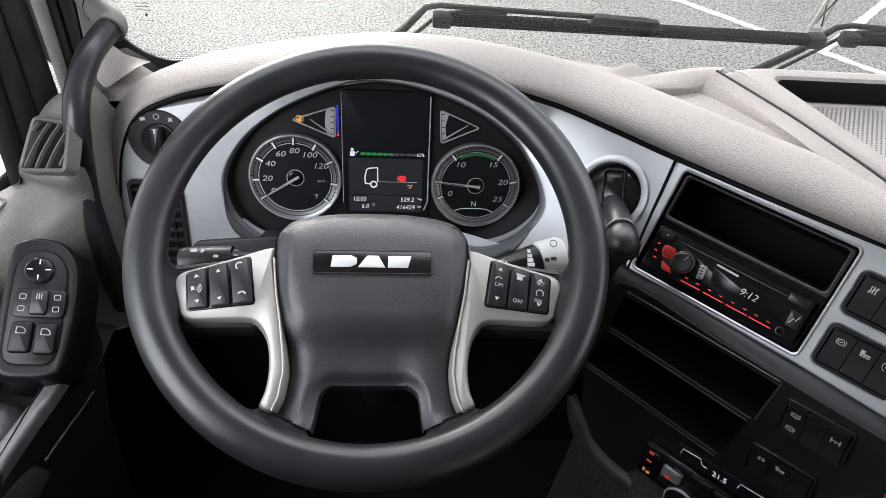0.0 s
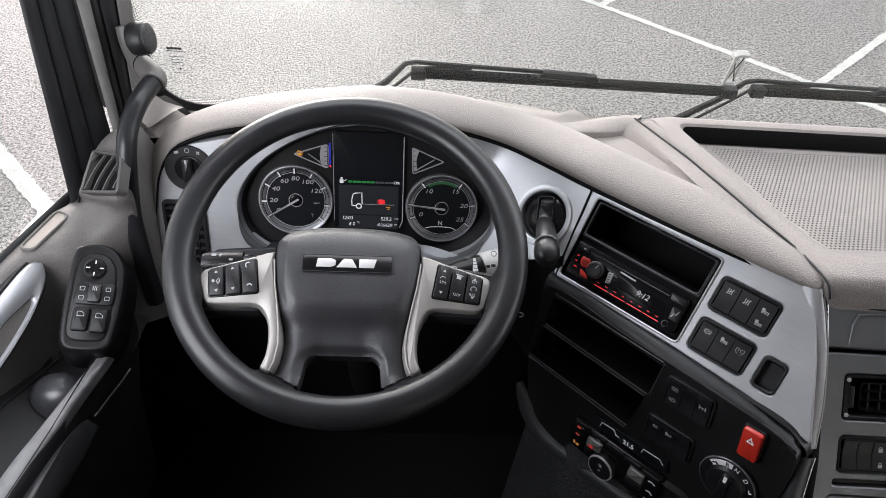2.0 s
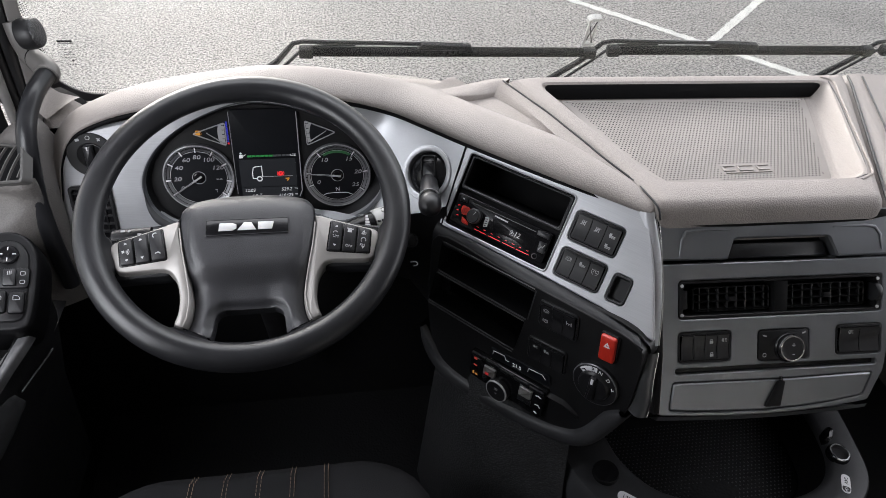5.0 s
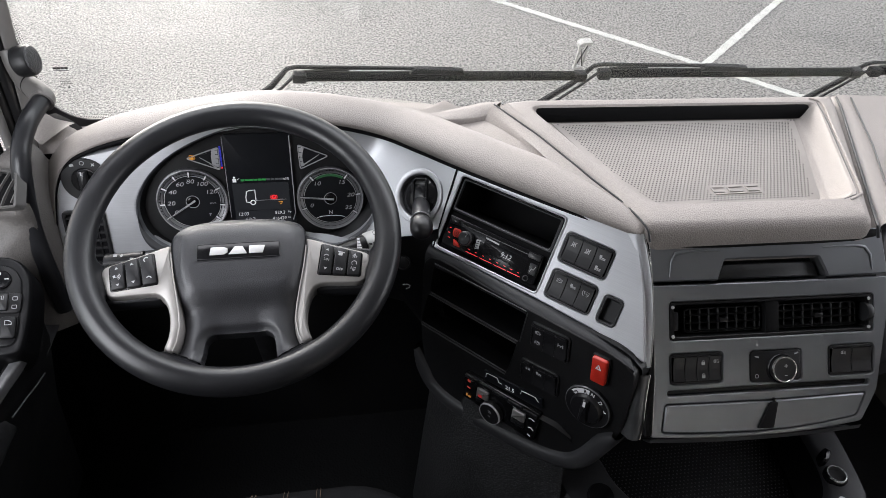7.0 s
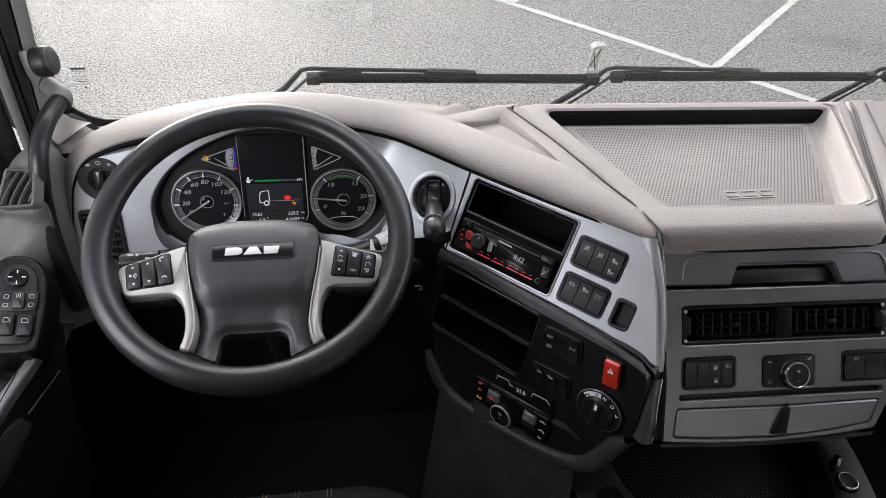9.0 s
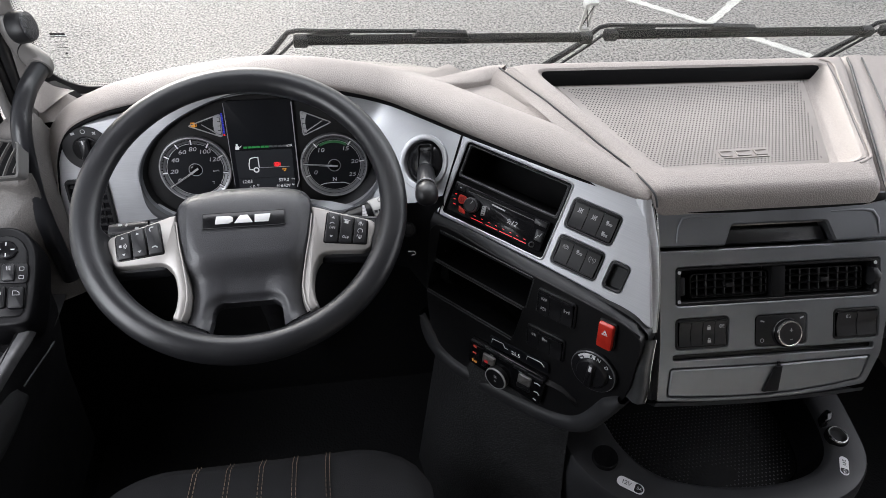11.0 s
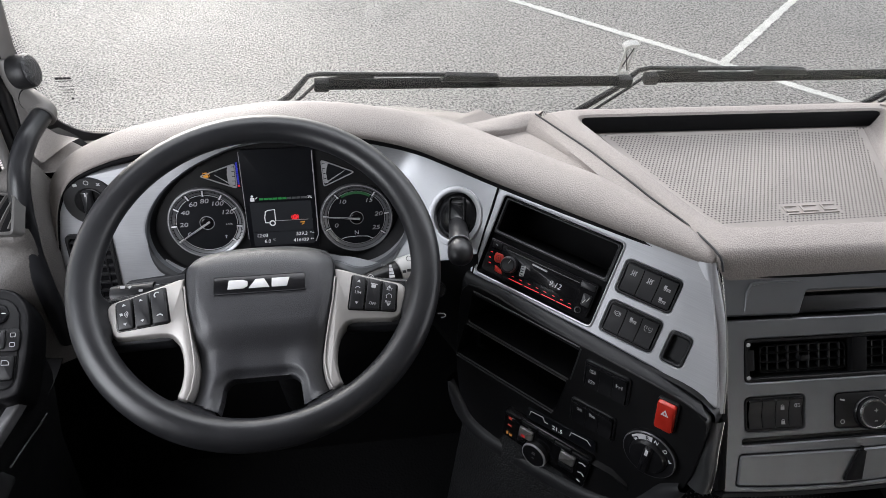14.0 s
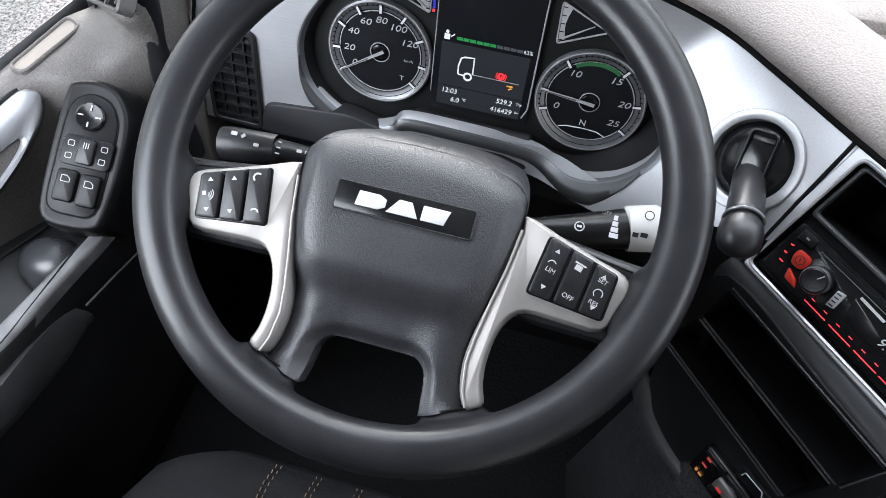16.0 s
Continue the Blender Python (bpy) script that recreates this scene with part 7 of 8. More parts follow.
solo("engine_tunnel", loft([[(0.31, 0.10, 0.50), (0.345, -0.05, 0.50), (0.44, -0.15, 0.50), (0.476, -0.19, 0.50)], [(0.295, 0.07, 0.36), (0.32, -0.07, 0.36), (0.44, -0.18, 0.37), (0.478, -0.215, 0.38)], [(0.27, 0.06, 0.0), (0.30, -0.12, 0.0), (0.42, -0.29, 0.0), (0.478, -0.36, 0.0)]], close=False), TUNNEL, "grained black side of the engine tunnel", "tunnel cover", kind="structure")

# ---- storage box with sockets on the tunnel ----
F_BOX = Matrix.Translation((0, 0, 0.42))
RAISED = material("raised_mat_dots", (0.060, 0.061, 0.064), 0.4, vary=0.2)
sb = thing("storage_box", "dark open storage box with a rounded rim and dotted mat", "storage box", F_BOX)
rim_o = smooth_outline([(0.478, -0.05), (0.482, -0.17), (0.500, -0.235), (0.545, -0.292), (0.62, -0.322), (0.74, -0.348), (0.86, -0.350), (0.95, -0.330), (1.008, -0.284), (1.028, -0.215), (1.040, -0.13), (1.048, -0.04), (0.80, -0.02)], 4)
rim_i = smooth_outline([(0.560, -0.06), (0.572, -0.15), (0.585, -0.200), (0.620, -0.250), (0.675, -0.278), (0.76, -0.296), (0.85, -0.297), (0.915, -0.282), (0.955, -0.245), (0.972, -0.18), (0.975, -0.10), (0.965, -0.05), (0.80, -0.04)], 4)
bm = bmesh.new()
add_loops(bm, [lift(inset(rim_o, -0.012), -0.40), lift(inset(rim_o, -0.006), -0.04), lift(rim_o, -0.008), lift(inset(rim_o, 0.004), -0.001), lift(inset(rim_o, 0.010), 0.0), lift(inset(rim_i, -0.008), 0.0), lift(rim_i, -0.006), lift(inset(rim_i, 0.003), -0.014)])
part("body", bm, BOXM, sb, sharp=50)
# inner walls of the box, their shade put into a near-black colour
part("insert", loft([lift(inset(rim_i, 0.001), -0.013), lift(inset(rim_i, 0.012), -0.07), lift(inset(rim_i, 0.020), -0.085)], False, True), SLOT, sb, "box interior with its shade put into near-black", sharp=50)
mat_o = inset(rim_i, 0.024)
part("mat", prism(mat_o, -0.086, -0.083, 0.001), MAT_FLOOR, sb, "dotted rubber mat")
bm = bmesh.new()
for j in range(28):
    for i in range(60):
        x, y = 0.58 + i * 0.0078 + (0.0039 if j % 2 else 0), -0.285 + j * 0.0072
        if inside(inset(mat_o, 0.006), x, y) and not ((x - 0.765) ** 2 / 0.0022 + (y + 0.235) ** 2 / 0.0005 < 1):
            add_loops(bm, [[(x + 0.0016 * math.cos(a * math.pi / 2), y + 0.0016 * math.sin(a * math.pi / 2), -0.083) for a in range(4)], [(x + 0.0010 * math.cos(a * math.pi / 2), y + 0.0010 * math.sin(a * math.pi / 2), -0.0815) for a in range(4)]], False, True)
tagged(part("dot_pattern", bm, RAISED, sb), kind="stuff")
cap1 = thing("power_socket", "black capped power socket in the box rim", "power socket", F_BOX, group="power sockets")
part("cap", revolve([(0.022, -0.01), (0.0225, 0.006), (0.0205, 0.010), (0.010, 0.011)], 28, None, 0.545, -0.218), GLOSS, cap1)
cap2 = thing("power_socket", "round power socket with a bright rim and open lid", "power socket", F_BOX, group="power sockets")
part("barrel", revolve([(0.0195, -0.004), (0.0198, 0.004), (0.0182, 0.0068)], 28, None, 0.977, -0.232, False), GLOSS, cap2)
part("ring", revolve([(0.0178, 0.0065), (0.0168, 0.0090), (0.0146, 0.0090), (0.0134, 0.003), (0.0130, -0.02)], 28, None, 0.977, -0.232, False), CHROME, cap2, "bright ring")
part("lid", prism(rounded([(0.956, -0.212), (0.972, -0.210), (0.985, -0.196), (0.976, -0.186), (0.962, -0.194)], 0.004), 0.002, 0.024, 0.005), GLOSS, cap2, "open black lid")


def voltage_label(x, y, turn, big, small, size=1.0):
    t = thing("voltage_label", "oval white sticker marking a power socket", "sticker", F_BOX @ pose(x, y, 0.0005, 0, 0, turn) @ Matrix.Scale(size, 4), group="socket stickers")
    part("sticker", prism(rrect(0.046, 0.0185, 0.0088, 0, 0, 8), 0, 0.0006), PRINT, t)
    part("dark_half", prism(rounded([(0.007, -0.008), (0.016, -0.008), (0.0225, 0), (0.016, 0.008), (0.007, 0.008)], 0.004), 0.0006, 0.0010), SWITCH, t)
    writing(big, 0.0105, -0.0075, 0, 0.0010, SWITCH, t)
    writing(small, 0.0075, 0.0145, 0, 0.0013, PRINT, t)


voltage_label(0.572, -0.270, -38, "12V", "5A")
voltage_label(0.957, -0.286, 240, "24V", "15A", 0.8)

# ---- driver's seat ----
seat = thing("driver_seat", "dark fabric driver's seat cushion with tan double stitching", "seat")
rows = []
prof = [(y - 0.024, z + 0.026) for y, z in [(-0.115, 0.10), (-0.125, 0.30), (-0.128, 0.385), (-0.140, 0.425), (-0.165, 0.450), (-0.21, 0.462), (-0.30, 0.465), (-0.45, 0.455), (-0.65, 0.445)]]
for y, z in prof:
    row = []
    for k in range(25):
        s = -1 + 2 * k / 24
        x = -0.020 + 0.262 * s
        back = 0.055 * max(0, abs(s) - 0.55) ** 2 / 0.2
        side = 0.030 * max(0, abs(s) - 0.90) * 10
        rib = -0.0028 if k in (7, 9, 11, 13, 15, 17) else 0.0
        row.append((x, y - back, z - side + rib * (1 if z > 0.46 else 0.4)))
    rows.append(row)
part("cushion", loft(rows, close=False), FABRIC, seat, "dark ribbed fabric cushion", sharp=80)
bm = bmesh.new()
for xs in (-0.121, -0.0705, -0.0205, 0.030, 0.081):
    for dx in (-0.003, 0.003):
        for k in range(46):
            y = -0.166 - k * 0.008
            z = np.interp(-y, [-p[0] for p in prof], [p[1] for p in prof])
            box(xs + dx - 0.0004, xs + dx + 0.0004, y - 0.0022, y + 0.0022, z - 0.0015, z + 0.0008, 0, bm)
tagged(part("stitching", bm, THREAD, seat), "tan double seams", kind="stuff")
part("backrest", prism(rrect(0.52, 0.20, 0.05, 0.02, -0.93), 0.35, 1.15, 0.05), FABRIC, seat)
part("pedestal", box(-0.18, 0.22, -0.62, -0.22, 0.0, 0.42, 0.02), BLACK, seat)

# ---- driver's door ----
door = thing("driver_door", "taupe trimmed driver's door with a dark armrest", "door", kind="")
ys = np.linspace(-0.62, 0.24, 16)
rows = []
for y in ys:
    x0, k = -0.508 + 0.20 * max(0, y - 0.05), ease(0.02, 0.22, y)
    rows.append([(x0 - 0.012 - 0.060 * k, y, -0.4), (x0 - 0.012 - 0.060 * k, y, 0.64), (x0 - 0.011 - 0.052 * k, y, 0.690), (x0 - 0.010 - 0.035 * k, y, 0.712), (x0 - 0.008 - 0.010 * k, y, 0.720), (x0, y, 0.72)])
part("outer_skin", loft(rows, close=False), WHITE_PAINT, door, "white painted outer skin", sharp=50)
part("seal", loft([[(x + 0.20 * max(0, y - 0.05), y, z) for x, z in ((-0.514, 0.716), (-0.512, 0.738), (-0.506, 0.746), (-0.500, 0.744), (-0.498, 0.735))] for y in ys], close=False), RUBBER, door, "black window seal", sharp=60)
# one moulding: sill ledge, inner face, and the rise towards the pillar
TRIM = [
    [(-0.515, -0.62, 0.70), (-0.500, -0.62, 0.737), (-0.493, -0.62, 0.737), (-0.488, -0.62, 0.733), (-0.484, -0.62, 0.723), (-0.480, -0.62, 0.70), (-0.470, -0.62, 0.66), (-0.456, -0.62, 0.55)],
    [(-0.515, -0.20, 0.70), (-0.500, -0.20, 0.737), (-0.493, -0.20, 0.737), (-0.488, -0.20, 0.733), (-0.484, -0.20, 0.723), (-0.480, -0.20, 0.70), (-0.470, -0.20, 0.66), (-0.456, -0.20, 0.55)],
    [(-0.515, 0.00, 0.70), (-0.500, 0.00, 0.738), (-0.493, 0.00, 0.738), (-0.488, 0.00, 0.734), (-0.484, 0.00, 0.724), (-0.480, 0.00, 0.70), (-0.470, 0.00, 0.66), (-0.457, 0.00, 0.55)],
    [(-0.515, 0.070, 0.70), (-0.497, 0.072, 0.739), (-0.480, 0.071, 0.743), (-0.464, 0.076, 0.742), (-0.456, 0.078, 0.733), (-0.450, 0.080, 0.71), (-0.446, 0.080, 0.66), (-0.444, 0.08, 0.55)],
    [(-0.510, 0.118, 0.70), (-0.488, 0.121, 0.740), (-0.466, 0.116, 0.744), (-0.446, 0.110, 0.745), (-0.425, 0.102, 0.740), (-0.416, 0.098, 0.72), (-0.414, 0.096, 0.66), (-0.414, 0.096, 0.55)],
    [(-0.500, 0.170, 0.70), (-0.478, 0.174, 0.741), (-0.453, 0.165, 0.746), (-0.428, 0.154, 0.748), (-0.400, 0.138, 0.745), (-0.385, 0.128, 0.730), (-0.380, 0.124, 0.68), (-0.380, 0.124, 0.55)],
    [(-0.484, 0.205, 0.71), (-0.458, 0.206, 0.753), (-0.430, 0.187, 0.764), (-0.402, 0.168, 0.772), (-0.370, 0.146, 0.778), (-0.354, 0.150, 0.766), (-0.350, 0.155, 0.70), (-0.350, 0.155, 0.55)],
    [(-0.460, 0.205, 0.735), (-0.4385, 0.1885, 0.783), (-0.413, 0.1695, 0.791), (-0.388, 0.153, 0.801), (-0.358, 0.137, 0.810), (-0.344, 0.150, 0.806), (-0.342, 0.165, 0.74), (-0.342, 0.165, 0.55)],
    [(-0.450, 0.222, 0.760), (-0.4300, 0.199, 0.8015), (-0.405, 0.1835, 0.810), (-0.380, 0.168, 0.820), (-0.354, 0.154, 0.830), (-0.341, 0.170, 0.826), (-0.339, 0.185, 0.76), (-0.339, 0.185, 0.55)],
    [(-0.435, 0.245, 0.790), (-0.4165, 0.2215, 0.8300), (-0.394, 0.207, 0.838), (-0.372, 0.194, 0.846), (-0.354, 0.186, 0.850), (-0.341, 0.196, 0.846), (-0.339, 0.210, 0.78), (-0.339, 0.210, 0.55)],
    [(-0.415, 0.270, 0.810), (-0.400, 0.240, 0.850), (-0.382, 0.228, 0.862), (-0.366, 0.218, 0.868), (-0.352, 0.212, 0.868), (-0.341, 0.218, 0.862), (-0.339, 0.230, 0.79), (-0.339, 0.230, 0.55)],
    [(-0.400, 0.300, 0.800), (-0.385, 0.280, 0.850), (-0.372, 0.268, 0.860), (-0.360, 0.262, 0.862), (-0.350, 0.255, 0.860), (-0.340, 0.250, 0.850), (-0.335, 0.260, 0.79), (-0.335, 0.260, 0.55)],
]
TRIM = [row if i < 6 else [(x + 0.0135, y, z - 0.0045) for x, y, z in row] for i, row in enumerate(TRIM)]
cols = [smooth_outline([row[j] for row in TRIM], 4, False) for j in range(8)]
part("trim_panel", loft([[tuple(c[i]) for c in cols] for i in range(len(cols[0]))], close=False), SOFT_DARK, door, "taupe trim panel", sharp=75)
groove = rounded([(-0.476, 0.094), (-0.460, 0.091), (-0.443, 0.169), (-0.461, 0.177)], 0.006)
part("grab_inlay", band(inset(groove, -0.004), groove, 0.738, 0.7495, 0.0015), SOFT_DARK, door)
part("grab_inlay_floor", prism(groove, 0.738, 0.7472), SOFT_PALE, door)
dg = part("side_window", box(-0.512, -0.508, -0.60, 0.20, 0.74, 1.62), GLASS, door, "clear door window")
dg.visible_shadow = False
F_PULL = frame_matrix((-0.457, 0.02, 0.7155), (0.85, -0.10, 0.50), (0, 1, 0))
pull = smooth_outline([(-0.30, 0.024), (-0.10, 0.024), (-0.0084, 0.0230), (0.0430, 0.0205), (0.0610, 0.0140), (0.0640, 0.0010), (0.0353, -0.0170), (-0.0312, -0.0262), (-0.10, -0.0290), (-0.30, -0.029)], 4)
cup = smooth_outline([(-0.294, -0.001), (-0.10, -0.0005), (-0.0439, -0.0010), (-0.004, -0.0065), (0.0100, -0.0095), (0.0120, -0.0120), (0.0030, -0.0170), (-0.0321, -0.0215), (-0.10, -0.024), (-0.294, -0.024)], 4)
part("pull_handle", band(pull, cup, -0.012, 0.008, 0.004), SILVER, door, "silver pull handle", F_PULL, sharp=50)
part("pull_cup", prism(inset(cup, -0.001), -0.012, 0.001, 0.002), SOFT_DARK, door, "", F_PULL)
part("pull_groove", band(inset(pull, -0.004), inset(pull, -0.0005), -0.012, 0.0015, 0.0005), BLACK, door, "", F_PULL)
# armrest rail and pocket
part("lower_panel", box(-0.53, -0.4585, -0.62, 0.44, -0.30, 0.590, 0.004), BLACK, door, "dark lower door panel")
part("armrest", loft([[(-0.345 - 0.02 * s, y, 0.668), (-0.338 - 0.02 * s, y, 0.660), (-0.342 - 0.02 * s, y, 0.60), (-0.375 - 0.02 * s, y, 0.45), (-0.40, y, 0.20)] for s, y in ((0, 0.075), (0, 0.03), (0.2, -0.05), (0.6, -0.15), (1.2, -0.25), (2.5, -0.45))], close=False), BLACK, door, "dark armrest side", sharp=60)
RAIL = material("worn_grey_rail", (0.085, 0.085, 0.088), 0.38, grain=0.2, grain_size=0.001, vary=0.25, vary_size=0.02)
rail = smooth_outline([(-0.334, 0.068, 0.728), (-0.337, 0.042, 0.694), (-0.338, 0.018, 0.670), (-0.338, -0.010, 0.660), (-0.341, -0.040, 0.660), (-0.3505, -0.087, 0.661), (-0.362, -0.150, 0.662), (-0.376, -0.230, 0.663), (-0.40, -0.45, 0.663)], 4, False)
wide = np.interp(np.linspace(0, 1, len(rail)), [0, 0.2, 0.35, 0.6, 0.85, 1], [0.0055, 0.006, 0.007, 0.0085, 0.012, 0.014])
part("armrest_rail", loft([[(x + w, y, z - 0.012), (x + w, y, z), (x + w * 0.85, y, z + 0.004), (x + w * 0.4, y, z + 0.0055), (x - w * 0.5, y, z + 0.006), (x - w * 0.9, y, z + 0.004), (x - w, y, z - 0.012)] for (x, y, z), w in zip(rail, wide)], close=False), RAIL, door, "worn grey rail", sharp=60)
part("pocket_floor", loft([[(-0.470, y, zz + 0.004), (-0.452, y, zz), (-0.40, y, 0.590), (-0.345 - 0.02 * s, y, 0.580)] for s, y, zz in ((0, 0.12, 0.585), (0, 0.075, 0.585), (0.1, 0.033, 0.575), (0.2, -0.02, 0.598), (0.5, -0.093, 0.633), (1.2, -0.25, 0.66), (2.5, -0.45, 0.66))], close=False), BLACK, door, sharp=60)
part("pocket_edge", tube([(-0.412, 0.088, 0.62), (-0.436, 0.072, 0.592), (-0.452, 0.033, 0.577), (-0.452, -0.02, 0.600), (-0.452, -0.093, 0.635), (-0.452, -0.25, 0.662)], 0.0016, 8), DARK, door)
LATCH = material("satin_latch_plastic", (0.030, 0.0305, 0.034), 0.30, spec=0.5, vary=0.12, vary_size=0.02)
LOW_RAIL = material("worn_dark_rail", (0.026, 0.0265, 0.028), 0.42, grain=0.2, grain_size=0.001, vary=0.2, vary_size=0.03)
part("lower_rail", loft([[(-0.366, y, z1 - 0.002), (-0.354, y, z1 + 0.001), (-0.349, y, z1), (-0.3455, y, z1 * 0.7 + z0 * 0.3), (-0.3440, y, z0), (-0.3470, y, z0 - 0.008), (-0.372, y, z0 - 0.050)] for y, z0, z1 in ((-0.092, 0.588, 0.594), (-0.098, 0.591, 0.613), (-0.112, 0.590, 0.624), (-0.130, 0.590, 0.632), (-0.160, 0.595, 0.640), (-0.200, 0.606, 0.646), (-0.235, 0.619, 0.650), (-0.40, 0.64, 0.66))], close=False), LOW_RAIL, door, "dark lower rail", sharp=60)
# thin paler tube that paints the highlight line beside the pocket
part("pocket_highlight", tube([(-0.342, 0.020, 0.574), (-0.341, -0.006, 0.5825), (-0.341, -0.050, 0.5985), (-0.342, -0.092, 0.6110)], 0.0013, 8), RAIL, door, "thin pale tube put in for a highlight line")
part("latch_cover", loft([[(-0.405 + rx * math.cos(a), -0.055 + rx * 0.85 * math.sin(a), z) for a in np.linspace(0, 2 * math.pi, 28, False)] for rx, z in ((0.038, 0.570), (0.038, 0.600), (0.036, 0.614), (0.030, 0.625), (0.020, 0.632), (0.010, 0.634))], False, True), LATCH, door, "satin dark bulge", sharp=80)

F_DSW = frame_matrix((-0.357, 0.052, 0.750), (0.241, -0.433, 0.8645), (0.97, 0.14, -0.2)) @ Matrix.Translation((-0.0335, 0.0265, -0.005))
pod = thing("door_switch_panel", "black door panel with mirror joystick and window switches", "switch panel", F_DSW)
po = smooth_outline([(0.0050, -0.035), (0.0060, -0.004), (0.0110, 0.0045), (0.030, 0.0090), (0.048, 0.0045), (0.062, -0.012), (0.068, -0.035), (0.069, -0.080), (0.0655, -0.122), (0.060, -0.1345), (0.036, -0.1380), (0.012, -0.1330), (0.0060, -0.100)], 4)
pp = smooth_outline([(0.0105, -0.030), (0.0140, -0.014), (0.0225, -0.006), (0.034, -0.0035), (0.047, -0.008), (0.056, -0.020), (0.0600, -0.035), (0.0610, -0.080), (0.0585, -0.121), (0.038, -0.1270), (0.0140, -0.121), (0.0105, -0.080)], 4)
part("base", loft([lift(inset(po, -0.012), -0.07), lift(inset(po, -0.006), -0.014), lift(inset(po, -0.0022), -0.0015), lift(po, 0.0), lift(inset(po, 0.003), -0.0005)], False, True), POD, pod, "dark moulded base", sharp=50)
part("plate_groove", prism(inset(pp, -0.0012), -0.002, 0.0004), SLOT, pod)
part("plate", prism(pp, -0.002, 0.0016, 0.0012), POD, pod, "black plate")
jm = Matrix.Translation((0.0335, -0.0265, 0.001))
part("joystick", revolve([(0.0145, 0), (0.0142, 0.004), (0.0125, 0.0055), (0.004, 0.004)], 32), GLOSS, pod, "round mirror joystick", jm)
bm = bmesh.new()
for a in (0, 90, 180, 270):
    bar(0.0085 * math.cos(radians(a)), 0.0085 * math.sin(radians(a)), 0.005, 0.0012, 0.0058, a, bm)
part("joystick_mark", bm, PRINT, pod, "", jm)
hm = Matrix.Translation((0.0385, -0.0625, 0.001))
part("mirror_pad", prism(rrect(0.049, 0.031, 0.006), 0, 0.003, 0.0015), POD, pod, "", hm)
part("heat_key", prism(rrect(0.0165, 0.026, 0.003), 0.002, 0.0075, 0.002), SWITCH, pod, "", hm)
bm = bmesh.new()
for k in (-1, 0, 1):
    bar(k * 0.0022, 0.006, 0.0008, 0.006, 0.0076, 0, bm)
for sx in (-1, 1):
    for sy in (-1, 1):
        o_ = rrect(0.0065, 0.0060, 0.0015, sx * 0.016, sy * 0.0065)
        band(o_, inset(o_, 0.0007), 0.003, 0.0035, 0.0001, bm)
part("pad_mark", bm, PRINT_DIM, pod, "", hm)
for x in (0.0268, 0.0495):
    wm = Matrix.Translation((x, -0.0990 - (x - 0.0268) * 0.06, 0.001))
    part("window_switch", prism(rrect(0.0205, 0.0330, 0.004), 0, 0.006, 0.003), POD, pod, "", wm)
    o_ = rounded([(-0.0045, 0.003), (0.0045, 0.003), (0.0045, 0.007), (0.001, 0.010), (-0.0045, 0.010)], 0.001)
    part("window_mark", band(o_, inset(o_, 0.0007), 0.0056, 0.0064, 0.0001), PRINT_DIM, pod, "", wm)

# ---- A-pillar, grab handle, corner vent ----
F_PIL = frame_matrix((-0.46, 0.19, 0.85), (0.871, -0.4913, 0.0), (0.4913, 0.871, 0.0))
pillar = thing("windscreen_pillar", "dark layered windscreen pillar with rubber seals", "pillar", kind="structure")
PIL_GREY = material("grey_pillar_trim", (0.088, 0.083, 0.079), 0.55, grain=0.2, grain_size=0.0015, vary=0.08)
LIGHT_SEAL = material("pale_door_seal", (0.13, 0.127, 0.122), 0.5, vary=0.1, vary_size=0.02)


def pillar_strip(name, left, right, depth, mat, label=""):
    """A strip up the pillar between two slanted edges, each (offset, slope)."""
    rows = []
    for v in (-0.14, 0.0, 0.25, 0.55, 0.85):
        a, b = left[0] + left[1] * v, right[0] + right[1] * v
        w = b - a
        rows.append([tuple(F_PIL @ Vector(p)) for p in ((a + 0.045, v, depth - 0.03), (a, v, depth - 0.004), (a + w * 0.12, v, depth), (a + w * 0.5, v, depth + 0.002), (a + w * 0.88, v, depth), (b, v, depth - 0.004), (b + 0.01, v, depth - 0.03))])
    part(name, loft(rows, close=False), mat, pillar, label, sharp=50)


pillar_strip("door_frame", (0.0270, 0.104), (0.0535, 0.085), 0.003, RUBBER, "black window frame")
pillar_strip("door_frame", (0.0529, 0.085), (0.0832, 0.050), 0.000, RUBBER)
pillar_strip("inner_frame", (0.0826, 0.050), (0.1205, 0.023), -0.003, RUBBER)
pillar_strip("pale_seal", (0.1198, 0.023), (0.1364, 0.042), 0.005, LIGHT_SEAL, "pale rubber seal")
pillar_strip("dark_gap", (0.1360, 0.042), (0.1560, 0.040), -0.004, BLACK)
pillar_strip("dark_gap", (0.1555, 0.040), (0.1700, 0.107), 0.000, BLACK)
pillar_strip("pillar_trim", (0.1691, 0.107), (0.1910, 0.130), 0.005, PIL_GREY, "taupe grey pillar trim")
# side window demister in the rise of the trim
F_DEM = frame_matrix((-0.3700, 0.1693, 0.8295), (-0.55, -0.50, 0.66), (0.07, -0.048, 0.033))
VENT_GREY = material("grey_vent_plastic", (0.055, 0.053, 0.051), 0.55, grain=0.2, grain_size=0.0012, vary=0.08)
dem = thing("demister_vent", "small dark grey demister vent with slanted slats", "air vent", F_DEM)
vo = rounded([(-0.033, 0.033), (0.044, 0.028), (0.057, -0.029), (-0.038, -0.034)], 0.010, 5)
part("frame", band(vo, inset(vo, 0.0045), -0.012, 0.005, 0.002), VENT_GREY, dem)
part("well", prism(inset(vo, 0.004), -0.014, -0.0085), SLOT, dem)
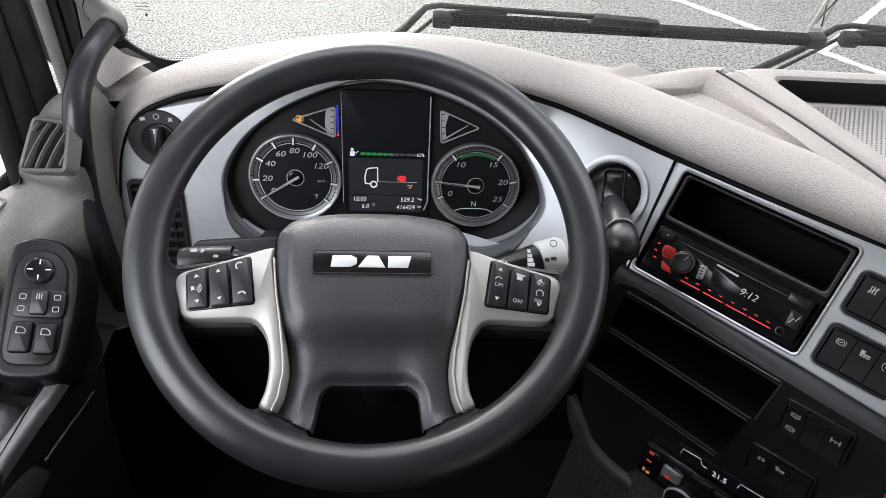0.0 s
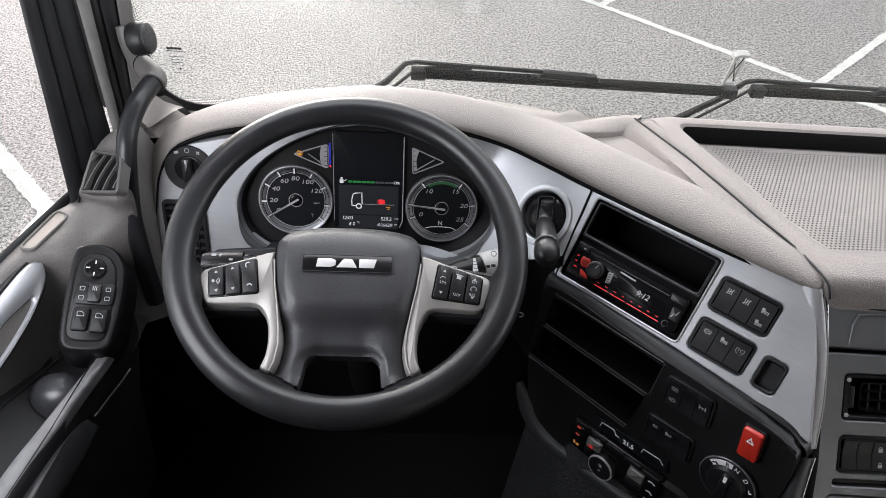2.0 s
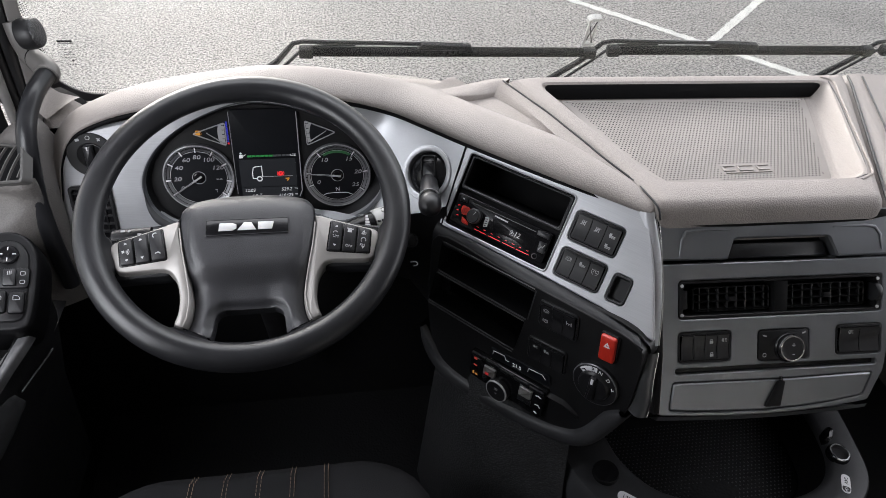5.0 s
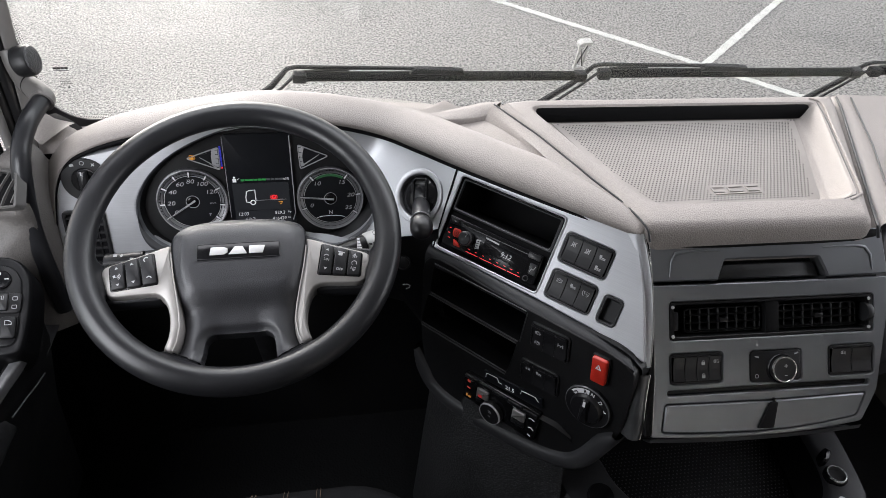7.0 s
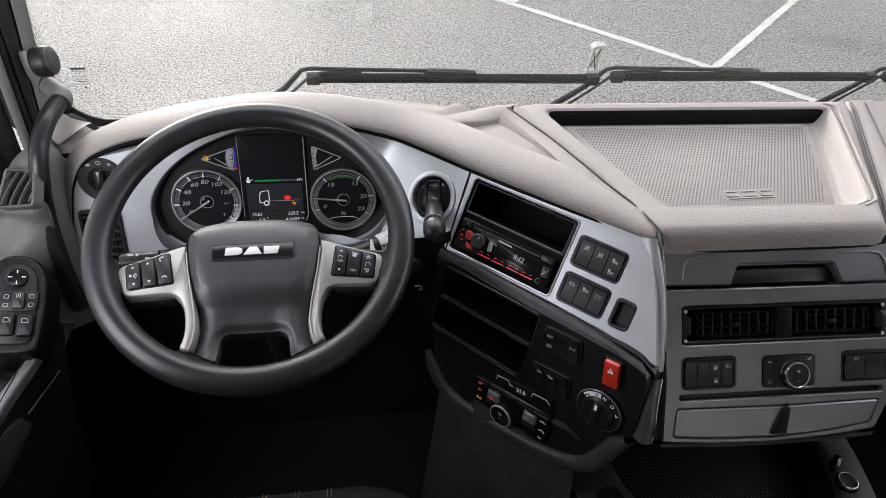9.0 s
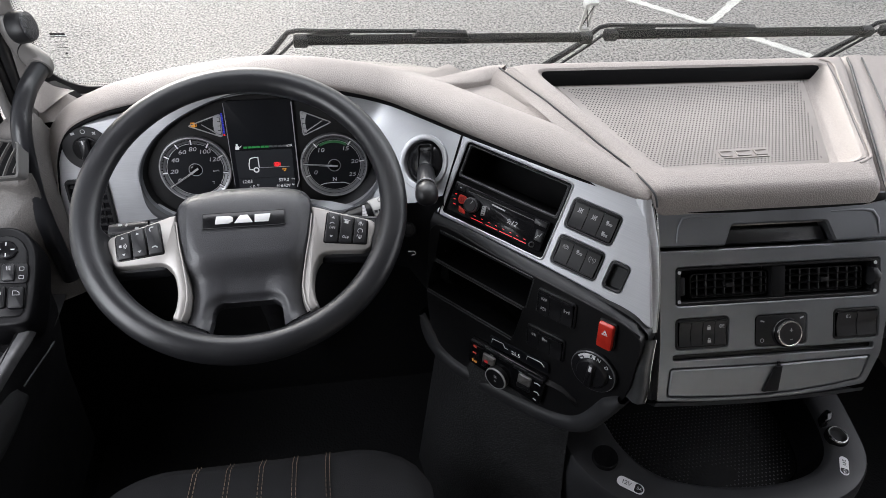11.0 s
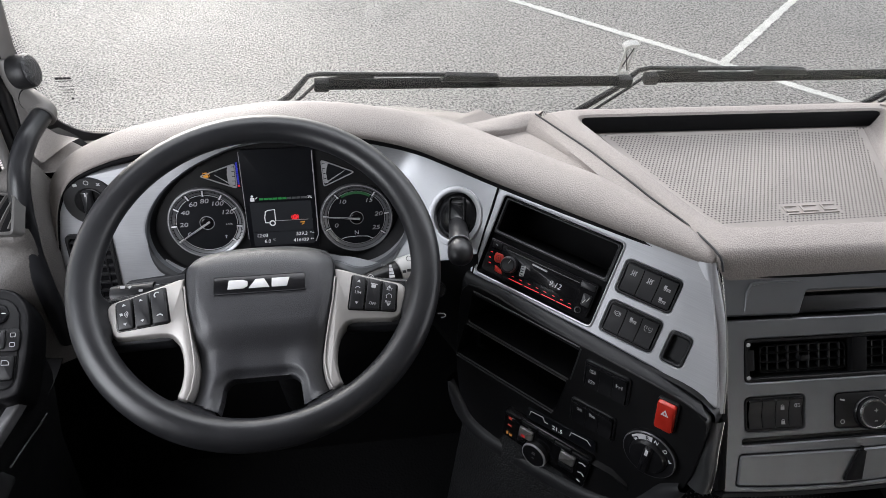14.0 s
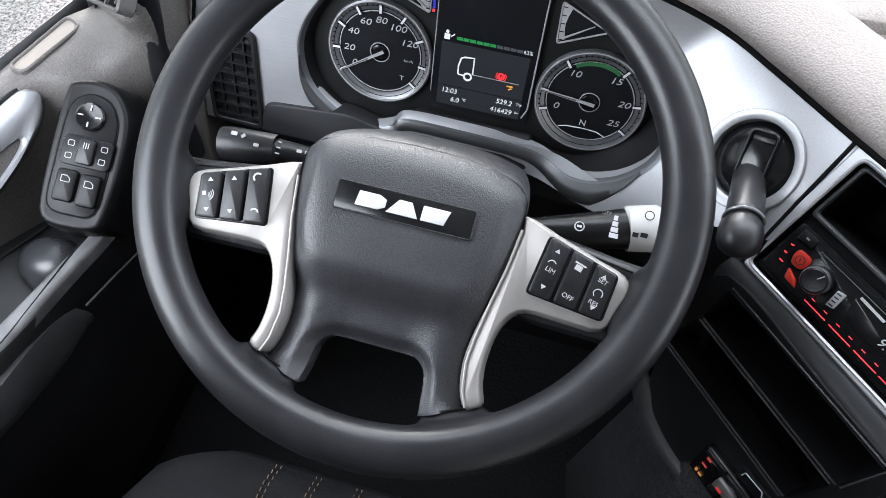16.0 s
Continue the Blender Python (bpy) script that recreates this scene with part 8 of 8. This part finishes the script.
for k in range(5):
    u = -0.052 + k * 0.0225
    pts = [(u, -0.034, -0.001), (u + 0.007, -0.012, 0.001), (u + 0.019, 0.010, 0.001), (u + 0.036, 0.032, -0.001)]
    pts = [p for p in smooth_outline(pts, 5, False) if inside(inset(vo, 0.004), p[0], p[1])]
    if len(pts) > 1:
        part("slat", loft([[(p[0] - 0.0016, p[1], -0.0005) for p in pts], [(p[0] - 0.0013, p[1], 0.003) for p in pts], [(p[0] + 0.0013, p[1], 0.003) for p in pts], [(p[0] + 0.0014, p[1], -0.0005) for p in pts]], close=False), VENT_GREY, dem)
# grab handle
grab = thing("grab_handle", "curved black grab handle on the windscreen pillar", "grab handle")
grip = smooth_outline([(-0.3120, 0.2850, 0.9190), (-0.3160, 0.2620, 0.9150), (-0.3219, 0.2354, 0.9073), (-0.3290, 0.2075, 0.8885), (-0.3302, 0.1830, 0.8680), (-0.3324, 0.1690, 0.8372), (-0.3393, 0.1660, 0.7907), (-0.3425, 0.1600, 0.7405), (-0.3389, 0.1478, 0.6844), (-0.335, 0.14, 0.60)], 5, False)
part("bar", tube(grip, [0.0138] * len(grip), 20), RIM, grab, "black grip bar")
mp = smooth_outline([(-0.3640, 0.345, 0.975), (-0.3585, 0.337, 0.950), (-0.3430, 0.318, 0.9345), (-0.3240, 0.300, 0.9265), (-0.3130, 0.2885, 0.9195), (-0.3125, 0.2790, 0.9170)], 4, False)
part("mount", tube(mp, [0.0120 + 0.0058 * min(1.0, k / (len(mp) - 6)) for k in range(len(mp))], 20), PIL_GREY, grab, "taupe moulding that holds the bar")
part("mount_joint", tube([(-0.3335 + 0.0165 * math.cos(a) * 0.6, 0.309 + 0.0165 * math.cos(a) * 0.75, 0.9300 + 0.0172 * math.sin(a)) for a in np.linspace(0, 2 * math.pi, 24)], 0.0008, 5), SLOT, grab)
# round knob on the pillar
kb = thing("pillar_knob", "black round twist knob on the windscreen pillar", "knob", frame_matrix((-0.3285, 0.2960, 0.9765), (0.985, -0.04, 0.18), (0, 1, 0)))
part("body", revolve([(0.0215, -0.006), (0.0235, -0.001), (0.0235, 0.010), (0.0228, 0.0165), (0.0218, 0.0180)], 36), BLACK, kb)
part("face", revolve([(0.0215, 0.0175), (0.0203, 0.0205), (0.016, 0.0225), (0.010, 0.023)], 36), KNURL, kb, "dimpled cap")
# taupe corner behind the cover, at the foot of the glass
CORNER = [[(-0.350, 0.262, 0.83), (-0.343, 0.285, 0.872), (-0.338, 0.312, 0.880), (-0.330, 0.335, 0.872)], [(-0.332, 0.248, 0.84), (-0.324, 0.268, 0.864), (-0.316, 0.295, 0.868), (-0.305, 0.325, 0.863)], [(-0.316, 0.236, 0.83), (-0.306, 0.256, 0.850), (-0.298, 0.280, 0.854), (-0.283, 0.310, 0.853)], [(-0.300, 0.230, 0.80), (-0.290, 0.250, 0.830), (-0.280, 0.272, 0.836), (-0.262, 0.300, 0.838)]]
# black sheet added behind the corner piece to darken the gap there
part("corner_gap", loft([[(x, y + 0.018, z - 0.014) for x, y, z in row] for row in CORNER], close=False), SLOT, dash, "black sheet added for the dark gap behind the corner", sharp=88)
FILLET = [[(-0.352, 0.302, 0.884), (-0.330, 0.306, 0.8800), (-0.309, 0.306, 0.8710), (-0.284, 0.302, 0.8660)], [(-0.346, 0.288, 0.868), (-0.331, 0.284, 0.864), (-0.314, 0.284, 0.864), (-0.292, 0.288, 0.8680)], [(-0.341, 0.272, 0.855), (-0.330, 0.264, 0.8500), (-0.318, 0.264, 0.8570), (-0.300, 0.274, 0.8670)]]
across = [smooth_outline(row, 5, False) for row in FILLET]
part("corner_fillet", loft([list(r) for r in zip(*[smooth_outline(col, 4, False) for col in zip(*across)])], close=False), SOFT, dash, "taupe corner piece", sharp=88)
part("corner_fillet", loft([[(-0.342, 0.320, 0.886), (-0.314, 0.315, 0.864), (-0.287, 0.310, 0.847), (-0.250, 0.305, 0.836)], [(-0.341, 0.305, 0.875), (-0.313, 0.300, 0.858), (-0.286, 0.297, 0.846), (-0.252, 0.295, 0.838)], [(-0.340, 0.288, 0.860), (-0.313, 0.282, 0.850), (-0.286, 0.280, 0.844), (-0.254, 0.278, 0.840)], [(-0.338, 0.262, 0.832), (-0.312, 0.258, 0.836), (-0.285, 0.256, 0.838), (-0.255, 0.250, 0.840)]], close=False), SOFT, dash, "taupe corner piece", sharp=88)
# small round button and hook-shaped sign on the panel beside the column
F_ADJ = frame_matrix((0.2405, 0.084, 0.706), (-0.15, -0.75, 0.64), (1, 0, 0))
adj = thing("column_button", "small round black button on the dark knee panel", "button", F_ADJ)
part("collar", revolve([(0.0125, -0.020), (0.0125, 0.002), (0.0115, 0.0035), (0.0100, 0.003)], 28), DARK, adj)
part("button", revolve([(0.0098, 0.001), (0.0094, 0.0045), (0.0070, 0.0060)], 28), POD, adj)
part("hook_sign", tube([(-0.0030, -0.0360, 0.006), (0.0060, -0.0360, 0.006), (0.0090, -0.0385, 0.006), (0.0080, -0.0415, 0.006), (0.0020, -0.0428, 0.006)], 0.0008, 6), PRINT_DIM, adj, "white printed hook sign")
